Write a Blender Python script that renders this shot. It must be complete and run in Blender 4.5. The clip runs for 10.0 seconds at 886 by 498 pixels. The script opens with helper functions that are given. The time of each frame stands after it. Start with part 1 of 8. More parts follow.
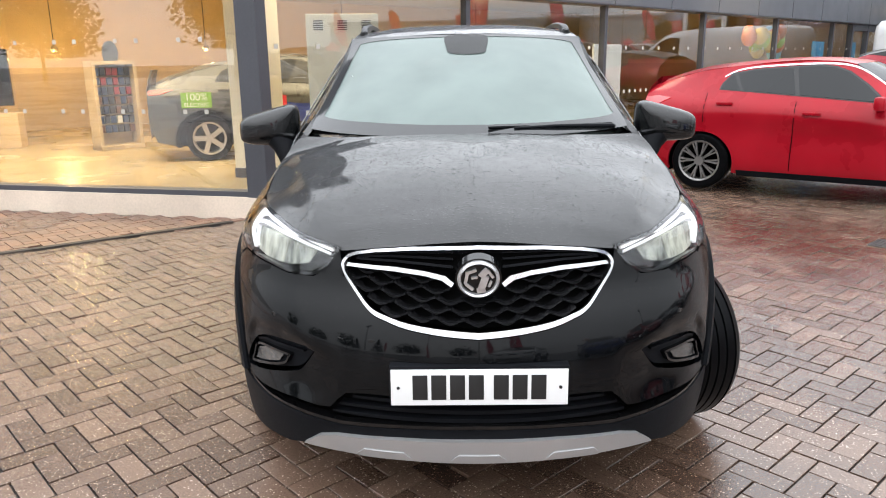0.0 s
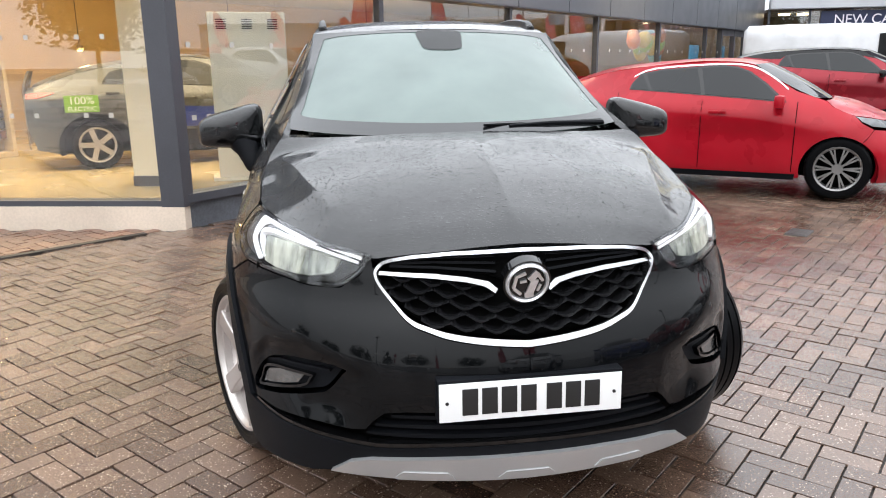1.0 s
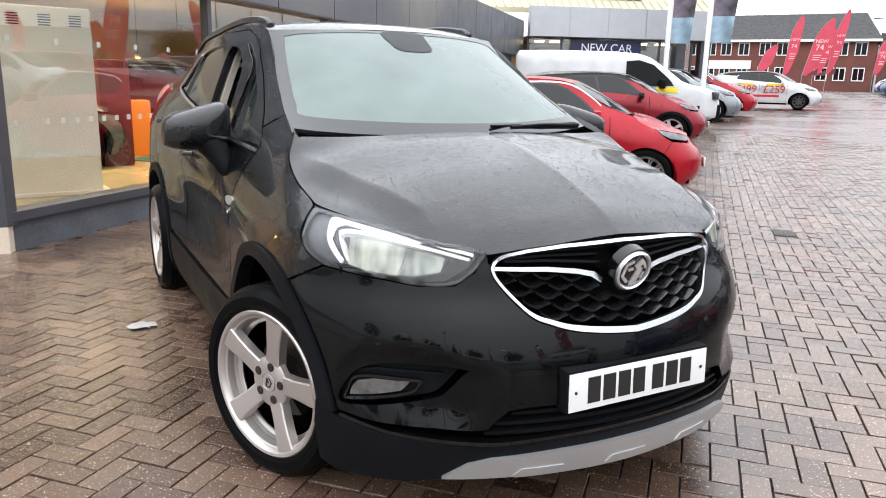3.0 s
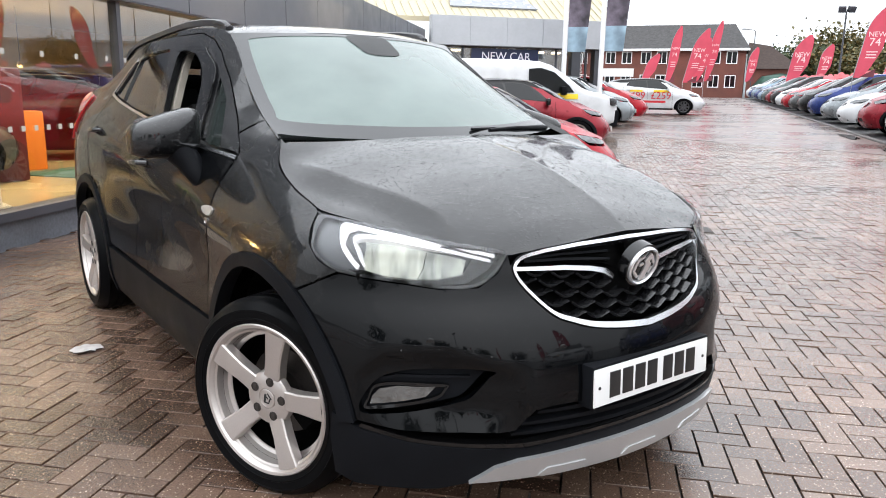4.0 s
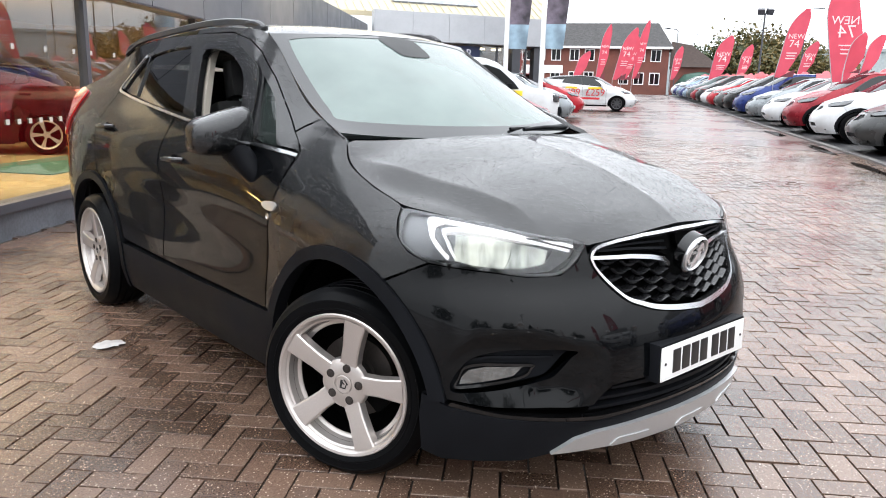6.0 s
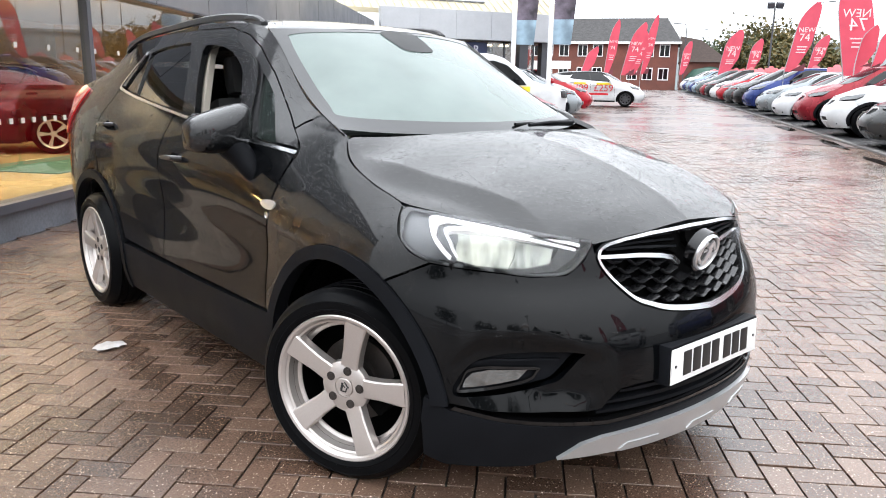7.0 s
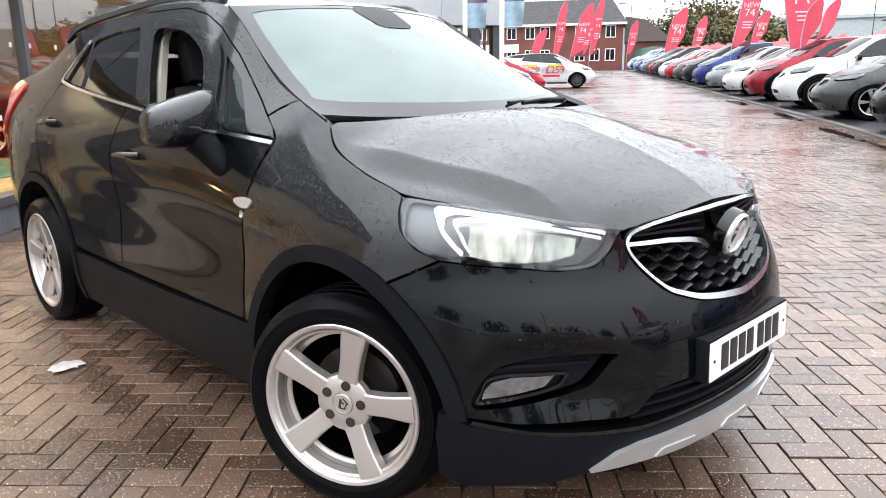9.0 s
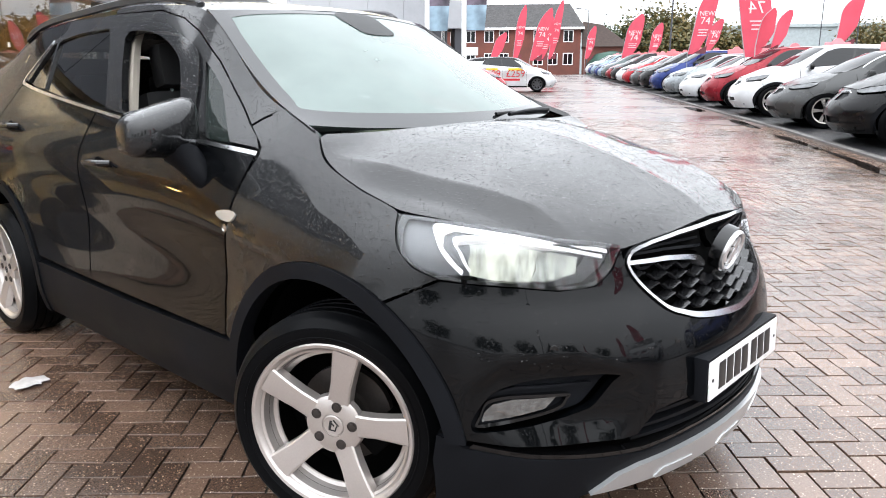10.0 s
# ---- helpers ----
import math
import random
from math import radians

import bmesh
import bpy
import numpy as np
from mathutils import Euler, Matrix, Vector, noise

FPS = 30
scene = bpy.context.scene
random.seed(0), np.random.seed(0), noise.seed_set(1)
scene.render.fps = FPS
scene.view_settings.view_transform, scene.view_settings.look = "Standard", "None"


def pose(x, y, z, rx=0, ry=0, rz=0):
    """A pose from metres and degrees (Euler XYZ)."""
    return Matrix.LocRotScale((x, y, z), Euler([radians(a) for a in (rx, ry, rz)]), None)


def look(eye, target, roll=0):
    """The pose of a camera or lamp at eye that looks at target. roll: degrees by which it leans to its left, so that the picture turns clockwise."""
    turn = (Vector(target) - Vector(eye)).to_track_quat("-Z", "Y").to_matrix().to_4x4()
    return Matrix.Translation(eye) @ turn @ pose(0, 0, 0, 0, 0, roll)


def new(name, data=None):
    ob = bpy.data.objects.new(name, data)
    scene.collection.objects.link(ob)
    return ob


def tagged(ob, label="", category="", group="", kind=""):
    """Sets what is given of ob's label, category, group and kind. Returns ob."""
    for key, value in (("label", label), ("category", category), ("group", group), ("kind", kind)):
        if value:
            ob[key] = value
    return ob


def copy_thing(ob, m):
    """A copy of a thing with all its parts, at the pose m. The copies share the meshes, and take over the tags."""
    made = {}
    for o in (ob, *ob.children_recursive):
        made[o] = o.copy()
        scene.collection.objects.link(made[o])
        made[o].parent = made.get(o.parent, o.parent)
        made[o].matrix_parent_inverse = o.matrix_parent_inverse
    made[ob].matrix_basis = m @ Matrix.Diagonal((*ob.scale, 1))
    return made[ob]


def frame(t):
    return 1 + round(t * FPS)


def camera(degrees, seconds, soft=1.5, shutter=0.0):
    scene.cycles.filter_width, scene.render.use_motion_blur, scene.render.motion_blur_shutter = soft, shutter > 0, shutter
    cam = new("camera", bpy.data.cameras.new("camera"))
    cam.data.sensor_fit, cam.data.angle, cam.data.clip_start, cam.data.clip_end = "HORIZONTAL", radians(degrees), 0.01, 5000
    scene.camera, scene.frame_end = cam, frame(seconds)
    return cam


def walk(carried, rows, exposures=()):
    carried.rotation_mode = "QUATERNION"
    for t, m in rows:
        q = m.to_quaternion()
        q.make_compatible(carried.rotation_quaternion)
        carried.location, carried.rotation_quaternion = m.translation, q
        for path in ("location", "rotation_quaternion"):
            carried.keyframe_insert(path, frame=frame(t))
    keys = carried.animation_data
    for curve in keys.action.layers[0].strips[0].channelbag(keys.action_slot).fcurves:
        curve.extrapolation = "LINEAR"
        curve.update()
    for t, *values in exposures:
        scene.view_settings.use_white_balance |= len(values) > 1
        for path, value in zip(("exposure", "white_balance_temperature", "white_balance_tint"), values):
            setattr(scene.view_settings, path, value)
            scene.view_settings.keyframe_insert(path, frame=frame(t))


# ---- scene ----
cam = camera(62.0, 10.0, soft=1.0)
PATH = [
    (0, (-0.077, -2.007, 1.43), (-0.101, -0.07, 0.934), -0.7),
    (0.5, (-0.321, -1.907, 1.402), (-0.182, 0.026, 0.911), -0.6),
    (1, (-0.525, -1.834, 1.402), (-0.23, 0.083, 0.911), -0.6),
    (1.5, (-0.796, -1.834, 1.4), (-0.339, 0.05, 0.909), -0.4),
    (2, (-1.015, -1.706, 1.381), (-0.385, 0.129, 0.893), -0.0),
    (2.2, (-1.088, -1.636, 1.377), (-0.401, 0.179, 0.89), 0.3),
    (3.3, (-1.575, -1.491, 1.326), (-0.577, 0.188, 0.897), 1.2),
    (3.5, (-1.62, -1.468, 1.329), (-0.577, 0.185, 0.905), 1.0),
    (4, (-1.745, -1.318, 1.307), (-0.589, 0.26, 0.89), 0.9),
    (4.5, (-1.94, -1.231, 1.314), (-0.693, 0.278, 0.902), 1.0),
    (5, (-2.176, -1.233, 1.324), (-0.887, 0.238, 0.907), 1.3),
    (5.5, (-2.224, -1.2, 1.326), (-0.919, 0.254, 0.901), 1.5),
    (7, (-2.148, -1.126, 1.318), (-0.864, 0.345, 0.882), 1.1),
    (7.5, (-2.123, -1.104, 1.312), (-0.851, 0.376, 0.878), 0.5),
    (8, (-2.061, -1.066, 1.302), (-0.781, 0.406, 0.861), -0.3),
    (8.5, (-2.042, -1.003, 1.288), (-0.737, 0.443, 0.834), -0.9),
    (9, (-2.081, -0.837, 1.28), (-0.716, 0.547, 0.813), -0.9),
    (9.5, (-2.126, -0.744, 1.264), (-0.718, 0.596, 0.792), -0.6),
    (10, (-2.108, -0.717, 1.31), (-0.663, 0.586, 0.846), 0.0),
]
walk(cam, [(t, look(eye, target, roll)) for t, eye, target, roll in PATH], [(0, 0.04), (3.5, -0.06), (5.5, 0.08), (10, 0.27)])

# ---- light: an overcast sky and a broad, weak sun ----
world = bpy.data.worlds.new("world")
scene.world = world
world.use_nodes = True
wn = world.node_tree
wn.nodes.clear()
sky = wn.nodes.new("ShaderNodeTexSky")
sky.sky_type = "NISHITA"
sky.sun_disc = False
sky.sun_elevation, sky.sun_rotation = radians(48), radians(200)
sky.air_density, sky.dust_density, sky.ozone_density = 1.0, 1.5, 1.0
grey = wn.nodes.new("ShaderNodeHueSaturation")
grey.inputs["Saturation"].default_value = 0.25
cloud = wn.nodes.new("ShaderNodeMix")
cloud.data_type = "RGBA"
cloud.inputs[0].default_value = 0.985
cloud.inputs[7].default_value = (0.93, 0.97, 1.03, 1)
back = wn.nodes.new("ShaderNodeBackground")
# an overcast dome: three times as bright overhead as at the horizon
way = wn.nodes.new("ShaderNodeTexCoord")
axes = wn.nodes.new("ShaderNodeSeparateXYZ")
rise = wn.nodes.new("ShaderNodeMath")
rise.operation, rise.inputs[1].default_value = "MAXIMUM", 0.0
dome = wn.nodes.new("ShaderNodeMath")
dome.operation = "MULTIPLY_ADD"
dome.inputs[1].default_value, dome.inputs[2].default_value = 2.85, 1.14
wn.links.new(way.outputs["Generated"], axes.inputs[0])
wn.links.new(axes.outputs["Z"], rise.inputs[0])
wn.links.new(rise.outputs[0], dome.inputs[0])
wn.links.new(dome.outputs[0], back.inputs["Strength"])
wout = wn.nodes.new("ShaderNodeOutputWorld")
wn.links.new(sky.outputs[0], grey.inputs["Color"])
wn.links.new(grey.outputs[0], cloud.inputs[6])
wn.links.new(cloud.outputs[2], back.inputs["Color"])
wn.links.new(back.outputs[0], wout.inputs["Surface"])
sun_data = bpy.data.lights.new("sun", "SUN")
sun_data.energy, sun_data.angle, sun_data.color = 0.5, radians(100), (1.0, 0.97, 0.93)
sun = new("sun", sun_data)
sun.matrix_world = look((-6, -10, 14), (0, 2, 0))
scene.view_settings.exposure = 0.0


# ---- materials ----
def shader(name):
    m = bpy.data.materials.new(name)
    m.use_nodes = True
    nt = m.node_tree
    return m, nt, nt.nodes["Principled BSDF"]


def node(nt, kind, **values):
    n = nt.nodes.new(kind)
    for k, v in values.items():
        n.inputs[k.replace("_", " ")].default_value = v
    return n


def coords(nt, scale=1.0):
    tc = nt.nodes.new("ShaderNodeTexCoord")
    mp = nt.nodes.new("ShaderNodeMapping")
    mp.inputs["Scale"].default_value = (scale, scale, scale) if isinstance(scale, (int, float)) else scale
    nt.links.new(tc.outputs["Object"], mp.inputs["Vector"])
    return mp.outputs["Vector"]


def ramp(nt, fac, stops):
    r = nt.nodes.new("ShaderNodeValToRGB")
    e = r.color_ramp.elements
    while len(e) < len(stops):
        e.new(0.5)
    for el, (p, c) in zip(e, stops):
        el.position = p
        el.color = (*c, 1) if len(c) == 3 else c
    nt.links.new(fac, r.inputs["Fac"])
    return r.outputs["Color"]


def mixed(nt, fac, a, b, mode="MIX"):
    m = nt.nodes.new("ShaderNodeMix")
    m.data_type, m.blend_type = "RGBA", mode
    for sock, v in ((m.inputs[0], fac), (m.inputs[6], a), (m.inputs[7], b)):
        if isinstance(v, bpy.types.NodeSocket):
            nt.links.new(v, sock)
        else:
            sock.default_value = v if isinstance(v, float) else (*v, 1)
    return m.outputs[2]


def bumped(nt, height, strength=0.3, distance=0.002, before=None):
    b = node(nt, "ShaderNodeBump", Strength=strength, Distance=distance)
    nt.links.new(height, b.inputs["Height"])
    if before:
        nt.links.new(before, b.inputs["Normal"])
    return b.outputs["Normal"]


def surface(name, colour, rough=0.5, metal=0.0, grain=60.0, vary=0.15, bump=0.15, blotch=3.0, distance=0.0015, coat=0.0, spec=0.5):
    """A plain surface with fine grain, broad blotches and a little relief."""
    m, nt, p = shader(name)
    v = coords(nt)
    fine = node(nt, "ShaderNodeTexNoise", Scale=grain, Detail=5.0)
    broad = node(nt, "ShaderNodeTexNoise", Scale=blotch, Detail=3.0)
    nt.links.new(v, fine.inputs["Vector"])
    nt.links.new(v, broad.inputs["Vector"])
    lo = tuple(c * (1 - vary) for c in colour)
    hi = tuple(min(1, c * (1 + vary)) for c in colour)
    c1 = ramp(nt, broad.outputs["Fac"], [(0.3, lo), (0.7, hi)])
    c2 = ramp(nt, fine.outputs["Fac"], [(0.3, (1 - vary,) * 3), (0.7, (1.0,) * 3)])
    nt.links.new(mixed(nt, 1.0, c1, c2, "MULTIPLY"), p.inputs["Base Color"])
    r = ramp(nt, broad.outputs["Fac"], [(0.3, (max(0, rough - 0.07),) * 3), (0.7, (min(1, rough + 0.07),) * 3)])
    nt.links.new(r, p.inputs["Roughness"])
    p.inputs["Metallic"].default_value = metal
    p.inputs["Coat Weight"].default_value = coat
    p.inputs["Specular IOR Level"].default_value = spec
    if bump:
        nt.links.new(bumped(nt, fine.outputs["Fac"], bump, distance), p.inputs["Normal"])
    return m


def rain_beads(nt, scale=70.0, cover=0.5):
    """Height of rain beads: two sizes of small domes, scattered."""
    tc = nt.nodes.new("ShaderNodeTexCoord")
    total = None
    for s, th in ((scale, 0.26), (scale * 2.2, 0.30)):
        vo = node(nt, "ShaderNodeTexVoronoi", Scale=s)
        vo.inputs["Randomness"].default_value = 0.9
        nt.links.new(tc.outputs["Object"], vo.inputs["Vector"])
        dome = ramp(nt, vo.outputs["Distance"], [(0.0, (1, 1, 1)), (th * 0.75, (0.72, 0.72, 0.72)), (th, (0, 0, 0))])
        sep = nt.nodes.new("ShaderNodeSeparateColor")
        nt.links.new(vo.outputs["Color"], sep.inputs[0])
        some = ramp(nt, sep.outputs[0], [(cover, (1, 1, 1)), (cover + 0.02, (0, 0, 0))])
        d = mixed(nt, 1.0, dome, some, "MULTIPLY")
        total = d if total is None else mixed(nt, 1.0, total, d, "LIGHTEN")
    return total


def car_paint(name, colour, beads=0.0, rough=0.2, flake=0.0, metal=0.0, spec=0.3, coat=1.0, ior=1.4, streak=False):
    m, nt, p = shader(name)
    v = coords(nt)
    film = node(nt, "ShaderNodeTexNoise", Scale=2.2, Detail=6.0)
    fine = node(nt, "ShaderNodeTexNoise", Scale=900.0, Detail=1.0)
    nt.links.new(v, film.inputs["Vector"])
    nt.links.new(v, fine.inputs["Vector"])
    c1 = ramp(nt, film.outputs["Fac"], [(0.3, tuple(c * 0.85 for c in colour)), (0.75, tuple(c * 1.15 + 0.001 for c in colour))])
    c2 = ramp(nt, fine.outputs["Fac"], [(0.55, (0, 0, 0)), (0.75, (flake,) * 3)])
    nt.links.new(mixed(nt, 1.0, c1, c2, "ADD"), p.inputs["Base Color"])
    nt.links.new(ramp(nt, film.outputs["Fac"], [(0.35, (rough * 0.7,) * 3), (0.7, (rough * 1.5,) * 3)]), p.inputs["Roughness"])
    p.inputs["Metallic"].default_value = metal
    p.inputs["Coat Weight"].default_value = coat
    p.inputs["Coat Roughness"].default_value = 0.04
    if streak:  # runs of water that have dried as they ran down
        runs = node(nt, "ShaderNodeTexNoise", Scale=1.0, Detail=3.0)
        nt.links.new(coords(nt, (26.0, 2.2, 3.0)), runs.inputs["Vector"])
        nt.links.new(ramp(nt, runs.outputs["Fac"], [(0.42, (0.03,) * 3), (0.68, (0.17,) * 3)]), p.inputs["Coat Roughness"])
    p.inputs["Coat IOR"].default_value = ior
    p.inputs["Specular IOR Level"].default_value = spec
    if beads:
        n = bumped(nt, rain_beads(nt), beads, 0.0016)
        nt.links.new(n, p.inputs["Coat Normal"])
        nt.links.new(n, p.inputs["Normal"])
    return m


def plain(name, colour, rough=0.4, metal=0.0, emit=None, power=0.0, coat=0.0, spec=0.5):
    m, nt, p = shader(name)
    p.inputs["Base Color"].default_value = (*colour, 1)
    p.inputs["Roughness"].default_value = rough
    p.inputs["Metallic"].default_value = metal
    p.inputs["Coat Weight"].default_value = coat
    p.inputs["Specular IOR Level"].default_value = spec
    if emit:
        p.inputs["Emission Color"].default_value = (*emit, 1)
        p.inputs["Emission Strength"].default_value = power
    return m


def glass(name, tint=(1, 1, 1), dark=0.0, haze=0.0, haze_colour=(0.8, 0.85, 0.83), rough=0.0, beads=0.0, gloss=0.06):
    """Thin glass: it lets light straight through, tinted, with a real Fresnel gloss, and may be misted."""
    m = bpy.data.materials.new(name)
    m.use_nodes = True
    nt = m.node_tree
    nt.nodes.clear()
    out = nt.nodes.new("ShaderNodeOutputMaterial")
    see = nt.nodes.new("ShaderNodeBsdfTransparent")
    see.inputs[0].default_value = (*[t * (1 - dark) for t in tint], 1)
    body = see.outputs[0]
    if haze:
        dif = nt.nodes.new("ShaderNodeBsdfDiffuse")
        dif.inputs[0].default_value = (*haze_colour, 1)
        v = coords(nt)
        nz = node(nt, "ShaderNodeTexNoise", Scale=3.5, Detail=5.0)
        nt.links.new(v, nz.inputs["Vector"])
        f = ramp(nt, nz.outputs["Fac"], [(0.25, (haze * 0.85,) * 3), (0.75, (min(1, haze * 1.12),) * 3)])
        mx = nt.nodes.new("ShaderNodeMixShader")
        nt.links.new(f, mx.inputs[0])
        nt.links.new(body, mx.inputs[1])
        nt.links.new(dif.outputs[0], mx.inputs[2])
        body = mx.outputs[0]
    gl = nt.nodes.new("ShaderNodeBsdfGlossy")
    gl.inputs["Roughness"].default_value = rough
    fr = node(nt, "ShaderNodeLayerWeight", Blend=0.5)
    if beads:
        n = bumped(nt, rain_beads(nt, 60.0, 0.4), beads, 0.0015)
        nt.links.new(n, gl.inputs["Normal"])
        nt.links.new(n, fr.inputs["Normal"])
    steep = nt.nodes.new("ShaderNodeMath")
    steep.operation = "POWER"
    steep.inputs[1].default_value = 5.0
    nt.links.new(fr.outputs["Facing"], steep.inputs[0])
    gain = nt.nodes.new("ShaderNodeMath")
    gain.operation = "MULTIPLY_ADD"
    gain.inputs[1].default_value, gain.inputs[2].default_value = 1 - gloss, gloss
    nt.links.new(steep.outputs[0], gain.inputs[0])
    mx2 = nt.nodes.new("ShaderNodeMixShader")
    nt.links.new(gain.outputs[0], mx2.inputs[0])
    nt.links.new(body, mx2.inputs[1])
    nt.links.new(gl.outputs[0], mx2.inputs[2])
    nt.links.new(mx2.outputs[0], out.inputs["Surface"])
    return m


def paving(name, dark, light, per_object=False, rough=0.34):
    """Wet concrete block: speckled aggregate, per-block tone, damp patches."""
    m, nt, p = shader(name)
    geo = nt.nodes.new("ShaderNodeNewGeometry")
    v = geo.outputs["Position"]
    if per_object:
        inf = nt.nodes.new("ShaderNodeObjectInfo")
        rnd = inf.outputs["Random"]
    else:
        rnd = geo.outputs["Random Per Island"]
    tone = ramp(nt, rnd, [(0.0, dark), (0.55, tuple((a + b) / 2 for a, b in zip(dark, light))), (1.0, light)])
    grit = node(nt, "ShaderNodeTexNoise", Scale=160.0, Detail=4.0)
    speck = node(nt, "ShaderNodeTexVoronoi", Scale=240.0)
    patch = node(nt, "ShaderNodeTexNoise", Scale=0.9, Detail=5.0)
    for n in (grit, speck, patch):
        nt.links.new(v, n.inputs["Vector"])
    g = ramp(nt, grit.outputs["Fac"], [(0.3, (0.72,) * 3), (0.7, (1.15,) * 3)])
    c = mixed(nt, 1.0, tone, g, "MULTIPLY")
    sep = nt.nodes.new("ShaderNodeSeparateColor")
    nt.links.new(speck.outputs["Color"], sep.inputs[0])
    s = ramp(nt, sep.outputs[0], [(0.955, (0, 0, 0)), (0.97, (0.12, 0.095, 0.07)), (1.0, (0.40, 0.33, 0.26))])
    c = mixed(nt, 1.0, c, s, "ADD")
    damp = ramp(nt, patch.outputs["Fac"], [(0.36, (0.62,) * 3), (0.54, (1.0,) * 3)])
    c = mixed(nt, 1.0, c, damp, "MULTIPLY")
    nt.links.new(c, p.inputs["Base Color"])
    nt.links.new(ramp(nt, patch.outputs["Fac"], [(0.38, (rough * 0.5,) * 3), (0.6, (rough,) * 3)]), p.inputs["Roughness"])
    p.inputs["Specular IOR Level"].default_value = 0.8
    nt.links.new(bumped(nt, grit.outputs["Fac"], 0.45, 0.003), p.inputs["Normal"])
    return m


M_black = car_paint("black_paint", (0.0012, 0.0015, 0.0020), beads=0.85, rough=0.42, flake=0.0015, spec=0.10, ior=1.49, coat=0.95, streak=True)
# the same paint, darkened and dulled to put shade on doors and bumper
M_blackdim = car_paint("black_paint_lower", (0.0010, 0.0013, 0.0018), beads=0.2, rough=0.38, flake=0.0008, spec=0.02, coat=0.7, ior=1.36)
M_clad = surface("black_grained_plastic", (0.0075, 0.0082, 0.0100), 0.46, grain=420, vary=0.3, bump=0.35, distance=0.0008, spec=0.06)
M_gloss = plain("gloss_black_trim", (0.003, 0.003, 0.0033), 0.12, coat=0.3, spec=0.3)
M_frit = plain("dark_glass_border", (0.012, 0.013, 0.014), 0.08, coat=0.0, spec=0.6)
# near-black colour that stands in for the shade in recesses and gaps
M_cavity_shade = plain("cavity_shade_colour", (0.0015, 0.0015, 0.0015), 0.9, spec=0.05)
M_rubber = surface("tyre_rubber", (0.0030, 0.0032, 0.0037), 0.34, grain=250, bump=0.2, spec=0.05)
M_chrome = plain("chrome", (0.50, 0.51, 0.52), 0.10, 1.0)
M_bright = plain("bright_trim", (0.62, 0.63, 0.65), 0.24, 1.0)
M_bead = plain("rain_drop", (0.001, 0.001, 0.001), 0.06, spec=0.45)
M_silver = surface("silver_paint", (0.48, 0.485, 0.49), 0.36, metal=0.7, grain=300, vary=0.05, bump=0.04, coat=0.4)
M_alloy = surface("silver_alloy", (0.53, 0.49, 0.465), 0.36, metal=0.75, grain=200, vary=0.06, bump=0.05, coat=0.3)
M_steel = surface("brake_steel", (0.07, 0.062, 0.058), 0.45, metal=0.8, grain=120)
M_screen = glass("windscreen_glass", (0.82, 0.95, 0.90), 0.1, haze=0.8, haze_colour=(0.142, 0.183, 0.170), rough=0.22)
M_privacy = glass("privacy_glass", (0.3, 0.33, 0.33), 0.6, gloss=0.10)
M_side = glass("side_glass", (0.55, 0.72, 0.66), 0.45, haze=0.25, haze_colour=(0.03, 0.045, 0.04), beads=0.5, gloss=0.04)
M_lens = glass("lamp_lens", (0.97, 0.98, 1.0), 0.03)
M_smoke = glass("smoked_deflector", (0.25, 0.25, 0.27), 0.5, beads=0.6, gloss=0.16, rough=0.12)
M_lit = plain("lit_daytime_strip", (0.85, 0.85, 0.85), 0.3, emit=(1.0, 0.97, 0.95), power=0.5)
M_lit2 = plain("lit_inner_strip", (0.85, 0.85, 0.85), 0.3, emit=(1.0, 0.95, 0.93), power=0.10)


def lit_reflector(name, tint, lo, hi):
    """A bright faceted bowl that throws the lamp's light."""
    m, nt, p = shader(name)
    v = coords(nt, (34.0, 34.0, 9.0))
    vo = node(nt, "ShaderNodeTexVoronoi", Scale=1.6)
    nz = node(nt, "ShaderNodeTexNoise", Scale=0.8, Detail=4.0)
    nt.links.new(v, vo.inputs["Vector"])
    nt.links.new(v, nz.inputs["Vector"])
    p.inputs["Base Color"].default_value = (0.20, 0.21, 0.19, 1)
    p.inputs["Metallic"].default_value = 0.8
    p.inputs["Roughness"].default_value = 0.25
    p.inputs["Emission Color"].default_value = (*tint, 1)
    st = ramp(nt, nz.outputs["Fac"], [(0.35, (lo,) * 3), (0.6, (hi,) * 3)])
    nt.links.new(st, p.inputs["Emission Strength"])
    nt.links.new(bumped(nt, vo.outputs["Distance"], 0.4, 0.006), p.inputs["Normal"])
    return m


M_beam = lit_reflector("lit_projector", (0.97, 1.0, 0.84), 0.16, 0.6)
M_white = plain("white_plate", (0.68, 0.68, 0.67), 0.35)
M_ink = plain("black_print", (0.01, 0.01, 0.01), 0.4)
M_redlens = plain("red_lamp", (0.45, 0.01, 0.012), 0.1, coat=1.0)
M_trim = surface("beige_trim", (0.30, 0.27, 0.23), 0.6, grain=200)
M_seat = surface("dark_seat_cloth", (0.008, 0.008, 0.009), 0.75, grain=350, bump=0.3)
M_dash = surface("dashboard_plastic", (0.014, 0.0145, 0.015), 0.6, grain=300)
M_paveP = paving("paving_block", (0.076, 0.044, 0.030), (0.170, 0.108, 0.077), True, 0.26)
M_pave = paving("paving_blocks", (0.076, 0.044, 0.030), (0.170, 0.108, 0.077), False, 0.26)
M_redpave = paving("red_paving_blocks", (0.12, 0.055, 0.035), (0.22, 0.105, 0.062), False, 0.5)
M_joint = surface("joint_sand", (0.03, 0.024, 0.020), 0.6, grain=90, vary=0.3, bump=0.4, distance=0.004)


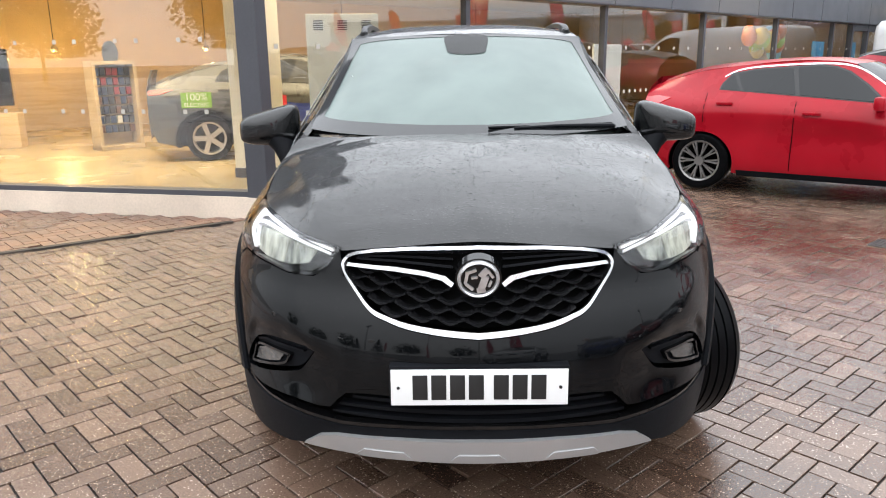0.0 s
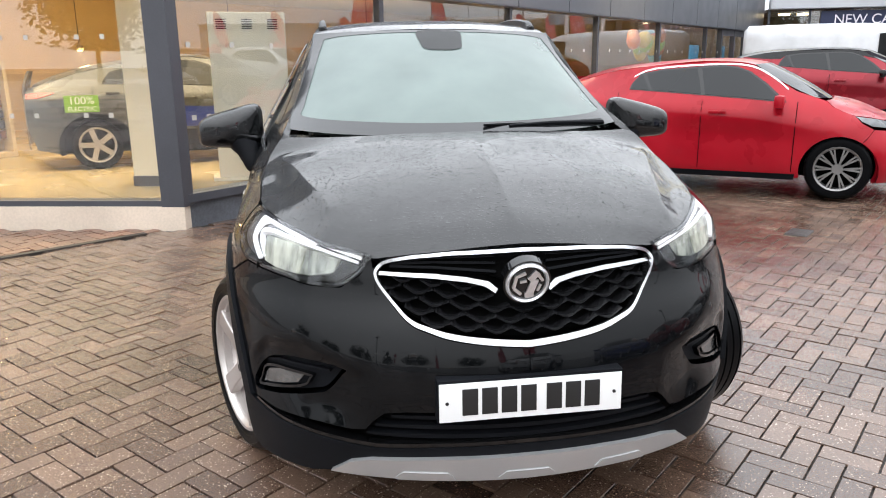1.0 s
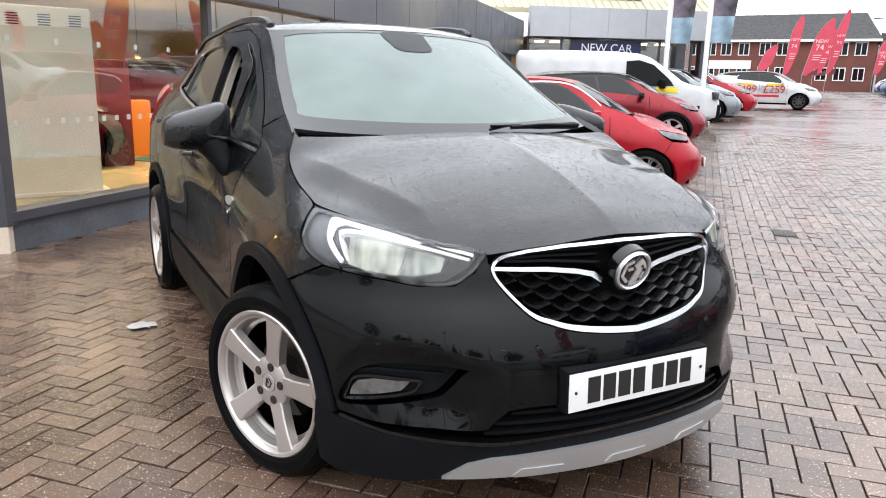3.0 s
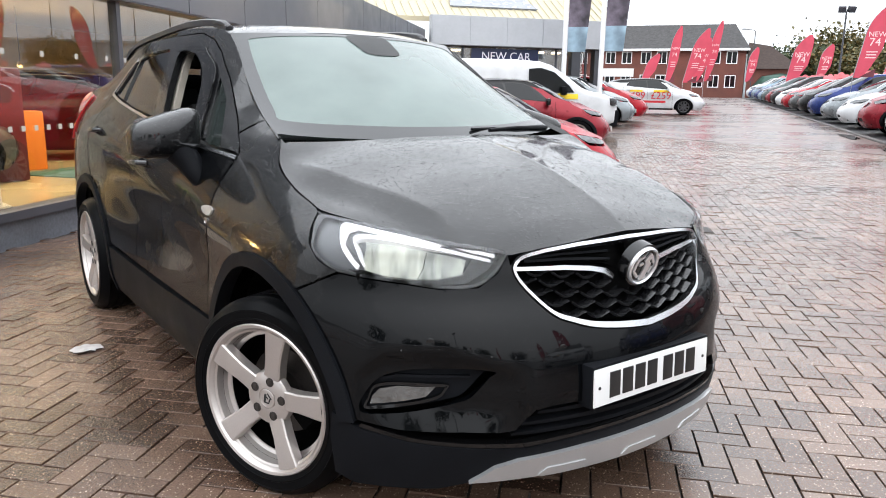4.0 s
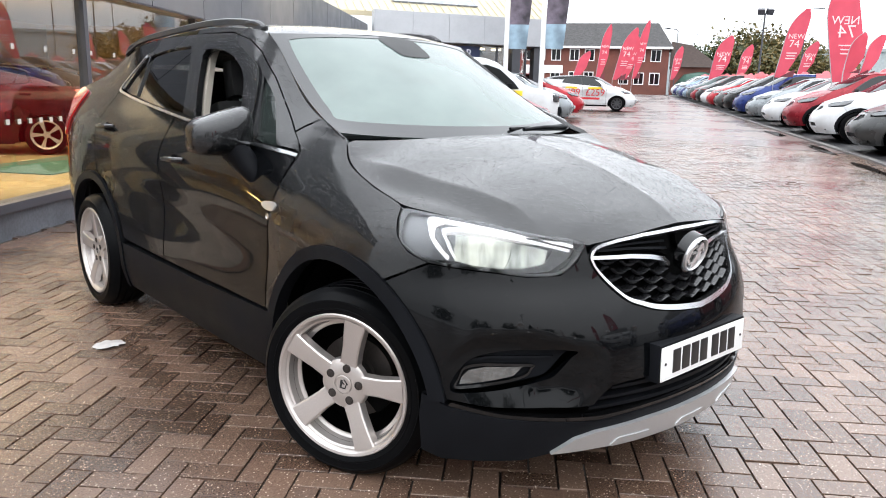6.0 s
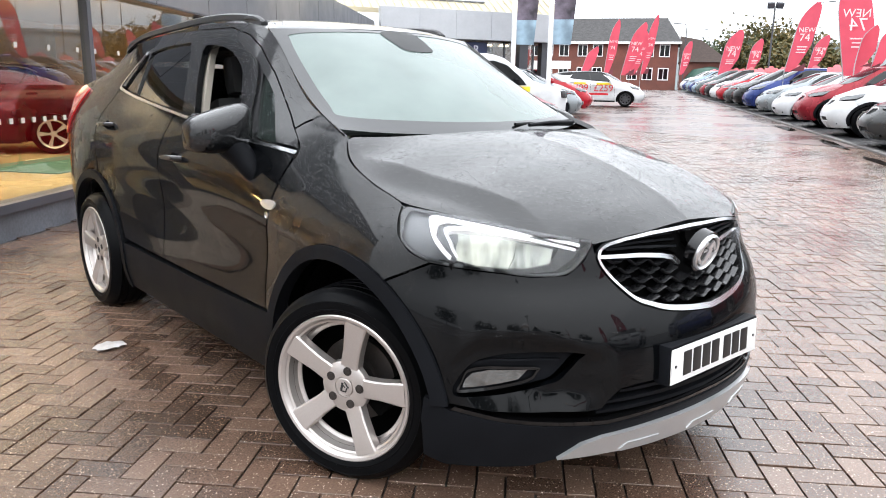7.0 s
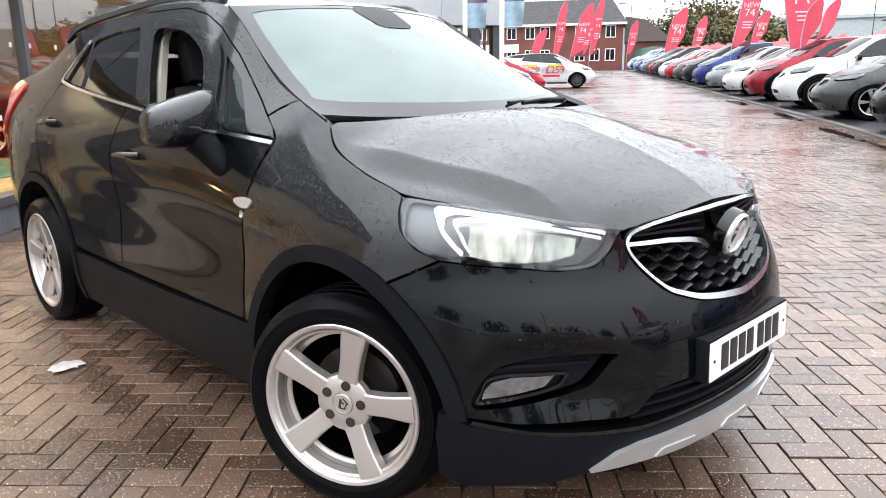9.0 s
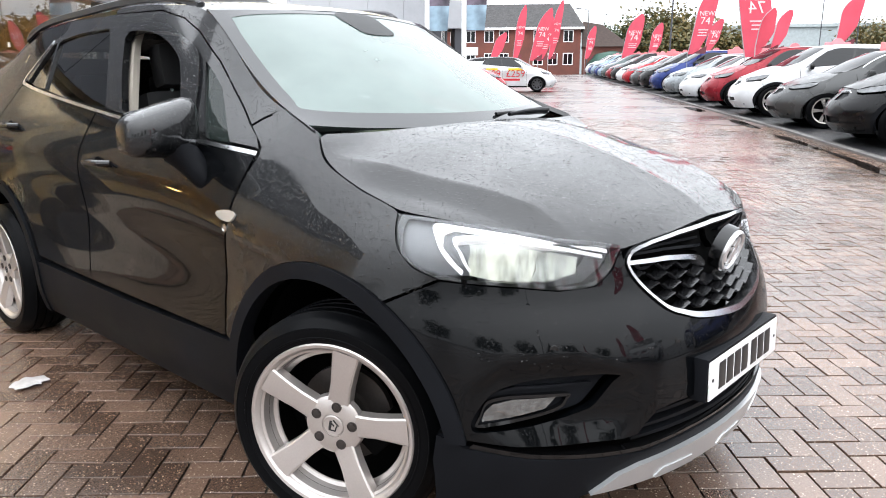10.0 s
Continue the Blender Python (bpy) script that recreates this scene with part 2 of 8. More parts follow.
# ---- mesh tools ----
def finish(name, verts, faces, material, parent=None, label="", smooth=True, sharp=35):
    me = bpy.data.meshes.new(name)
    me.from_pydata([tuple(map(float, v)) for v in verts], [], [tuple(map(int, f)) for f in faces])
    if smooth:
        me.polygons.foreach_set("use_smooth", [True] * len(me.polygons))
        me.update()
        me.set_sharp_from_angle(angle=radians(sharp))
    else:
        me.update()
    for m in (material if isinstance(material, (list, tuple)) else [material]):
        me.materials.append(m)
    ob = new(name, me)
    if parent is not None:
        ob.parent = parent
    if label:
        tagged(ob, label)
    return ob


def part(name, bm, material, parent=None, label="", smooth=True, sharp=35):
    me = bpy.data.meshes.new(name)
    bmesh.ops.recalc_face_normals(bm, faces=bm.faces)
    bm.to_mesh(me)
    bm.free()
    if smooth:
        me.polygons.foreach_set("use_smooth", [True] * len(me.polygons))
        me.update()
        me.set_sharp_from_angle(angle=radians(sharp))
    me.materials.append(material)
    ob = new(name, me)
    if parent is not None:
        ob.parent = parent
    if label:
        tagged(ob, label)
    return ob


def box(bm, size, at=(0, 0, 0), turn=(0, 0, 0), bevel=0.0, taper=1.0):
    """A box in bm; taper narrows its top."""
    made = bmesh.ops.create_cube(bm, size=1.0)["verts"]
    for v in made:
        k = taper if v.co.z > 0 else 1.0
        v.co = Vector((v.co.x * size[0] * k, v.co.y * size[1] * k, v.co.z * size[2]))
    if bevel:
        edges = list({e for v in made for e in v.link_edges})
        got = bmesh.ops.bevel(bm, geom=edges, offset=bevel, segments=2, profile=0.7, affect="EDGES")
        made = list({v for f in got["faces"] for v in f.verts} | {v for v in made if v.is_valid})
    m = pose(*at, *turn)
    for v in made:
        v.co = m @ v.co
    return made


def lathe(bm, profile, steps=48, m=Matrix()):
    """Turns (radius, height) pairs about z."""
    rings = []
    for r, h in profile:
        rings.append([bm.verts.new(m @ Vector((r * math.cos(2 * math.pi * i / steps), r * math.sin(2 * math.pi * i / steps), h))) for i in range(steps)])
    for a, b in zip(rings, rings[1:]):
        for i in range(steps):
            j = (i + 1) % steps
            bm.faces.new((a[i], a[j], b[j], b[i]))
    return rings


def tube(bm, points, radius, sides=8, flat=1.0, cap=True):
    """A round or flattened bar along points; radius may be a list."""
    pts = [Vector(p) for p in points]
    rings = []
    for i, p in enumerate(pts):
        d = (pts[min(i + 1, len(pts) - 1)] - pts[max(i - 1, 0)]).normalized()
        side = d.cross(Vector((0, 0, 1)))
        side = side.normalized() if side.length > 1e-4 else Vector((1, 0, 0))
        up = side.cross(d)
        r = radius[i] if isinstance(radius, (list, tuple)) else radius
        rings.append([bm.verts.new(p + side * (r * math.cos(2 * math.pi * k / sides)) + up * (r * flat * math.sin(2 * math.pi * k / sides))) for k in range(sides)])
    for a, b in zip(rings, rings[1:]):
        for k in range(sides):
            j = (k + 1) % sides
            bm.faces.new((a[k], a[j], b[j], b[k]))
    if cap:
        bm.faces.new(rings[0][::-1])
        bm.faces.new(rings[-1])
    return rings


def curve_through(points, n=6, closed=False):
    """Catmull-Rom through 2D points."""
    p = np.array(points, float)
    out = []
    k = len(p)
    for i in range(k if closed else k - 1):
        a, b, c, d = (p[(i + o) % k] for o in (-1, 0, 1, 2)) if closed else (p[max(i - 1, 0)], p[i], p[i + 1], p[min(i + 2, k - 1)])
        for t in np.linspace(0, 1, n, endpoint=False):
            out.append(0.5 * (2 * b + (c - a) * t + (2 * a - 5 * b + 4 * c - d) * t * t + (3 * b - a - 3 * c + d) * t ** 3))
    if not closed:
        out.append(p[-1])
    return np.array(out)


def inside(poly, pts):
    poly, pts = np.asarray(poly), np.asarray(pts)
    x, y = pts[:, 0], pts[:, 1]
    r = np.zeros(len(pts), bool)
    j = len(poly) - 1
    for i in range(len(poly)):
        (xi, yi), (xj, yj) = poly[i], poly[j]
        hit = (yi > y) != (yj > y)
        with np.errstate(divide="ignore", invalid="ignore"):
            r ^= hit & (x < (xj - xi) * (y - yi) / (yj - yi + 1e-15) + xi)
        j = i
    return r


def resample(poly, step):
    poly = np.asarray(poly, float)
    out = []
    for a, b in zip(poly, np.roll(poly, -1, 0)):
        n = max(1, int(np.ceil(np.linalg.norm(b - a) / step)))
        for t in range(n):
            out.append(a + (b - a) * t / n)
    out = np.array(out)
    keep = np.linalg.norm(out - np.roll(out, 1, 0), axis=1) > step * 0.08
    return out[keep]


def shrink(poly, d):
    """Moves a closed outline inward by d."""
    p = np.asarray(poly, float)
    area = np.sum(p[:, 0] * np.roll(p[:, 1], -1) - np.roll(p[:, 0], -1) * p[:, 1])
    s = 1.0 if area > 0 else -1.0
    e1, e2 = p - np.roll(p, 1, 0), np.roll(p, -1, 0) - p
    n1 = np.stack([-e1[:, 1], e1[:, 0]], 1) / (np.linalg.norm(e1, axis=1)[:, None] + 1e-9)
    n2 = np.stack([-e2[:, 1], e2[:, 0]], 1) / (np.linalg.norm(e2, axis=1)[:, None] + 1e-9)
    n = n1 + n2
    n /= (np.linalg.norm(n, axis=1)[:, None] + 1e-9)
    return p + s * d * n


from mathutils.geometry import delaunay_2d_cdt


def panel(name, outline, fn, material, parent=None, holes=(), step=0.03, gap=0.0, skirt=0.02, mirror=False, centre=(0, 2.1, 0.6), label="", raise_by=0.0, both=True, sharp=35, collect=None, folds=()):
    """A curved sheet: the outline in the flat is meshed, laid on the surface fn(u, v) -> xyz, and given an edge that turns inward.
    mirror: the same sheet at -x is joined to it; both False: on the -x side alone;
    folds: lines in the flat along which the mesh is kept tight."""
    out = resample(shrink(outline, gap) if gap else outline, step)
    inner = [resample(shrink(h, -gap) if gap else h, step) for h in holes]
    lo, hi = out.min(0), out.max(0)
    gu, gv = np.meshgrid(np.arange(lo[0] + step * 0.37, hi[0], step), np.arange(lo[1] + step * 0.37, hi[1], step))
    grid = np.stack([gu.ravel(), gv.ravel()], 1)
    ok = inside(out, grid)
    for h in inner:
        ok &= ~inside(h, grid)
    grid = grid[ok]
    rims = [out, *inner]
    for rim in rims:
        if len(grid):
            d = np.sqrt(((grid[:, None, :] - rim[None]) ** 2).sum(-1)).min(1)
            grid = grid[d > step * 0.55]
    creases = []
    for line in folds:
        line = np.array(line, float)
        line = line[inside(out, line)]
        for rim in rims:
            line = line[np.sqrt(((line[:, None, :] - rim[None]) ** 2).sum(-1)).min(1) > step * 0.6]
        creases.append(line)
    if creases and len(grid):
        near = np.concatenate(creases)
        grid = grid[np.sqrt(((grid[:, None, :] - near[None]) ** 2).sum(-1)).min(1) > step * 0.4]
        grid = np.concatenate([near, grid])
    pts = np.concatenate([*rims, grid]) if len(grid) else np.concatenate(rims)
    edges, base = [], 0
    for rim in rims:
        edges += [(base + i, base + (i + 1) % len(rim)) for i in range(len(rim))]
        base += len(rim)
    v2, _, tris, *_ = delaunay_2d_cdt([Vector(p) for p in pts], edges, [], 0, 1e-7)
    v2 = np.array([tuple(v) for v in v2])
    tris = np.array([t for t in tris if len(t) == 3])
    mid = v2[tris].mean(1)
    ok = inside(out, mid)
    for h in inner:
        ok &= ~inside(h, mid)
    tris = tris[ok]
    P = np.stack(np.broadcast_arrays(*fn(v2[:, 0], v2[:, 1])), 1).astype(float)
    fn_n = np.cross(P[tris[:, 1]] - P[tris[:, 0]], P[tris[:, 2]] - P[tris[:, 0]])
    away = P[tris].mean(1) - np.array(centre)
    if (fn_n * away).sum() < 0:
        tris = tris[:, ::-1]
        fn_n = -fn_n
    vn = np.zeros_like(P)
    for k in range(3):
        np.add.at(vn, tris[:, k], fn_n)
    vn /= np.linalg.norm(vn, axis=1)[:, None] + 1e-12
    P = P + vn * raise_by
    count = {}
    for t in tris:
        for a, b in ((t[0], t[1]), (t[1], t[2]), (t[2], t[0])):
            count[(a, b)] = 1
    border = [(a, b) for (a, b) in count if (b, a) not in count]
    verts, faces = list(P), [tuple(t) for t in tris]
    if skirt:
        low = {}
        for a, b in border:
            for q in (a, b):
                if q not in low:
                    low[q] = len(verts)
                    verts.append(P[q] - vn[q] * skirt)
        faces += [(b, a, low[a], low[b]) for a, b in border]
    if mirror:
        n = len(verts)
        other = [np.array((-v[0], v[1], v[2])) for v in verts]
        of = [tuple(i + n for i in f[::-1]) for f in faces]
        if both:
            verts, faces = verts + other, faces + of
        else:
            verts, faces = other, [f[::-1] for f in faces]
    if collect is not None:
        n = len(collect[0])
        collect[0].extend(verts)
        collect[1].extend(tuple(i + n for i in f) for f in faces)
        return None
    return finish(name, verts, faces, material, parent, label, sharp=sharp)


def group_of(name, label, category, at=Matrix(), group="", kind=""):
    e = new(name)
    e.empty_display_size = 0.1
    e.matrix_world = at
    return tagged(e, label, category, group, kind)


def text(name, words, size, m, material, parent=None, extrude=0.001, label="", width=None):
    cu = bpy.data.curves.new(name, "FONT")
    cu.body, cu.size, cu.extrude = words, size, extrude
    cu.align_x, cu.align_y = "CENTER", "CENTER"
    tmp = bpy.data.objects.new(name, cu)
    scene.collection.objects.link(tmp)
    bpy.context.view_layer.update()
    me = bpy.data.meshes.new_from_object(tmp.evaluated_get(bpy.context.evaluated_depsgraph_get()))
    bpy.data.objects.remove(tmp)
    me.materials.clear()
    me.materials.append(material)
    ob = new(name, me)
    ob.matrix_world = m
    if parent is not None:
        ob.parent = parent
    if label:
        tagged(ob, label)
    return ob


# ---- ground: one sheet to the horizon, block paving on it ----
def lift(x, y):
    """The forecourt's gentle rise towards the car park."""
    x, y = np.asarray(x, float), np.asarray(y, float)
    ahead = ((x + 1.8) - (y - 4.84)) * .7071  # the showroom behind its front stays level
    return np.interp(.95 * x + .25 * y, [5.5, 13.2, 60], [0, .24, 1.15]) * np.clip(1 + ahead, 0, 1)


LINES = np.unique(np.concatenate([np.arange(-400, -60, 20), np.arange(-60, 91.5, 1.5), np.arange(100, 401, 20)]))


def laid(name, x0, y0, x1, y1, dz, material, label, category="ground"):
    """A sheet of ground that follows the rise."""
    gx, gy = (np.concatenate([[a], LINES[(LINES > a) & (LINES < b)], [b]]) for a, b in ((x0, x1), (y0, y1)))
    X, Y = np.meshgrid(gx, gy)
    Z = lift(X, Y) + dz
    n = len(gx)
    faces = [(j * n + i, j * n + i + 1, (j + 1) * n + i + 1, (j + 1) * n + i) for j in range(len(gy) - 1) for i in range(n - 1)]
    ob = finish(name, np.stack([X.ravel(), Y.ravel(), Z.ravel()], 1), faces, material)
    return tagged(ob, label, category, kind="structure")


ground = laid("ground", -400, -400, 400, 400, -0.014, M_joint, "damp forecourt ground with dark sand joints")


def far_paving():
    """Paving seen from afar: the same blocks, as a fine pattern of tones and joints."""
    m, nt, p = shader("far_paving")
    geo = nt.nodes.new("ShaderNodeNewGeometry")
    mp = nt.nodes.new("ShaderNodeMapping")
    mp.inputs["Rotation"].default_value = (0, 0, radians(-43.5))
    nt.links.new(geo.outputs["Position"], mp.inputs["Vector"])
    br = node(nt, "ShaderNodeTexBrick", Color1=(0.075, 0.045, 0.038, 1), Color2=(0.140, 0.09, 0.076, 1), Mortar=(0.055, 0.037, 0.031, 1), Scale=1.0, Mortar_Size=0.005, Brick_Width=0.2, Row_Height=0.1)
    nt.links.new(mp.outputs[0], br.inputs["Vector"])
    patch = node(nt, "ShaderNodeTexNoise", Scale=0.5, Detail=6.0)
    nt.links.new(geo.outputs["Position"], patch.inputs["Vector"])
    damp = ramp(nt, patch.outputs["Fac"], [(0.38, (0.7,) * 3), (0.6, (1.05,) * 3)])
    nt.links.new(mixed(nt, 1.0, br.outputs["Color"], damp, "MULTIPLY"), p.inputs["Base Color"])
    nt.links.new(ramp(nt, patch.outputs["Fac"], [(0.38, (0.2,) * 3), (0.62, (0.36,) * 3)]), p.inputs["Roughness"])
    p.inputs["Specular IOR Level"].default_value = 0.7
    nt.links.new(bumped(nt, br.outputs["Fac"], -0.3, 0.003), p.inputs["Normal"])
    return m


M_farpave = far_paving()
for n_, x0, y0, x1, y1 in (("pavement_east", 13.5, -60, 90, 70.5), ("pavement_west", -60, -60, -7.5, 4.5), ("pavement_south", -7.5, -60, 13.5, -3), ("pavement_north", -1.5, 13.5, 13.5, 70.5)):
    laid(n_, x0, y0, x1, y1, -.002, M_farpave, "wet block paving reaching over the forecourt", category="paving")
AX = radians(43.1)
SHIFT = .0477
UX, UY = np.array((math.cos(AX), math.sin(AX))), np.array((-math.sin(AX), math.cos(AX)))


def blocks(u0, u1, v0, v1, keep, lift=0.0):
    """Herringbone of 200 x 100 mm blocks: the corners and the height of each."""
    rng = np.random.default_rng(7)
    out = []
    for i in range(int(u0 * 10), int(u1 * 10)):
        for j in range(int(v0 * 10), int(v1 * 10)):
            r = (i - j) % 4
            if r == 0:
                a, b, c, d = i, j, i + 2, j + 1
            elif r == 2:
                a, b, c, d = i, j - 1, i + 1, j + 1
            else:
                continue
            mid = UX * (a + c) * .05 + UY * ((b + d) * .05 + SHIFT)
            if keep(mid[0], mid[1]):
                out.append((a * .1, b * .1 + SHIFT, c * .1, d * .1 + SHIFT, lift + rng.normal(0, .0012), *rng.normal(0, .0014, 2)))
    return out


def block_mesh(rows, gap=.0036, cham=.0012):
    verts, faces = [], []
    for a, b, c, d, h, ta, tb in rows:
        k = len(verts)
        for e, z in ((gap, -.011), (gap, h - .0014), (gap + cham, h)):
            for u, v in ((a + e, b + e), (c - e, b + e), (c - e, d - e), (a + e, d - e)):
                p = UX * u + UY * v
                tilt = ta * ((u - a) / (c - a) - .5) + tb * ((v - b) / (d - b) - .5)
                verts.append((p[0], p[1], z + (tilt if z > -.01 else 0) + float(lift(p[0], p[1]))))
        faces.append((k + 8, k + 9, k + 10, k + 11))
        for lo in (0, 4):
            for q in range(4):
                faces.append((k + lo + q, k + lo + (q + 1) % 4, k + lo + 4 + (q + 1) % 4, k + lo + 4 + q))
    return verts, faces




# ---- the car's surfaces: x to its left, y from nose to tail, z up ----
def key(y, ks):
    """A smooth curve through (place, value) pairs."""
    k = np.array(ks, float)
    yy, v = k[:, 0], k[:, 1]
    d = np.gradient(v, yy)
    y = np.clip(np.asarray(y, float), yy[0], yy[-1])
    i = np.clip(np.searchsorted(yy, y) - 1, 0, len(yy) - 2)
    h = yy[i + 1] - yy[i]
    t = (y - yy[i]) / h
    return v[i] * (2 * t**3 - 3 * t**2 + 1) + d[i] * h * (t**3 - 2 * t**2 + t) + v[i + 1] * (3 * t**2 - 2 * t**3) + d[i + 1] * h * (t**3 - t**2)


SHOULDER_Z = [(.4, .70), (.9, .80), (1.3, .88), (2.2, .98), (3.2, 1.06), (4.2, 1.10)]
SHOULDER_X = [(.4, .875), (.9, .885), (1.3, .878), (2.2, .877), (3.2, .86), (3.8, .82), (4.2, .76)]
BELT_Z = [(.4, .82), (.66, .89), (.9, .98), (1.27, 1.06), (1.49, 1.095), (2.1, 1.15), (3.24, 1.255), (4.2, 1.30)]
BELT_X = [(.4, .82), (.66, .83), (.9, .80), (1.27, .785), (1.49, .80), (2.1, .79), (3.24, .73), (4.2, .62)]
RAIL_Z = [(.4, .90), (.66, .962), (.85, 1.05), (1.05, 1.13), (1.4, 1.245), (1.85, 1.53), (2.2, 1.575), (3.0, 1.56), (3.6, 1.51), (4.0, 1.42), (4.25, 1.34)]
RAIL_X = [(.4, .74), (.66, .757), (.85, .73), (1.05, .695), (1.4, .645), (1.85, .565), (2.2, .55), (3.0, .55), (3.6, .53), (4.0, .49), (4.25, .45)]
NOSE_Y = [(.1, .08), (.2, .045), (.3, .015), (.4, .0), (.52, 0.0), (.6, .012), (.68, .04), (.76, .085), (.84, .11), (.9, .14), (.96, .30), (1.0, .42)]
HOOD_Z = [(.05, .852), (.12, .892), (.19, .936), (.3, .984), (.5, 1.053), (.675, 1.095), (.9, 1.137), (1.1, 1.155)]
HOOD_D = [(.05, .30), (.19, .255), (.226, .19), (.284, .151), (.384, .131), (.512, .12), (.71, .114), (.83, .10), (.98, .072), (1.05, .03), (1.2, .01)]
ROOF_Z = [(1.68, 1.548), (1.85, 1.582), (2.1, 1.608), (2.5, 1.622), (3.0, 1.612), (3.6, 1.575), (4.0, 1.49), (4.25, 1.40)]


def side(y, z):
    y, z = np.broadcast_arrays(np.asarray(y, float), np.asarray(z, float))
    zs = key(y, SHOULDER_Z)
    zk = np.stack([0 * y + .16, 0 * y + .30, 0 * y + .45, .5 * (zs + .45), zs, key(y, BELT_Z), key(y, RAIL_Z)], -1)
    mid = .882 - .016 * np.exp(-((y - 2.1) / .75) ** 4)
    xk = np.stack([0 * y + .83, 0 * y + .875, 0 * y + .883, mid, key(y, SHOULDER_X), key(y, BELT_X), key(y, RAIL_X)], -1)
    xk = xk - np.clip((y - 3.6) / .6, 0, 1)[..., None] ** 2 * np.array([.12, .12, .1, .08, 0, 0, 0])
    dz = np.diff(zk, axis=-1)
    m = np.diff(xk, axis=-1) / dz
    d = np.concatenate([m[..., :1], (m[..., :-1] * dz[..., 1:] + m[..., 1:] * dz[..., :-1]) / (dz[..., 1:] + dz[..., :-1]), m[..., -1:]], -1)
    zc = np.clip(z, zk[..., 0], None)
    i = np.clip((zc[..., None] > zk).sum(-1) - 1, 0, 5)
    g = lambda a, j: np.take_along_axis(a, j[..., None], -1)[..., 0]
    h = g(dz, i)
    t = (zc - g(zk, i)) / h
    r = g(xk, i) * (2 * t**3 - 3 * t**2 + 1) + g(d, i) * h * (t**3 - 2 * t**2 + t) + g(xk, i + 1) * (3 * t**2 - 2 * t**3) + g(d, i + 1) * h * (t**3 - t**2)
    return np.where(t > 1, g(xk, i + 1) + (t - 1) * h * g(d, i + 1), r)


def nose(z):
    return key(z, NOSE_Y)


PLAN_X = np.linspace(0, 1.2, 600)
PLAN_Y = .37 * PLAN_X**2 + .62 * PLAN_X**6


def width_at(y, z):
    """Half the car's width: the nose's plan curve runs over into the flank."""
    a = np.interp(np.asarray(y) - nose(z), PLAN_Y, PLAN_X, left=0)
    b = side(y, z)
    h = np.clip(.5 + .5 * (b - a) / .05, 0, 1)
    m = b * (1 - h) + a * h - .05 * h * (1 - h)
    return np.where(np.asarray(y) < nose(z), 0, np.maximum(m, 0))


def hood_fold(y):
    """How far out the bonnet's side fold runs."""
    return .525 + .175 * np.clip((y - .38) / .56, 0, 1)


def hood_z(x, y):
    ax = np.abs(x)
    off = ax - hood_fold(y)
    ridge = .019 * np.exp(-np.abs(off) / np.where(off > 0, .042, .12)) - .009 * np.exp(-((off - .07) / .035) ** 2)
    spine = (.021 * np.exp(-ax / .11) - .008) * np.clip((y - .06) / .2, 0, 1) * np.clip((.98 - y) / .35, 0, 1)
    return key(y, HOOD_Z) - key(y, HOOD_D) * (ax / .72) ** 2.5 + ridge * np.clip((y - .16) / .25, 0, 1) * np.clip((1.0 - y) / .2, 0, 1) + spine + .003


def roof_z(x, y):
    c, e = key(y, ROOF_Z), key(y, RAIL_Z)
    return c - (c - e) * np.minimum(1.2, np.abs(x) / key(y, RAIL_X)) ** 2.6


def wing_top(x, y):
    """Where the flank meets the edge of the bonnet."""
    lo, hi = .85, 1.25
    for _ in range(40):
        m = (lo + hi) / 2
        lo, hi = (m, hi) if width_at(y, m) > x + .002 else (lo, m)
    return (float(y), float(m))


def fs(x, z):
    """A point of the nose, given across and up, in the flat of the nose sheets."""
    lo, hi = nose(z), nose(z) + 1.2
    for _ in range(40):
        m = (lo + hi) / 2
        lo, hi = (m, hi) if width_at(m, z) < x else (lo, m)
    return (float(x + m - nose(z)), float(z))


def ss(y, z):
    return (float(width_at(y, z) + y - nose(z)), float(z))


def nose_sheet(s, z):
    n = nose(z)
    lo, hi = n.copy(), n + 4.5
    for _ in range(40):
        m = (lo + hi) / 2
        low = width_at(m, z) + m - n < np.abs(s)
        lo, hi = np.where(low, m, lo), np.where(low, hi, m)
    return np.sign(s) * width_at(m, z), m, z


def bumper_sheet(s, z):
    """The nose with the hollow round the fog lamps under a sharp fold."""
    x, y, z = nose_sheet(s, z)
    ax = np.abs(x)
    fold = np.interp(ax, [.40, .514, .628, .734, .79], [.55, .563, .603, .59, .53])
    hollow = .030 / (1 + np.exp((z - fold) / .007)) * np.clip((ax - .42) / .12, 0, 1) * np.clip((.80 - ax) / .05, 0, 1) * np.clip((z - .39) / .06, 0, 1)
    return x, y + hollow, z


def flank_sheet(y, z):
    return width_at(y, z), y, z


def hood_sheet(x, y):
    return x, y, hood_z(x, y)


def roof_sheet(x, y):
    return x, y, roof_z(x, y)


def screen_sheet(u, v):
    y0, y1 = .955 + .205 * u**2, 1.70 + .14 * u**2
    z0, z1 = 1.132 + .022 * u**4, 1.548 - .012 * u**2
    return u * (.685 - .12 * v), y0 + (y1 - y0) * v, z0 + (z1 - z0) * v + 4 * v * (1 - v) * (.018 * (1 - .5 * u**2) - .038 * np.abs(u)**6)


def moved(fn, d):
    """The sheet fn, shifted straight back by d (for what lies behind a face)."""
    def f(a, b):
        x, y, z = fn(a, b)
        return x, y + d, z
    return f


def inset(fn, d):
    def f(a, b):
        x, y, z = fn(a, b)
        return x - np.sign(x) * d, y, z
    return f


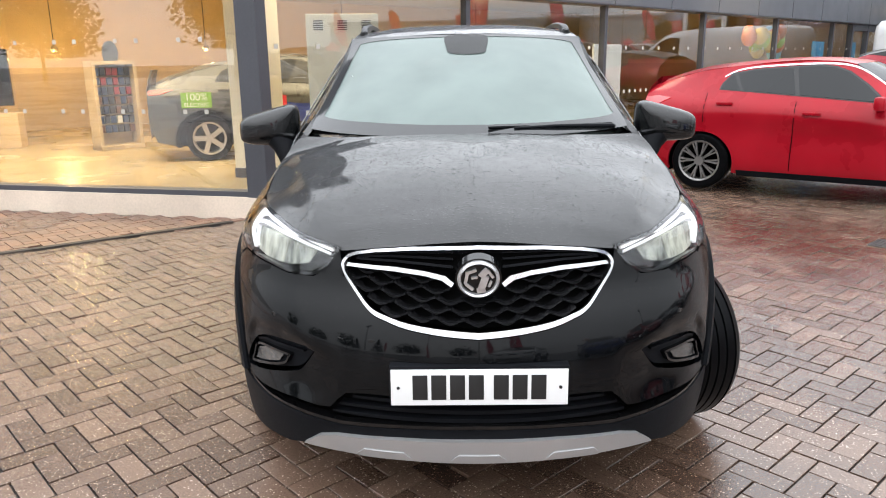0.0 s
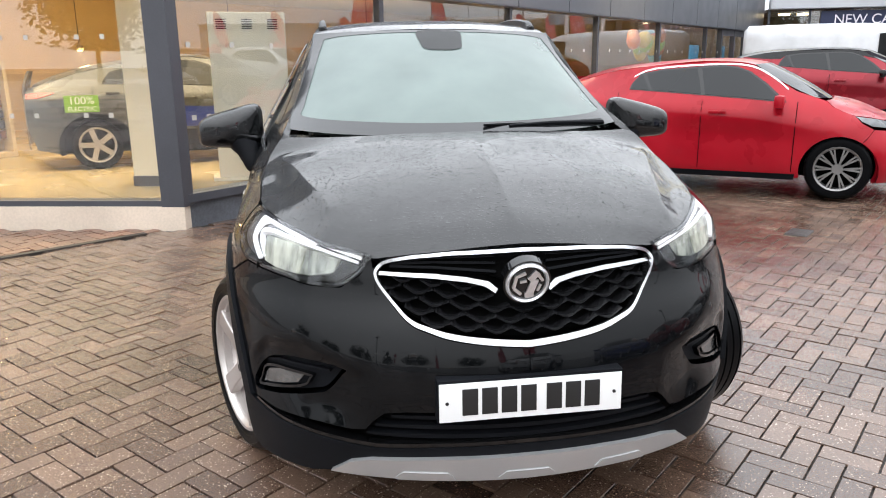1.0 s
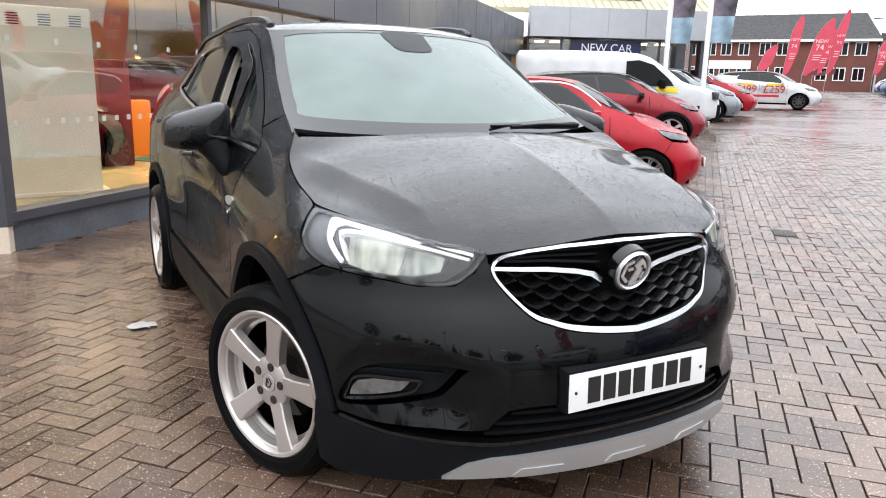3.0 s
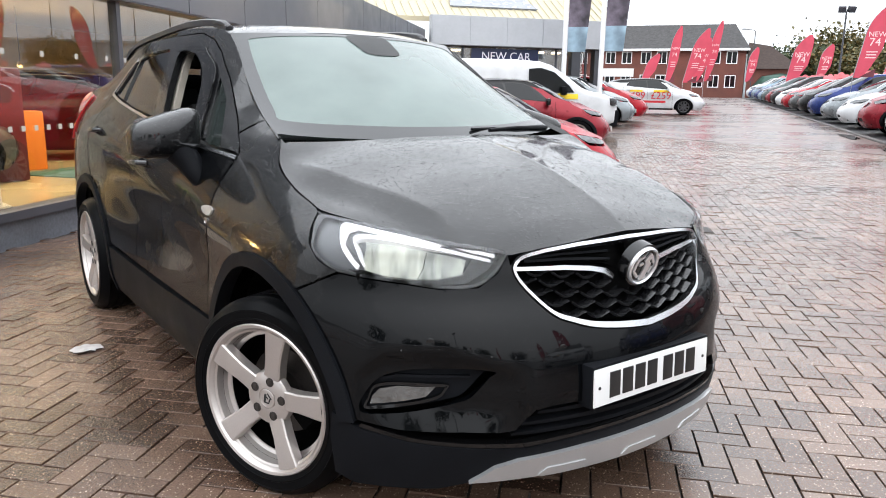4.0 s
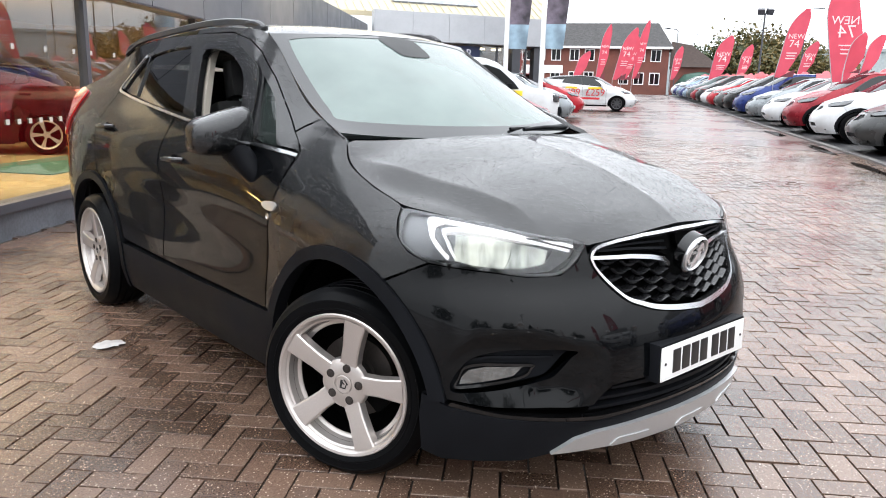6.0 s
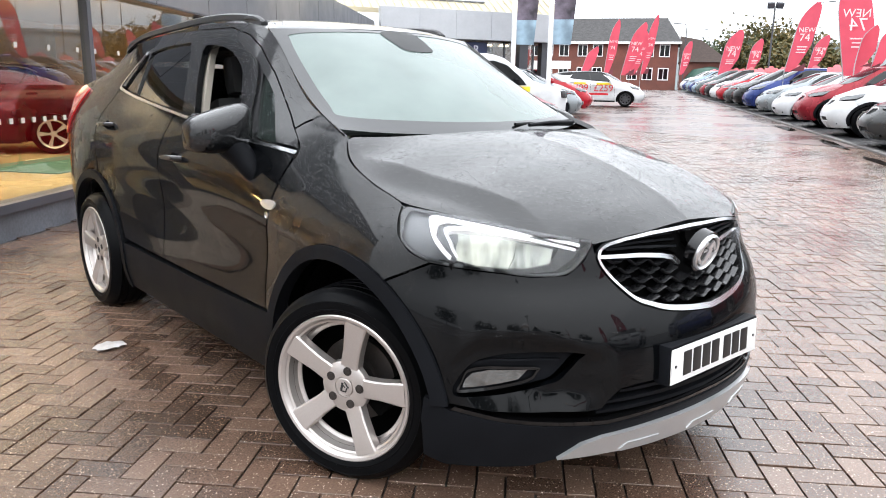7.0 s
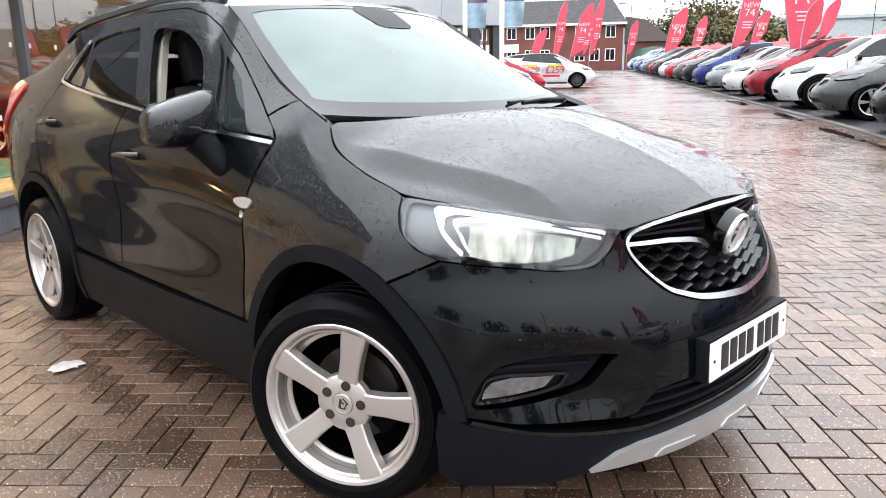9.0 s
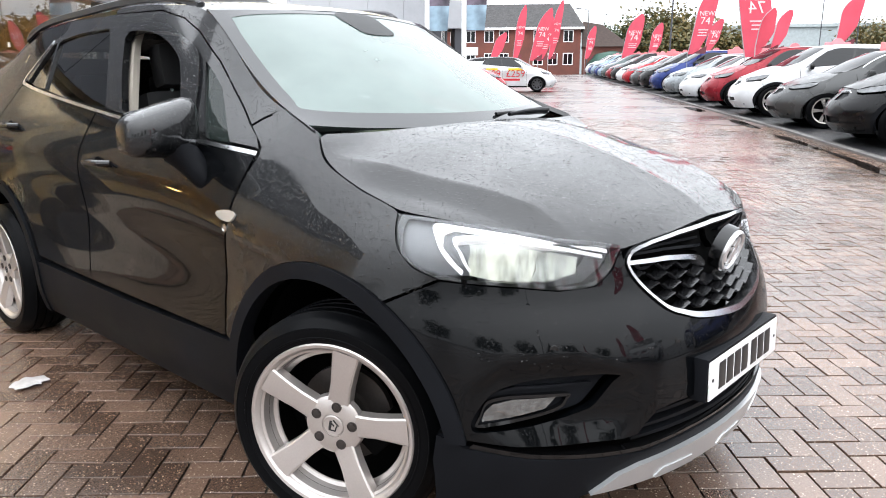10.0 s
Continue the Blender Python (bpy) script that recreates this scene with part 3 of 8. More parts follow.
def arc(cy, cz, r, a0, a1, n=24):
    return [(cy + r * math.cos(radians(a)), cz + r * math.sin(radians(a))) for a in np.linspace(a0, a1, n)]


HUB_F, HUB_R, HUB_Z, TYRE_R = .857, 3.415, .325, .336
ARCH, FLARE = .428, .474
FWIN = curve_through([(1.585, 1.104), (1.88, 1.135), (2.145, 1.163)], 5).tolist() + curve_through([(2.165, 1.178), (2.29, 1.31), (2.405, 1.452)], 5).tolist() + curve_through([(2.395, 1.474), (2.245, 1.492), (2.06, 1.474), (1.92, 1.425), (1.80, 1.375), (1.71, 1.275), (1.63, 1.165)], 6).tolist()
QWIN = [(1.404, 1.091), (1.529, 1.104), (1.585, 1.168), (1.638, 1.234), (1.728, 1.352), (1.659, 1.312), (1.587, 1.265), (1.497, 1.178)]
RWIN = curve_through([(2.30, 1.176), (2.66, 1.203), (2.995, 1.238)], 5).tolist() + [(3.055, 1.34), (3.115, 1.455)] + curve_through([(3.08, 1.464), (2.88, 1.487), (2.60, 1.498)], 5).tolist() + [(2.55, 1.46), (2.42, 1.31)]
CWIN = [(3.02, 1.241), (3.15, 1.251), (3.262, 1.270), (3.245, 1.33), (3.18, 1.445), (3.14, 1.452), (3.08, 1.34)]
BELT = curve_through([(1.262, 1.058), (1.54, 1.083), (2.225, 1.143), (3.0, 1.218), (3.32, 1.256)], 8)


def wheel(parent, m, front=True):
    """A wide five-spoke alloy with its tyre, brake and nuts; the axle is local x, the outer face at -x."""
    w = group_of("wheel", "", "")
    for k in ("label", "category"):
        if k in w:
            del w[k]
    w.parent, w.matrix_local = parent, m
    ax = pose(0, 0, 0, 0, -90, 0)
    R, h = TYRE_R, .1125
    bm = bmesh.new()
    prof = [(.245, h - .01), (.252, h - .002), (.262, h + .004), (.270, h + .0068), (.271, h + .0088), (.275, h + .0088), (.276, h + .0075), (.290, h + .009), (.299, h + .0082), (.300, h + .0098), (.303, h + .0092), (.304, h + .0068), (.318, h - .004), (.328, h - .018), (.3345, h - .035)]
    for g in (.06, .02, -.02, -.06):
        prof += [(R, g + .016), (R - .007, g + .014), (R - .007, g + .008), (R, g + .006)]
    prof += [(.3345, -h + .035), (.318, -h + .004), (.285, -h - .009), (.245, -h + .01)]
    lathe(bm, prof, 80, ax)
    part("tyre", bm, M_rubber, w)
    bm = bmesh.new()
    lathe(bm, [(.252, h - .006), (.256, h + .002), (.252, h + .006), (.243, h + .004), (.236, h - .004), (.233, h - .012), (.226, h - .016), (.222, h - .040)], 80, ax)
    part("rim", bm, M_alloy, w)
    # barrel of the rim, coloured near-black for the shade behind the spokes
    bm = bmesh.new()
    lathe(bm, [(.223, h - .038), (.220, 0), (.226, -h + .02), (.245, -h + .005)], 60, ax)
    part("rim_barrel", bm, M_cavity_shade, w)
    bm = bmesh.new()
    lathe(bm, [(.221, h - .040), (.216, h - .055), (.205, h - .060), (.203, h - .064), (.214, h - .075)], 80, ax)
    part("rim_flange", bm, M_alloy, w)
    for k in range(5):
        a = 2 * math.pi * k / 5
        bm = bmesh.new()
        rows = []
        for r, hw, fx in ((.030, .030, .092), (.060, .034, .093), (.085, .031, .095), (.130, .030, .100), (.180, .034, .106), (.236, .040, .110)):
            ring = []
            for px, ph in ((-hw - .004, -.034), (-hw - .002, -.004), (-hw + .003, 0), (0, .0012), (hw - .003, 0), (hw + .002, -.004), (hw + .004, -.034)):
                ring.append(bm.verts.new((-(fx + ph), r * math.cos(a) - px * math.sin(a), r * math.sin(a) + px * math.cos(a))))
            rows.append(ring)
        for r0, r1 in zip(rows, rows[1:]):
            for i in range(6):
                bm.faces.new((r0[i], r0[i + 1], r1[i + 1], r1[i]))
        part("spoke", bm, M_alloy, w, sharp=22)
    face = -.0965
    bm = bmesh.new()
    lathe(bm, [(.092, .070), (.088, .088), (.078, .0945), (.036, .0955), (.0345, .090), (.0, .090)], 40, ax)
    part("hub", bm, M_alloy, w)
    bm = bmesh.new()
    lathe(bm, [(.033, .090), (.032, .0965), (.029, .098), (.028, .0962), (.0, .0962)], 32, ax)
    cap = part("centre_cap", bm, M_alloy, w)
    for sy, sz, py, pz, rr in ((.024, .004, -.004, .013, 18), (.018, .004, -.012, -.002, 78), (.020, .004, -.004, -.014, -25), (.026, .008, .008, -.002, 70), (.012, .004, .002, .003, 10)):
        bm = bmesh.new()
        box(bm, (.002, sy, sz), (-.0972, py, pz), (rr, 0, 0), .0006)
        part("emblem", bm, M_dash, cap)
    for k in range(5):
        a = 2 * math.pi * (k + .0) / 5
        bm = bmesh.new()
        c = pose(0, .060 * math.cos(a), .060 * math.sin(a)) @ ax
        lathe(bm, [(.0155, .0935), (.0152, .0975), (.0135, .0978), (.0128, .0955), (.0, .0955)], 20, c)
        nut = part("nut_recess", bm, M_steel, w)
        bm = bmesh.new()
        lathe(bm, [(.0095, .0955), (.0095, .0972), (.007, .0978), (0, .0978)], 6, c)
        part("wheel_nut", bm, M_steel, nut, smooth=False)
    bm = bmesh.new()
    lathe(bm, [(.0, .02), (.075, .02), (.078, .006), (.145, .006), (.145, -.018), (.0, -.018)], 48, ax)
    part("brake_disc", bm, M_steel, w)
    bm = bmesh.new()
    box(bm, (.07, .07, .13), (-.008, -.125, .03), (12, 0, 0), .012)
    part("brake_caliper", bm, M_cavity_shade, w)
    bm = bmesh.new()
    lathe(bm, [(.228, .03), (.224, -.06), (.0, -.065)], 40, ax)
    part("wheel_back", bm, M_cavity_shade, w)
    return w


def build_main_car():
    car = group_of("parked_suv", "wet black compact SUV with lit headlamps parked on block paving", "car")
    F = lambda *p: [fs(x, z) for x, z in p]
    # grille outlines, half, from the middle of the top round to the middle of the bottom
    top = F((0, .890), (.2, .886), (.31, .878), (.362, .870))
    low = [tuple(p) for p in curve_through(F((.362, .870), (.390, .860), (.408, .841), (.413, .822), (.396, .785), (.33, .705), (.27, .677), (.205, .658), (.1, .643), (0, .635)), 5)]
    half = top + low[1:]
    full = half + [(-s, z) for s, z in half[-2:0:-1]]
    inner = shrink(full, .0092)
    zin = inner[:, 1].copy()
    inner[:, 1] += .008 * np.clip((.72 - zin) / .07, 0, 1)
    # bumper skin
    hl_low = F((.420, .866), (.455, .82), (.51, .783), (.60, .779), (.669, .789), (.75, .797)) + [ss(.482, .803)]
    arch_f = [ss(y, z) for y, z in arc(HUB_F, HUB_Z, FLARE, 121, 168, 14)]
    bottom = [ss(.452, .412)] + F((.79, .396), (.72, .388), (.585, .393), (.497, .388), (.458, .392), (.43, .425), (.405, .448), (.345, .455), (0, .457))
    grille_side = [fs(.417, .84)] + [tuple(p) for p in shrink(full, -.002)[len(top):len(half)]]
    skin = hl_low[:1] + hl_low[1:] + arch_f + bottom + grille_side[::-1]
    fog = [fs(x, z) for x, z in curve_through([(.786, .436), (.772, .482), (.748, .52), (.722, .544), (.673, .562), (.603, .567), (.512, .564), (.516, .545), (.558, .488), (.597, .471), (.669, .447), (.766, .422)], 3, True)]
    panel("bumper_skin", skin, bumper_sheet, M_blackdim, car, holes=[fog], step=.02, gap=.0015, skirt=.03, mirror=True)
    # chrome surround
    panel("grille_surround", full, nose_sheet, M_bright, car, holes=[inner], step=.012, skirt=.04, raise_by=.007, label="bright chrome grille surround")
    panel("grille_backing", shrink(full, .012), moved(nose_sheet, .055), M_cavity_shade, car, step=.04, skirt=0)
    for sg in (1, -1):
        bar = F((.404, .824), (.25, .816), (.16, .805), (.11, .793), (.080, .774), (.072, .785), (.098, .806), (.16, .819), (.25, .829), (.40, .834))
        panel("grille_bar", [(sg * s, z) for s, z in bar], nose_sheet, M_bright, car, step=.012, skirt=.03, raise_by=-.006, label="chrome grille wing")
        blank = F((.05, .80), (.09, .815), (.15, .825), (.25, .834), (.38, .842), (.376, .856), (.31, .870), (.2, .879), (.02, .884), (.02, .83))
        panel("grille_blank", [(sg * s, z) for s, z in blank], moved(nose_sheet, .034), M_cavity_shade, car, step=.02, skirt=.02)
        for k, deep in ((.25, .010), (.55, .014), (.82, .018)):
            lo, hi = np.array([(.075, .812), (.16, .823), (.25, .833), (.37, .841)]), np.array([(.075, .884), (.16, .881), (.25, .876), (.37, .860)])
            c = lo + (hi - lo) * k
            rib = F(*[(x, z - .0035) for x, z in c], *[(x, z + .0035) for x, z in c[::-1]])
            panel("grille_rib", [(sg * s, z) for s, z in rib], moved(nose_sheet, deep), M_clad, car, step=.02, skirt=.02)
    # scales of the mesh: shallow, open chevrons in offset rows
    shape = []
    gi = np.array(inner)
    for row in range(7):
        z = .672 + row * .0265
        for k in range(-5, 6):
            x = (k + (.5 if row % 2 else 0)) * .0845
            zz = z + .18 * abs(x) ** 1.6
            if inside(gi, np.array([[fs(abs(x), zz)[0] * (1 if x >= 0 else -1), zz - .004]]))[0] and (abs(x) > .075 or zz < .745) and zz < .808 + .02 * abs(x) - (.03 if abs(x) < .12 else 0):
                shape.append((x, zz))
    bm = bmesh.new()
    prof = [(-.0425, .0095), (-.030, .0045), (-.013, -.005), (0, -.0085), (.013, -.005), (.030, .0045), (.0425, .0095)]
    rows = [[bm.verts.new((px, dy, pz + dz)) for px, pz in prof] for dy, dz in ((.035, .007), (.003, .0028), (-.002, .0008), (.001, -.0022), (.035, -.006))]
    for a, b in zip(rows, rows[1:]):
        for i in range(6):
            bm.faces.new((a[i], a[i + 1], b[i + 1], b[i]))
    first = None
    for x, z in shape:
        if first is None:
            ob = first = part("grille_scale", bm, M_scale, car)
        else:
            ob = new("grille_scale", first.data)
            ob.parent = car
        ax = abs(x)
        slope = math.degrees(math.atan(.74 * ax + 3.7 * ax**5))
        ob.matrix_local = pose(x, float(nose(z)) + .37 * x * x + .62 * x**6 + .014, z, 0, -math.degrees(math.atan(.29 * ax ** .6)) * (1 if x > 0 else -1), slope * (1 if x > 0 else -1))
    # badge: a bright ring with an abstract bright figure on black
    facing = pose(0, .062, .812, 90 + 16, 0, 0)
    bm = bmesh.new()
    lathe(bm, [(.068, -.03), (.068, .004), (.0, .004)], 48, facing)
    badge = part("badge", bm, M_gloss, car)
    bm = bmesh.new()
    lathe(bm, [(.0625, .003), (.0615, .012), (.057, .016), (.0525, .012), (.051, .003)], 64, facing)
    part("badge_ring", bm, M_badge, badge)
    bm = bmesh.new()
    for sx, sy, px, py, rz in ((.034, .010, -.022, .026, 22), (.036, .010, -.036, .002, 80), (.030, .010, -.026, -.026, -42), (.020, .008, -.012, .006, 10), (.052, .022, .014, -.014, 74), (.034, .020, .016, .022, 50), (.026, .018, .008, -.038, 12), (.026, .009, .036, .016, -55), (.022, .008, .034, -.016, 70)):
        box(bm, (sx, sy, .007), (px, py, .008), (0, 0, rz), .003)
    bmesh.ops.transform(bm, matrix=facing, verts=bm.verts)
    part("badge_figure", bm, M_badge, badge)
    # lower grille
    lg = F((0, .455), (.34, .451), (.398, .436), (.433, .404), (.468, .368), (.44, .345), (.3, .338), (0, .348))
    lgf = lg + [(-s, z) for s, z in lg[-2:0:-1]]
    panel("lower_grille_back", lgf, moved(nose_sheet, .05), M_cavity_shade, car, step=.05, skirt=0)
    for z, w in ((.432, .385), (.402, .43), (.372, .455)):
        s = F((0, z + .006), (w * .5, z + .006), (w, z + .004), (w, z - .004), (w * .5, z - .007), (0, z - .007))
        panel("lower_grille_slat", s + [(-a, b) for a, b in s[-2:0:-1]], moved(nose_sheet, .02), M_clad, car, step=.03, skirt=.03)
    # grained lower valance with its edge strip, and the silver skid plate
    val = F((0, .347), (.244, .342), (.425, .331), (.585, .343), (.70, .352), (.79, .372)) + [ss(.458, .404), ss(.470, .33), ss(.474, .205)] + F((.78, .185), (.62, .205), (.54, .232), (.4, .236), (0, .231))
    panel("valance", val + [(-a, b) for a, b in val[-2:0:-1]], nose_sheet, M_clad, car, step=.025, skirt=.05, label="grained black plastic valance")
    lip = F((0, .362), (.244, .356), (.425, .347), (.585, .357), (.70, .366), (.785, .386), (.79, .374), (.70, .353), (.585, .344), (.425, .332), (.244, .343), (0, .348))
    panel("valance_step", lip, nose_sheet, M_gloss, car, step=.02, skirt=.03, raise_by=-.004, mirror=True)
    skid = F((0, .318), (.24, .314), (.44, .302), (.50, .285), (.556, .236), (.50, .238), (.42, .240), (.2, .236), (0, .234))
    panel("skid_plate", skid + [(-a, b) for a, b in skid[-2:0:-1]], nose_sheet, M_silver, car, step=.015, skirt=.02, raise_by=.014, label="silver painted skid plate")
    for x0 in (-.29, 0, .29):
        p = [(x0 - .085, .246), (x0 - .062, .268), (x0 + .062, .268), (x0 + .085, .246), (x0 + .078, .240), (x0 - .078, .240)]
        q = [(math.copysign(fs(abs(x), z)[0], x), z) for x, z in p]
        panel("skid_step", q, nose_sheet, M_silver, car, step=.012, skirt=.012, raise_by=.0175)
    # plate on its black holder; its writing is plain bars
    bm = bmesh.new()
    box(bm, (.53, .05, .125), (0, .015, .502), (0, 0, 0), .008)
    holder = part("plate_holder", bm, M_clad, car)
    bm = bmesh.new()
    box(bm, (.520, .004, .111), (0, -.0125, .5005), (-2.5, 0, 0), .0015)
    plate = part("number_plate", bm, M_white, car, "white plate with black bars")
    for x in (-.180, -.125, -.070, -.015, .058, .113, .168):
        bm = bmesh.new()
        box(bm, (.044, .003, .076), (x + .006, -.0150, .5005), (-2.5, 0, 0), .001)
        part("plate_bar", bm, M_ink, plate)
    for x in (-.238, .238):
        bm = bmesh.new()
        lathe(bm, [(.005, 0), (.005, .002), (0, .0025)], 12, pose(x, -.0145, .500, 90, 0, 0))
        part("plate_screw", bm, M_ink, plate)
    # parking sensors
    for x, z in ((.649, .645), (.32, .615), (-.32, .615), (-.649, .645)):
        ax = abs(x)
        bm = bmesh.new()
        lathe(bm, [(.0115, -.004), (.0115, .0015), (.0095, .0022), (.009, .0005), (0, .001)], 20, pose(x, float(nose(z)) + .37 * x * x + .62 * ax**6 + .001, z, 90, 0, math.copysign(math.degrees(math.atan(.74 * ax + 3.7 * ax**5)), x)))
        part("parking_sensor", bm, M_black, car)
    # bonnet
    edge = [(0, .128), (.2, .136), (.34, .164), (.385, .176), (.421, .188), (.479, .226), (.553, .284), (.628, .384), (.704, .512), (.750, .640), (.757, .72), (.760, .83), (.742, .97), (.703, 1.045)]
    e = curve_through(edge, 5).tolist()
    rear = [(.67, 1.055), (.5, 1.015), (.3, .972), (.15, .955), (0, .95)]
    outline = e + rear + [(-a, b) for a, b in rear[-2::-1]] + [(-a, b) for a, b in e[:0:-1]]
    ys = np.arange(.1, 1.0, .016)
    lines = [[(d, y) for y in ys] for d in (-.009, 0, .009)] + [[(sg * (float(hood_fold(y)) + d), y) for y in ys] for sg in (1, -1) for d in (-.010, 0, .010)]
    panel("bonnet", outline, hood_sheet, M_black, car, step=.022, gap=.001, skirt=.03, label="black bonnet beaded with rain", folds=lines)
    # cowl under the screen
    bm = bmesh.new()
    cols = [[bm.verts.new((u * .70, .90 + .12 * u * u, 1.105)) for u in np.linspace(-1, 1, 17)], [bm.verts.new((u * .71, 1.02 + .20 * u * u, 1.128)) for u in np.linspace(-1, 1, 17)], [bm.verts.new((u * .70, 1.08 + .20 * u * u, 1.10)) for u in np.linspace(-1, 1, 17)]]
    for a, b in zip(cols, cols[1:]):
        for i in range(16):
            bm.faces.new((a[i], a[i + 1], b[i + 1], b[i]))
    part("cowl", bm, M_frit, car)
    # windscreen with its black border
    rim = [(-1, 0), (1, 0), (1, 1), (-1, 1)]
    panel("windscreen", rim, screen_sheet, M_screen, car, step=.08, skirt=0, label="misted windscreen", centre=(0, 2, .6))
    hole = curve_through([(-.90, .13), (-.5, .095), (0, .085), (.5, .095), (.90, .13), (.935, .25), (.93, .6), (.91, .88), (.86, .94), (.5, .965), (0, .97), (-.5, .965), (-.86, .94), (-.91, .88), (-.93, .6), (-.935, .25)], 4, True)
    panel("screen_border", rim, screen_sheet, M_frit, car, holes=[hole], step=.06, skirt=0, raise_by=.002)
    pod = curve_through([(-.158, .985), (.158, .985), (.158, .82), (.125, .755), (0, .74), (-.125, .755), (-.158, .82)], 4, True)
    panel("mirror_mount", pod, screen_sheet, M_dash, car, step=.05, skirt=.0, raise_by=.003)
    # pillars beside the screen
    for sg in (1, -1):
        vs, fc = [], []
        for v in np.linspace(-.12, 1, 18):
            sx, sy, sz = screen_sheet(.995, v)
            yb = 1.17 + .69 * (v ** .97 if v > 0 else v)
            bx, bz = float(key(yb, RAIL_X)), float(key(yb, RAIL_Z))
            for t in np.linspace(0, 1, 5):
                vs.append((sg * (sx + (bx - sx) * t + .004 * math.sin(math.pi * t)), sy + (yb - sy) * t, sz + (bz - sz) * t + .008 * math.sin(math.pi * t) - (.004 if t == 0 else 0)))
            zb = bz - .03
            vs.append((sg * (float(width_at(yb, zb)) - .003), yb, zb))
        for i in range(17):
            for j in range(5):
                q = i * 6 + j
                fc.append((q, q + 1, q + 7, q + 6) if sg > 0 else (q, q + 6, q + 7, q + 1))
        finish("screen_pillar", vs, fc, M_black, car)
    # roof, rails, aerial base
    ro = [(float(key(y, RAIL_X)), y) for y in np.linspace(1.86, 4.1, 24)]
    fr = [(x, 1.70 + .14 * (x / .565) ** 2 + .004) for x in np.linspace(-.555, .555, 21)]
    panel("roof", fr + ro + [(-a, b) for a, b in ro[::-1]], roof_sheet, M_black, car, step=.05, skirt=.02)
    for sg in (1, -1):
        bm = bmesh.new()
        ys = np.linspace(1.97, 3.72, 26)
        base = [float(roof_z(.525, y)) for y in ys]
        lift = [min(1, max(0, (y - 1.95) / .18)) ** .6 * min(1, max(0, (3.74 - y) / .22)) ** .6 for y in ys]
        rings = []
        for y, z, l in zip(ys, base, lift):
            t = z + .004 + .032 * l
            wd = .017 + .010 * (1 - l)
            rings.append([bm.verts.new((sg * (.522 - wd), y, t - .024)), bm.verts.new((sg * (.522 - wd * .7), y, t)), bm.verts.new((sg * .522, y, t + .006)), bm.verts.new((sg * (.522 + wd * .7), y, t)), bm.verts.new((sg * (.522 + wd), y, t - .026)), bm.verts.new((sg * .522, y, t - .028))])
        for a, b in zip(rings, rings[1:]):
            for i in range(6):
                bm.faces.new((a[i], a[(i + 1) % 6], b[(i + 1) % 6], b[i]))
        bm.faces.new(rings[0])
        bm.faces.new(rings[-1][::-1])
        rail = part("roof_rail", bm, M_rail, car, "dark silver roof rail")
        for y0, y1 in ((1.965, 2.13), (3.56, 3.73)):
            bm = bmesh.new()
            y = np.linspace(y0, y1, 6)
            z = [float(roof_z(.525, a)) for a in y]
            up = [.024, .034, .040, .042, .041, .038] if y0 < 3 else [.038, .041, .042, .040, .034, .024]
            tube(bm, [(sg * .524, a, b + c - .022) for a, b, c in zip(y, z, up)], [.012, .017, .019, .019, .017, .016] if y0 < 3 else [.016, .017, .019, .019, .017, .012], 10, .95)
            part("rail_foot", bm, M_rail, rail)
    # flanks, both sides
    low_edge = .452
    fender = [(.486, .806), (.55, .832), (.60, .875), (.635, .92), (.656, .953)] + [wing_top(x, y) for x, y in e if .66 < y < 1.046] + [(y, float(key(y, RAIL_Z)) + .003) for y in (1.07, 1.13, 1.2, 1.26)] + [(1.285, 1.188), (1.33, 1.165), (1.355, 1.143), (1.30, 1.108), (1.262, 1.085), (1.252, 1.060), (1.272, .98), (1.305, .80), (1.338, .60), (1.345, .47)] + arc(HUB_F, HUB_Z, FLARE, 17, 120, 30)
    pillar = [(y, float(key(y, RAIL_Z)) + .003) for y in np.linspace(1.262, 2.6, 40)] + [(2.6, 1.561), (2.2, 1.557), (1.99, 1.517), (1.844, 1.462), (1.66, 1.353), (1.516, 1.250), (1.362, 1.148), (1.335, 1.170), (1.29, 1.192)]
    door_f = [(1.352, .47), (1.345, .60), (1.312, .80), (1.279, .98), (1.268, 1.050)] + BELT[1:17].tolist() + [(2.235, 1.14), (2.365, 1.155), (2.372, 1.0), (2.372, .47)]
    bt = BELT[17:].tolist()
    door_r = [(2.38, .47), (2.38, 1.0), (2.374, 1.156)] + [b for b in bt if b[0] < 3.3] + [(3.33, 1.24), (3.36, 1.10), (3.33, .92)] + arc(HUB_R, HUB_Z, FLARE + .004, 103, 161, 16)
    quarter = [(3.34, .92), (3.368, 1.10), (3.335, 1.25), (3.35, 1.27), (3.31, 1.35), (3.22, 1.46), (3.1, 1.50), (3.1, 1.553), (3.6, 1.508), (4.0, 1.418), (4.15, 1.365), (4.20, 1.10), (4.20, .60), (4.15, .42)] + arc(HUB_R, HUB_Z, FLARE + .004, 12, 100, 24)
    door_frame = [(1.268, 1.078)] + [(y + .0, z + .022) for y, z in BELT[1:-1].tolist()] + [(3.33, 1.275), (3.31, 1.35), (3.22, 1.46), (3.1, 1.50), (3.1, 1.553), (2.6, 1.559), (2.2, 1.554), (1.99, 1.514), (1.844, 1.459), (1.66, 1.350), (1.516, 1.247), (1.37, 1.150), (1.303, 1.111)]
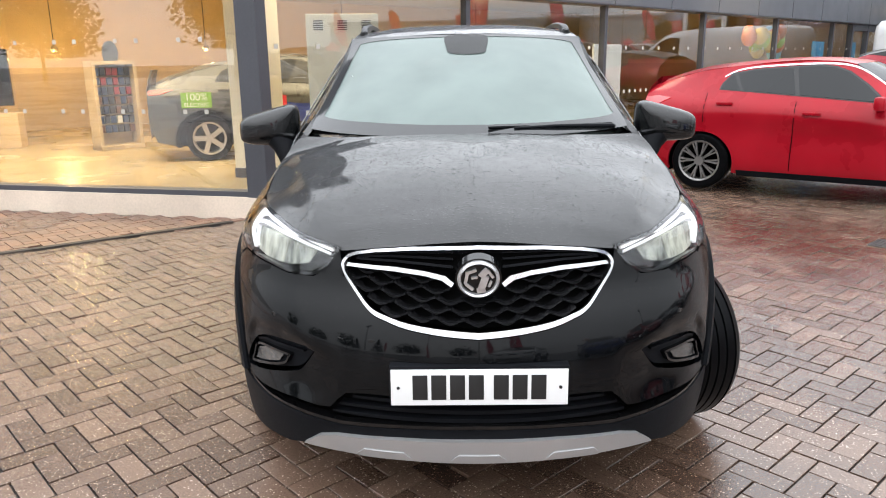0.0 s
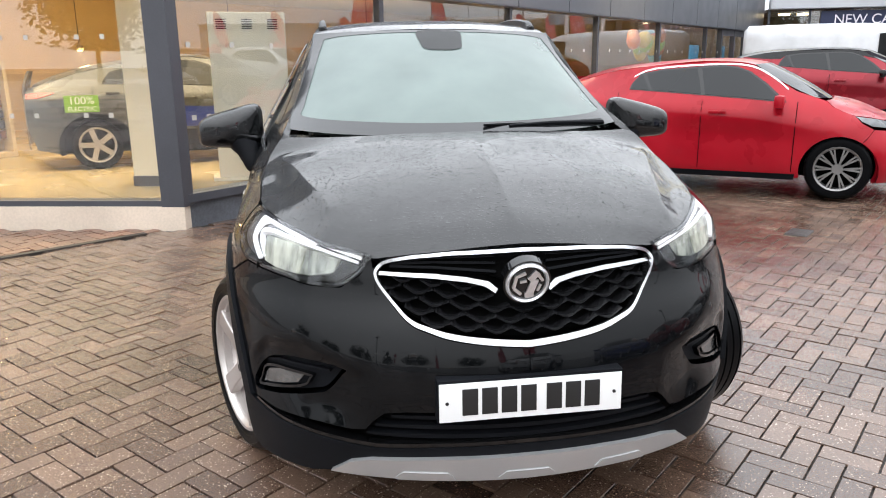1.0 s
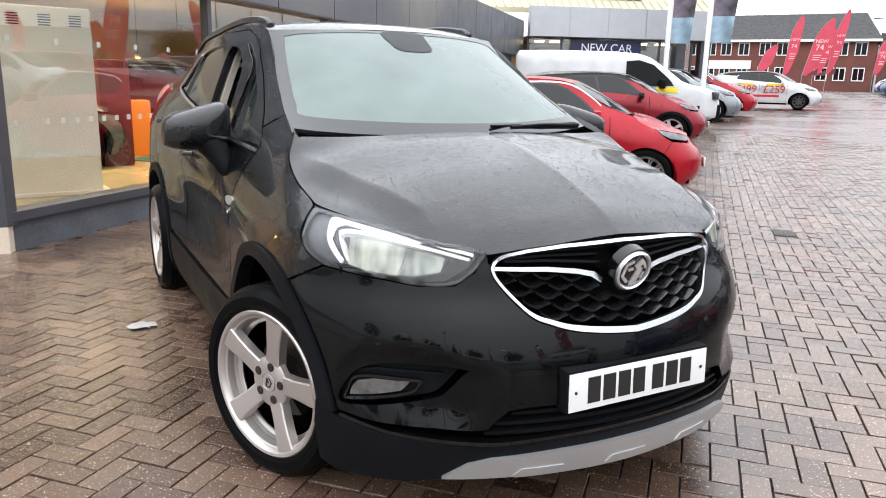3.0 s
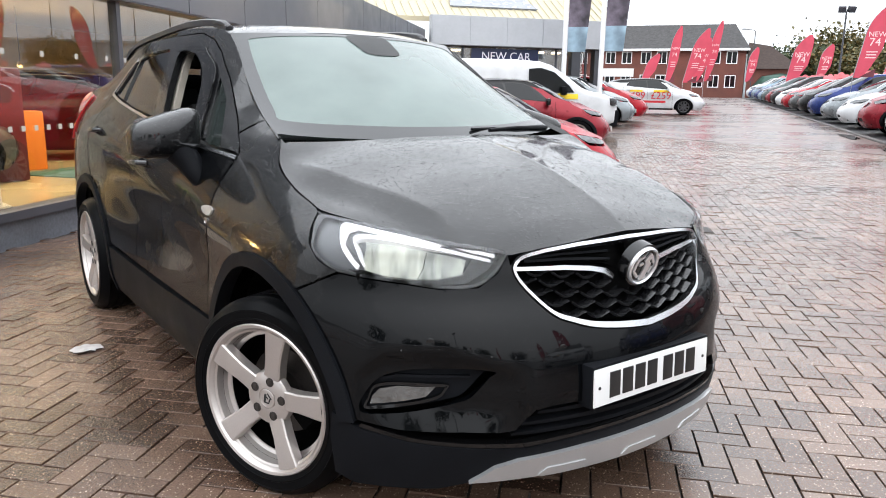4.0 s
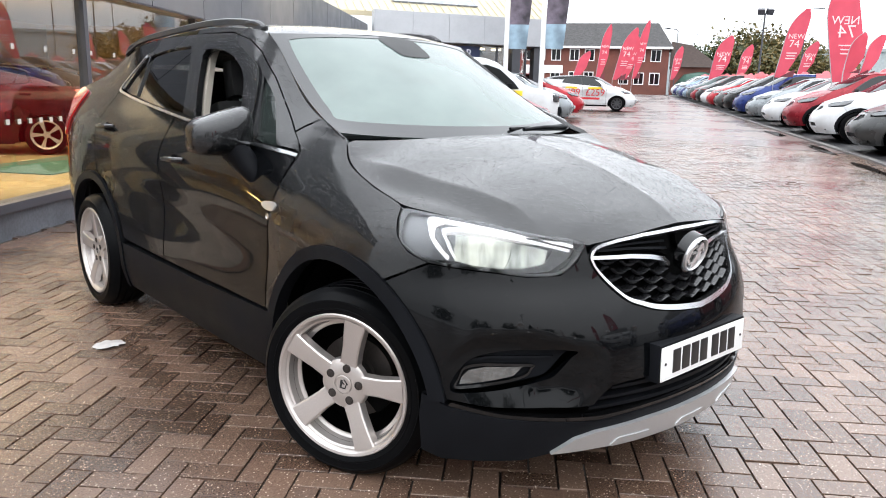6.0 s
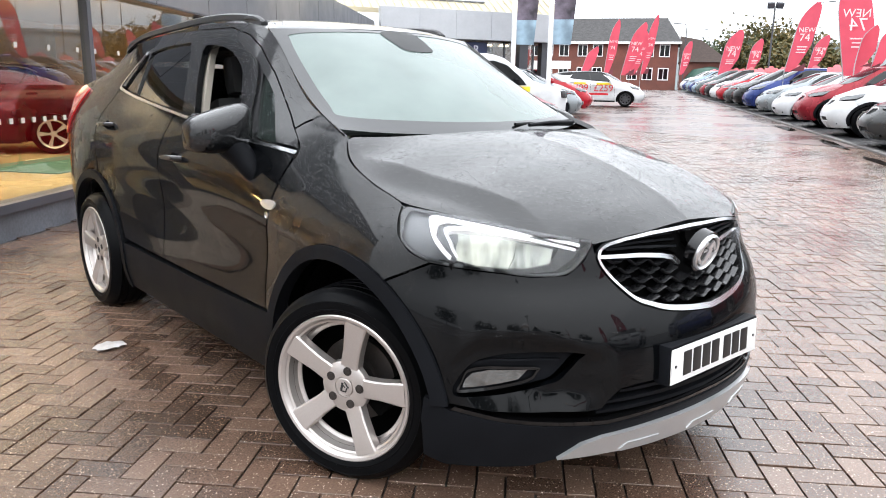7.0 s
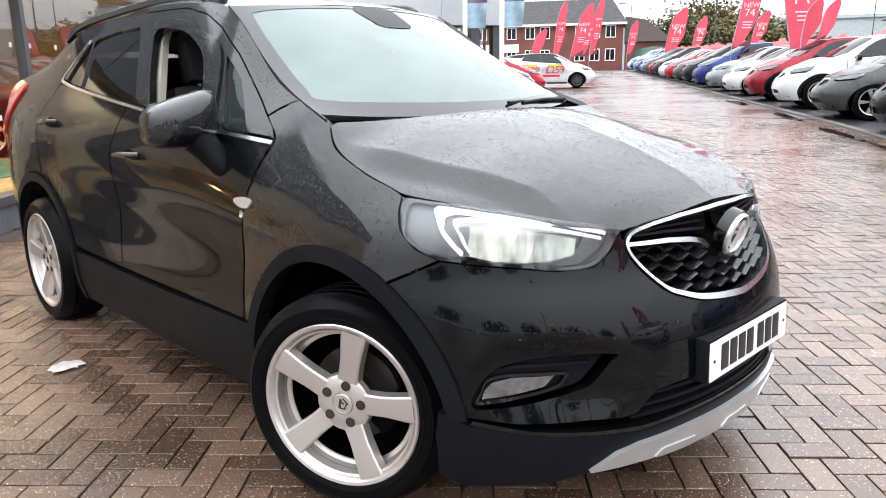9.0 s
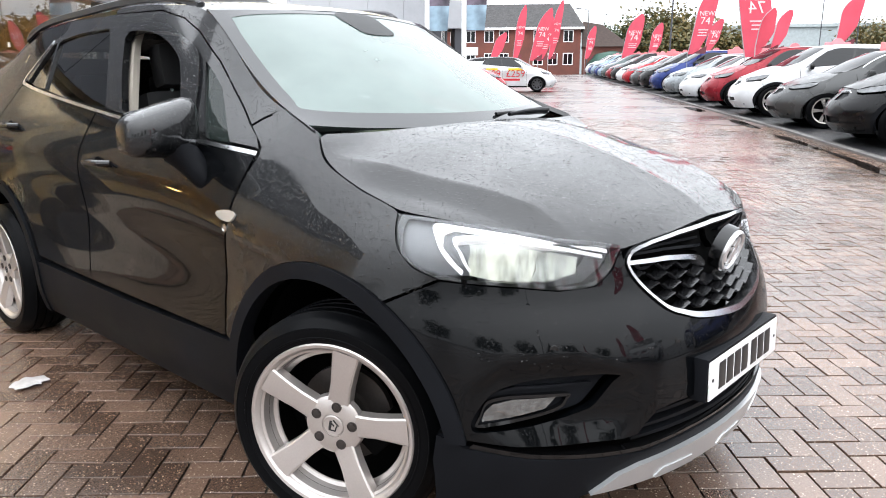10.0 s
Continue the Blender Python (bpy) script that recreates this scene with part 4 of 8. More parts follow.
    for sg in (1, -1):
        kw = dict(mirror=sg < 0, both=False)
        panel("wing", fender, flank_sheet, M_black, car, step=.025, gap=.002, **kw)
        panel("pillar_skin", pillar, flank_sheet, M_black, car, step=.03, gap=.0015, skirt=.02, **kw)
        dr = panel("front_door", door_f, flank_sheet, M_blackdim, car, step=.03, gap=.002, **kw)
        dd = panel("rear_door", door_r, flank_sheet, M_blackdim, car, step=.035, gap=.001, **kw)
        panel("rear_quarter", quarter, flank_sheet, M_blackdim, car, step=.05, gap=.002, **kw)
        panel("window_frame", door_frame, flank_sheet, M_black, car, holes=[FWIN, QWIN, RWIN, CWIN], step=.03, gap=.001, skirt=.03, **kw)
        panel("rear_window", shrink(RWIN, -.006), inset(flank_sheet, .012), M_privacy, car, step=.08, skirt=0, **kw)
        panel("rear_quarter_pane", shrink(CWIN, -.006), inset(flank_sheet, .012), M_privacy, car, step=.08, skirt=0, **kw)
        panel("front_quarter_pane", shrink(QWIN, -.006), inset(flank_sheet, .012), M_side, car, step=.05, skirt=0, **kw)
        if sg > 0:
            panel("front_window", shrink(FWIN, -.006), inset(flank_sheet, .012), M_side, car, step=.08, skirt=0, **kw)
        # smoked wind deflector along the top of the front window
        dfl = curve_through([(1.598, 1.125), (1.63, 1.172), (1.70, 1.282), (1.785, 1.385), (1.92, 1.440), (2.06, 1.487), (2.245, 1.508), (2.41, 1.500)], 6).tolist() + curve_through([(2.40, 1.470), (2.25, 1.470), (2.09, 1.446), (1.96, 1.402), (1.865, 1.352), (1.79, 1.275), (1.71, 1.175), (1.665, 1.122)], 6).tolist()
        panel("wind_deflector", dfl, flank_sheet, M_smoke, car, step=.03, skirt=.004, raise_by=.014, label="smoked wind deflector", **kw)
        up = (BELT + np.array([0, .012])).tolist()
        panel("belt_strip", BELT.tolist() + up[::-1], flank_sheet, M_bright, car, step=.02, skirt=.008, raise_by=.004, label="chrome belt strip", **kw)
        curl = curve_through([(3.30, 1.252), (3.335, 1.266), (3.33, 1.30), (3.27, 1.385), (3.20, 1.465)], 6)
        panel("quarter_strip", curl.tolist() + shrink(curl.tolist() + [(3.0, 1.3)], .014)[:-1].tolist()[::-1], flank_sheet, M_bright, car, step=.015, skirt=.008, raise_by=.004, **kw)
        # grained sills and wheel arches
        sill = [(1.27, .462), (1.35, .458), (2.0, .445), (2.97, .448), (2.95, .20), (1.30, .20)]
        panel("sill", sill, flank_sheet, M_clad, car, step=.06, skirt=.04, raise_by=.004, label="grained black plastic sill", **kw)
        for cy, a1 in ((HUB_F, 172), (HUB_R, 196)):
            ring = arc(cy, HUB_Z, FLARE, -16 if cy > 2 else -13, a1, 40) + arc(cy, HUB_Z, ARCH, a1, -16 if cy > 2 else -13, 40)
            panel("wheel_arch_trim", ring, flank_sheet, M_clad, car, step=.025, skirt=.05, raise_by=.012, label="grained black plastic arch trim", **kw)
        # lining of the wheel wells, near-black so that their shade is in the colour
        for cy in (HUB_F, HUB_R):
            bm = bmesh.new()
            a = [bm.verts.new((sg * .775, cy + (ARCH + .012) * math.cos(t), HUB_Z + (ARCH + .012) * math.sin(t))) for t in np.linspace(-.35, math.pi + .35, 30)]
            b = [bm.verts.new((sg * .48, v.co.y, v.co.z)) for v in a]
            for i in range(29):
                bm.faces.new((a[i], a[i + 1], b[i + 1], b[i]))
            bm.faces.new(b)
            part("wheel_well", bm, M_cavity_shade, car)
        # door handles
        for own, y, z in ((dr, 2.19, .975), (dd, 3.165, 1.072)):
            x = float(width_at(y, z))
            bm = bmesh.new()
            tube(bm, [(sg * (x - .004), y - .085, z + .002), (sg * (x + .030), y - .065, z + .003), (sg * (x + .036), y, z), (sg * (x + .032), y + .055, z - .003), (sg * (x - .002), y + .075, z - .005)], [.012, .014, .015, .014, .012], 10, .9)
            part("door_handle", bm, M_black, own)
            # dark disc that paints the shade of the hollow behind the handle
            bm = bmesh.new()
            lathe(bm, [(.034, .0), (.030, .003), (.02, .003), (0, .002)], 24, pose(sg * (x - .001), y + .0, z - .006, 0, 90 * sg, 0) @ Matrix.Diagonal((.8, 1.3, 1, 1)))
            part("handle_cup", bm, M_cavity_shade, own)
        # side indicator
        ind = curve_through([(1.30, .880), (1.33, .892), (1.385, .886), (1.40, .874), (1.37, .860), (1.32, .858)], 3, True) + np.array([-.045, .003])
        panel("side_indicator", ind, flank_sheet, M_lens_solid, car, step=.02, skirt=.006, raise_by=.006, label="clear side indicator", **kw)
        bm = bmesh.new()
        x = float(width_at(1.305, .838))
        lathe(bm, [(.014, 0), (.014, .004), (.010, .005), (.009, .003), (0, .003)], 16, pose(sg * x, 1.305, .838, 0, 90 * sg, 0))
        part("wing_emblem", bm, M_chrome, car)
        build_headlamp(car, sg)
        build_fog(car, sg, fog)
        build_mirror(car, sg)
        # tail lamp
        tl = curve_through([(4.0, 1.235), (4.07, 1.255), (4.15, 1.25), (4.185, 1.1), (4.18, .98), (4.12, .97), (4.07, 1.05), (4.02, 1.15)], 4, True)
        panel("tail_lamp", tl, flank_sheet, M_redlens, car, step=.03, skirt=.01, raise_by=.012, **kw)
    # tail, floor and inner shell; floor and shell carry shade as a near-black colour
    bm = bmesh.new()
    cols = []
    for z in np.linspace(.35, 1.40, 12):
        w = float(width_at(min(4.195, 4.195 - max(0, z - 1.15) * .35), z))
        cols.append([bm.verts.new((u * w, 4.195 - max(0, z - 1.15) * .35 + .05 * (1 - u * u), z)) for u in np.linspace(-1, 1, 9)])
    for a, b in zip(cols, cols[1:]):
        for i in range(8):
            bm.faces.new((a[i], a[i + 1], b[i + 1], b[i]))
    part("tailgate", bm, M_black, car)
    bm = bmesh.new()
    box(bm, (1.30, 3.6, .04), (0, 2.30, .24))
    part("underbody", bm, M_cavity_shade, car)
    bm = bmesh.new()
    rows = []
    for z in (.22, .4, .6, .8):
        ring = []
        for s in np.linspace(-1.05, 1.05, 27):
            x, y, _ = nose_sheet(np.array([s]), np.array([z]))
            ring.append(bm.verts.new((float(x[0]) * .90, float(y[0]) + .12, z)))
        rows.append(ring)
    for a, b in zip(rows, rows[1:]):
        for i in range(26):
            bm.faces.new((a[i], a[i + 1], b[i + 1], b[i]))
    part("front_structure", bm, M_cavity_shade, car)
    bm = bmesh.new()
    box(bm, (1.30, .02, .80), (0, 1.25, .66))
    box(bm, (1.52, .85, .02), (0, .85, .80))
    part("bulkhead", bm, M_cavity_shade, car)
    for sg in (1, -1):
        bm = bmesh.new()
        g = []
        for y in np.linspace(1.28, 4.15, 20):
            g.append([bm.verts.new((sg * (float(width_at(y, z)) - .06), y, z)) for z in (.26, .5, .8, .98, float(key(y, BELT_Z)) - .015)])
        for a, b in zip(g, g[1:]):
            for i in range(4):
                mid = (a[i].co + b[i + 1].co) / 2
                if math.hypot(mid.y - HUB_R, mid.z - HUB_Z) > ARCH + .05:
                    bm.faces.new((a[i], a[i + 1], b[i + 1], b[i]))
        part("door_lining", bm, M_dash, car)
    build_cabin(car)
    # wipers
    for pts in ([(.62, 1.165, 1.142), (.60, 1.12, 1.158), (.36, 1.045, 1.165), (.18, 1.005, 1.160)],):
        bm = bmesh.new()
        tube(bm, pts, [.016, .012, .009, .007], 8, .8)
        wp = part("wiper_arm", bm, M_clad, car)
        bm = bmesh.new()
        a, b = Vector(pts[-1]), Vector(pts[1])
        tube(bm, [a + (a - b) * .25 + Vector((0, .012, .004)), (a + b) / 2 + Vector((0, .016, .004)), b + Vector((0, .018, .006))], .006, 6)
        part("wiper_blade", bm, M_rubber, wp)
    wheel(car, pose(-.790, HUB_F, HUB_Z, 0, 0, 24) @ pose(0, 0, 0, 31, 0, 0))
    wheel(car, pose(-.790, HUB_R, HUB_Z) @ pose(0, 0, 0, 10, 0, 0))
    wheel(car, pose(.785, HUB_F, HUB_Z, 0, 0, 23) @ pose(0, 0, 0, 0, 0, 180))
    wheel(car, pose(.790, HUB_R, HUB_Z) @ pose(0, 0, 0, 0, 0, 180))
    return car


def build_headlamp(car, sg):
    """Clear lens over a dark bowl with a bent daytime strip, a lit projector and a second reflector."""
    F = lambda *p: [fs(x, z) for x, z in p]
    topl = [fs(.421, .878), fs(.479, .893), fs(.553, .905), fs(.628, .925), fs(.704, .941), ss(.640, .951)]
    outl = [ss(.648, .945), ss(.628, .915), ss(.594, .872), ss(.545, .832), ss(.484, .806)]
    lowl = F((.75, .799), (.669, .791), (.60, .781), (.515, .785), (.458, .822), (.42, .866))
    lens = curve_through(topl, 4).tolist() + curve_through(outl, 4).tolist() + curve_through(lowl, 4).tolist()
    kw = dict(mirror=sg < 0, both=False)
    lamp = panel("headlamp", lens, nose_sheet, M_lens, car, step=.025, gap=.002, skirt=.0, label="clear lit headlamp", **kw)
    panel("lamp_rim", lens, nose_sheet, M_gloss, lamp, holes=[shrink(lens, .009)], step=.02, skirt=.03, raise_by=-.003, **kw)
    panel("lamp_bowl", lens, moved(nose_sheet, .060), M_bowl, lamp, step=.03, skirt=.02, **kw)
    mask = F((.425, .862), (.47, .866), (.50, .852), (.53, .812), (.60, .797), (.72, .800), (.70, .792), (.60, .784), (.52, .789), (.462, .824))
    panel("lamp_mask", mask, moved(nose_sheet, .030), M_gloss, lamp, step=.015, skirt=.02, label="black inner lamp mask", **kw)
    # daytime strip: along the top, then down the outer end
    def strip(pts, wd):
        c = curve_through(pts, 5)
        a = shrink(np.concatenate([c, c[::-1] + np.array([0, 1e-4])]), 0)
        t = np.gradient(c, axis=0)
        n = np.stack([-t[:, 1], t[:, 0]], 1)
        n /= np.linalg.norm(n, axis=1)[:, None] + 1e-9
        return np.concatenate([c + n * wd / 2, (c - n * wd / 2)[::-1]])
    p = [fs(.448, .862), fs(.54, .890), fs(.62, .908), fs(.68, .922), fs(.722, .930)]
    q = [fs(.722, .930), ss(.512, .918), ss(.486, .886), ss(.452, .848), ss(.425, .822)]
    for a, wd in ((p, .009), (q, .013)):
        panel("daytime_strip", strip(a, wd), moved(nose_sheet, .016), M_lit, lamp, step=.012, skirt=.012, label="lit white daytime strip", **kw)
    p2 = [fs(.455, .848), fs(.56, .878), fs(.63, .894), fs(.70, .906), ss(.452, .897), ss(.425, .86), ss(.405, .826)]
    panel("lamp_ledge", strip(p2, .009), moved(nose_sheet, .024), M_lit2, lamp, step=.012, skirt=.02, **kw)
    box_o = [fs(.605, .874), fs(.66, .886), fs(.722, .892), fs(.732, .85), fs(.735, .815), fs(.70, .803), fs(.635, .797), fs(.618, .83)]
    panel("projector_lamp", box_o, moved(nose_sheet, .032), M_beam, lamp, step=.012, skirt=.03, label="lit projector lamp", **kw)
    box_i = [fs(.512, .850), fs(.56, .863), fs(.602, .872), fs(.613, .83), fs(.630, .798), fs(.563, .795), fs(.53, .806)]
    panel("reflector", box_i, moved(nose_sheet, .036), M_dim, lamp, step=.012, skirt=.03, **kw)


def build_fog(car, sg, recess):
    kw = dict(mirror=sg < 0, both=False)
    f = panel("fog_recess", recess, moved(bumper_sheet, .035), M_clad, car, step=.02, skirt=0, **kw)
    rim = np.array([fs(x, z) for x, z in curve_through([(.769, .43), (.763, .462), (.750, .499), (.717, .516), (.66, .52), (.605, .519), (.609, .503), (.627, .478), (.693, .451)], 4, True)])
    panel("fog_bezel", rim, moved(bumper_sheet, .012), M_gloss, f, holes=[shrink(rim, .008)], step=.012, skirt=.02, **kw)
    lens = [fs(x, z) for x, z in ((.756, .443), (.75, .467), (.738, .490), (.705, .505), (.627, .510), (.648, .480), (.694, .462), (.734, .448))]
    panel("fog_lamp", lens, moved(bumper_sheet, .020), M_bulb, f, step=.012, skirt=.01, label="clear fog lamp", **kw)
    step_ = [fs(x, z) for x, z in ((.74, .525), (.70, .541), (.60, .545), (.55, .543), (.552, .537), (.60, .538), (.70, .533), (.736, .517))]
    panel("fog_step", step_, moved(bumper_sheet, .016), M_clad, f, step=.02, skirt=.02, **kw)


def build_mirror(car, sg):
    """A door mirror: rounded cap, glass facing aft, a base that leans to the door."""
    mm = group_of("door_mirror", "", "")
    for k in ("label", "category"):
        if k in mm:
            del mm[k]
    mm.parent = car
    bm = bmesh.new()
    rings = []
    for i, (f, sx, sz) in enumerate(((0, .30, .35), (.08, .68, .68), (.22, .90, .88), (.45, 1.0, 1.0), (.75, 1.02, 1.02), (1.0, 1.0, 1.0), (1.0, .93, .92))):
        ring = []
        for t in np.linspace(0, 2 * math.pi, 24, endpoint=False):
            c, s = math.cos(t), math.sin(t)
            ex = math.copysign(abs(c) ** .42, c) * .134 * sx
            ez = math.copysign(abs(s) ** .45, s) * .086 * sz
            ez *= 1.0 - .26 * ex / .134
            if s < 0:
                ez *= .92
            ring.append(bm.verts.new((sg * (.943 + ex), 1.475 + f * .125 - .02 * (ex / .118), 1.125 + ez + .012 * ex / .118 * -1)))
        rings.append(ring)
    for a, b in zip(rings, rings[1:]):
        for i in range(24):
            j = (i + 1) % 24
            bm.faces.new((a[i], a[j], b[j], b[i]))
    bm.faces.new(rings[0])
    part("mirror_cap", bm, M_black, mm, sharp=50)
    bm = bmesh.new()
    ring = [bm.verts.new((v[0], v[1], v[2])) for v in [(sg * (.955 + math.copysign(abs(math.cos(t)) ** .6, math.cos(t)) * .106), 1.594, 1.125 + math.copysign(abs(math.sin(t)) ** .6, math.sin(t)) * .072) for t in np.linspace(0, 2 * math.pi, 24, endpoint=False)]]
    bm.faces.new(ring)
    part("mirror_glass", bm, M_chrome, mm)
    bm = bmesh.new()
    tube(bm, [(sg * .90, 1.545, 1.075), (sg * .872, 1.53, 1.04), (sg * .852, 1.50, 1.00), (sg * .842, 1.475, .965), (sg * .84, 1.46, .945)], [.066, .058, .050, .040, .02], 14, .85)
    part("mirror_base", bm, M_clad, mm)


def build_cabin(car):
    """What shows of the inside: seats, dashboard, steering wheel, pillar trim."""
    for sx in (-.38, .38):
        seat = group_of("seat", "", "")
        for k in ("label", "category"):
            if k in seat:
                del seat[k]
        seat.parent = car
        bm = bmesh.new()
        box(bm, (.50, .52, .16), (sx, 1.98, .62), (6, 0, 0), .05)
        part("seat_cushion", bm, M_seat, seat)
        bm = bmesh.new()
        box(bm, (.50, .15, .62), (sx, 2.30, .93), (-18, 0, 0), .05, .86)
        for s in (-1, 1):
            box(bm, (.09, .20, .46), (sx + s * .20, 2.25, .90), (-18, 0, 0), .035)
        part("seat_back", bm, M_seat, seat)
        bm = bmesh.new()
        box(bm, (.25, .11, .19), (sx, 2.405, 1.34), (-10, 0, 0), .045)
        part("headrest", bm, M_seat, seat)
        for s in (-.06, .06):
            bm = bmesh.new()
            tube(bm, [(sx + s, 2.39, 1.18), (sx + s, 2.40, 1.28)], .006, 8)
            part("headrest_post", bm, M_chrome, seat)
    bm = bmesh.new()
    box(bm, (1.36, .14, .56), (0, 3.10, .90), (-16, 0, 0), .05)
    box(bm, (1.36, .5, .16), (0, 2.86, .60), (4, 0, 0), .05)
    for x in (-.4, 0, .4):
        box(bm, (.24, .10, .16), (x, 3.20, 1.22), (-10, 0, 0), .04)
    part("rear_bench", bm, M_seat, car)
    bm = bmesh.new()
    box(bm, (1.38, .50, .16), (0, 1.33, 1.02), (-6, 0, 0), .06)
    box(bm, (1.34, .22, .28), (0, 1.44, .86), (0, 0, 0), .05)
    box(bm, (.42, .16, .08), (-.38, 1.42, 1.09), (0, 0, 0), .03)
    part("dashboard", bm, M_dash, car)
    bm = bmesh.new()
    ring = [(-.38 + .185 * math.cos(t), 1.66 - .07 * math.sin(t), .99 + .17 * math.sin(t)) for t in np.linspace(0, 2 * math.pi, 33)]
    tube(bm, ring, .016, 8)
    box(bm, (.16, .05, .12), (-.38, 1.65, .985), (22, 0, 0), .02)
    box(bm, (.34, .02, .035), (-.38, 1.655, .99), (22, 0, 0), .006)
    part("steering_wheel", bm, M_dash, car)
    for sg in (1, -1):
        tr = [(2.165, 1.16), (2.33, 1.17), (2.58, 1.46), (2.56, 1.50), (2.42, 1.495), (2.40, 1.44), (2.28, 1.30)]
        panel("pillar_trim", tr, inset(flank_sheet, .045), M_trim, car, step=.05, skirt=.03, mirror=sg < 0, both=False, label="beige pillar trim")
    ro = [(float(key(y, RAIL_X)) - .03, y) for y in np.linspace(1.9, 3.6, 12)]
    def lining(x, y):
        return x, y, roof_z(x, y) - .035
    panel("headlining", ro + [(-a, b) for a, b in ro[::-1]], lining, M_trim, car, step=.12, skirt=0)


def rain_beads_on(car):
    """Loose rain drops that stand on the upper panels."""
    rnd = random.Random(8)
    hood_edge = [(0, .12), (.2, .13), (.385, .185), (.479, .245), (.628, .40), (.70, .53), (.74, .66)]
    hx_, hy_ = zip(*hood_edge)

    def hood_spot():
        x = rnd.uniform(-.735, .735)
        y = rnd.uniform(.15, .94)
        return (hood_sheet, x, y) if y > np.interp(abs(x), hx_, hy_) + .01 else None

    def wing_spot():
        y = rnd.uniform(.52, 1.30)
        top = float(np.interp(y, [.484, .545, .594, .648, .70, .83, .97, 1.05, 1.3], [.80, .826, .866, .94, .966, .995, 1.05, 1.11, 1.11]))
        z = top - abs(rnd.gauss(0, .13)) - .006
        if math.hypot(y - HUB_F, z - HUB_Z) < FLARE + .01:
            return None
        return flank_sheet, y, z

    def door_spot():
        y = rnd.uniform(1.29, 3.1)
        return flank_sheet, y, float(key(y, BELT_Z)) - .03 - abs(rnd.gauss(0, .09))

    def pillar_spot():
        t = rnd.random()
        y = 1.25 + 1.2 * t
        z = np.interp(y, [1.25, 1.516, 1.66, 1.85, 2.2, 2.5], [1.15, 1.265, 1.372, 1.475, 1.56, 1.562])
        return flank_sheet, y, float(z + rnd.uniform(0, .03))

    def bumper_spot():
        return nose_sheet, rnd.choice((-1, 1)) * rnd.uniform(.45, 1.15), rnd.uniform(.60, .775)

    def roof_spot():
        return roof_sheet, rnd.uniform(-.5, .5), rnd.uniform(1.87, 2.6)

    for name, spot, count, size in (("bonnet_rain", hood_spot, 5200, .66), ("wing_rain", wing_spot, 5500, .55), ("door_rain", door_spot, 1200, .8), ("pillar_rain", pillar_spot, 1100, .8), ("bumper_rain", bumper_spot, 700, .6), ("roof_rain", roof_spot, 900, 1.1)):
        spots = [g for g in (spot() for _ in range(int(count * 1.9))) if g is not None][:count]
        fn = spots[0][0]
        a, b = np.array([float(g[1]) for g in spots]), np.array([float(g[2]) for g in spots])
        p, pu, pv = (np.stack([np.broadcast_to(np.asarray(c, float), a.shape) for c in fn(a + da, b + db)], -1) for da, db in ((0, 0), (.004, 0), (0, .004)))
        pu, pv = pu - p, pv - p
        pu /= np.linalg.norm(pu, axis=1)[:, None] + 1e-9
        n = np.cross(pu, pv)
        n /= np.linalg.norm(n, axis=1)[:, None] + 1e-9
        pv = np.cross(n, pu)
        n *= np.where((n * (p - np.array((0, 2.0, .6)))).sum(1) < 0, -1, 1)[:, None]
        vs, fc = [], []
        for i in range(len(spots)):
            r = size * min(.0058, .0021 * math.exp(rnd.gauss(0, .42)))
            squash = rnd.uniform(.8, 1.25)
            flip = np.array((rnd.choice((-1, 1)) if fn is flank_sheet else 1, 1, 1))
            k = len(vs)
            for rad, hh in ((1, 0), (.74, .24)):
                for q in range(6):
                    ang = q * math.pi / 3
                    vs.append((p[i] + (pu[i] * (math.cos(ang) * squash) + pv[i] * (math.sin(ang) / squash)) * (r * rad) + n[i] * (r * hh)) * flip)
            vs.append((p[i] + n[i] * (r * .33)) * flip)
            for q in range(6):
                w = (q + 1) % 6
                fc.append((k + q, k + w, k + 6 + w, k + 6 + q))
                fc.append((k + 6 + q, k + 6 + w, k + 12))
        ob = finish(name, vs, fc, M_bead, car, sharp=80)
        tagged(ob, "small rain drops standing on black paint", kind="stuff")


M_rail = surface("dark_silver_rail", (0.05, 0.05, 0.052), 0.4, metal=0.5, grain=120)
M_lens_solid = plain("clear_indicator", (0.30, 0.29, 0.27), 0.12, coat=0.5)
M_dim = lit_reflector("reflector_bowl", (0.95, 1.0, 0.86), 0.03, 0.35)
M_bowl = surface("silver_lamp_bowl", (0.10, 0.102, 0.105), 0.35, metal=0.4, grain=30, vary=0.12, bump=0.05)
M_scale = surface("grille_scale_plastic", (0.008, 0.008, 0.009), 0.28, grain=200, vary=0.2, bump=0.1, spec=0.6)
M_badge = surface("polished_badge", (0.80, 0.80, 0.81), 0.34, metal=0.85, grain=90, vary=0.1, bump=0.1)
M_bulb = surface("faceted_reflector", (0.24, 0.25, 0.25), 0.18, metal=0.9, grain=60, vary=0.45, bump=0.5, distance=0.004)
main_car = build_main_car()
rain_beads_on(main_car)


# ---- showroom: two glazed fronts that meet at a corner pillar ----
FU, FN = Vector((.7071, .7071, 0)), Vector((.7071, -.7071, 0))
F0 = Vector((-1.80, 4.84, 0))
LU, LN = Vector((-.978, .208, 0)), Vector((-.208, -.978, 0))
L0 = Vector((-1.80, 4.79, 0))
TURN_F, TURN_L = 45.0, math.degrees(math.atan2(-.208, .978))

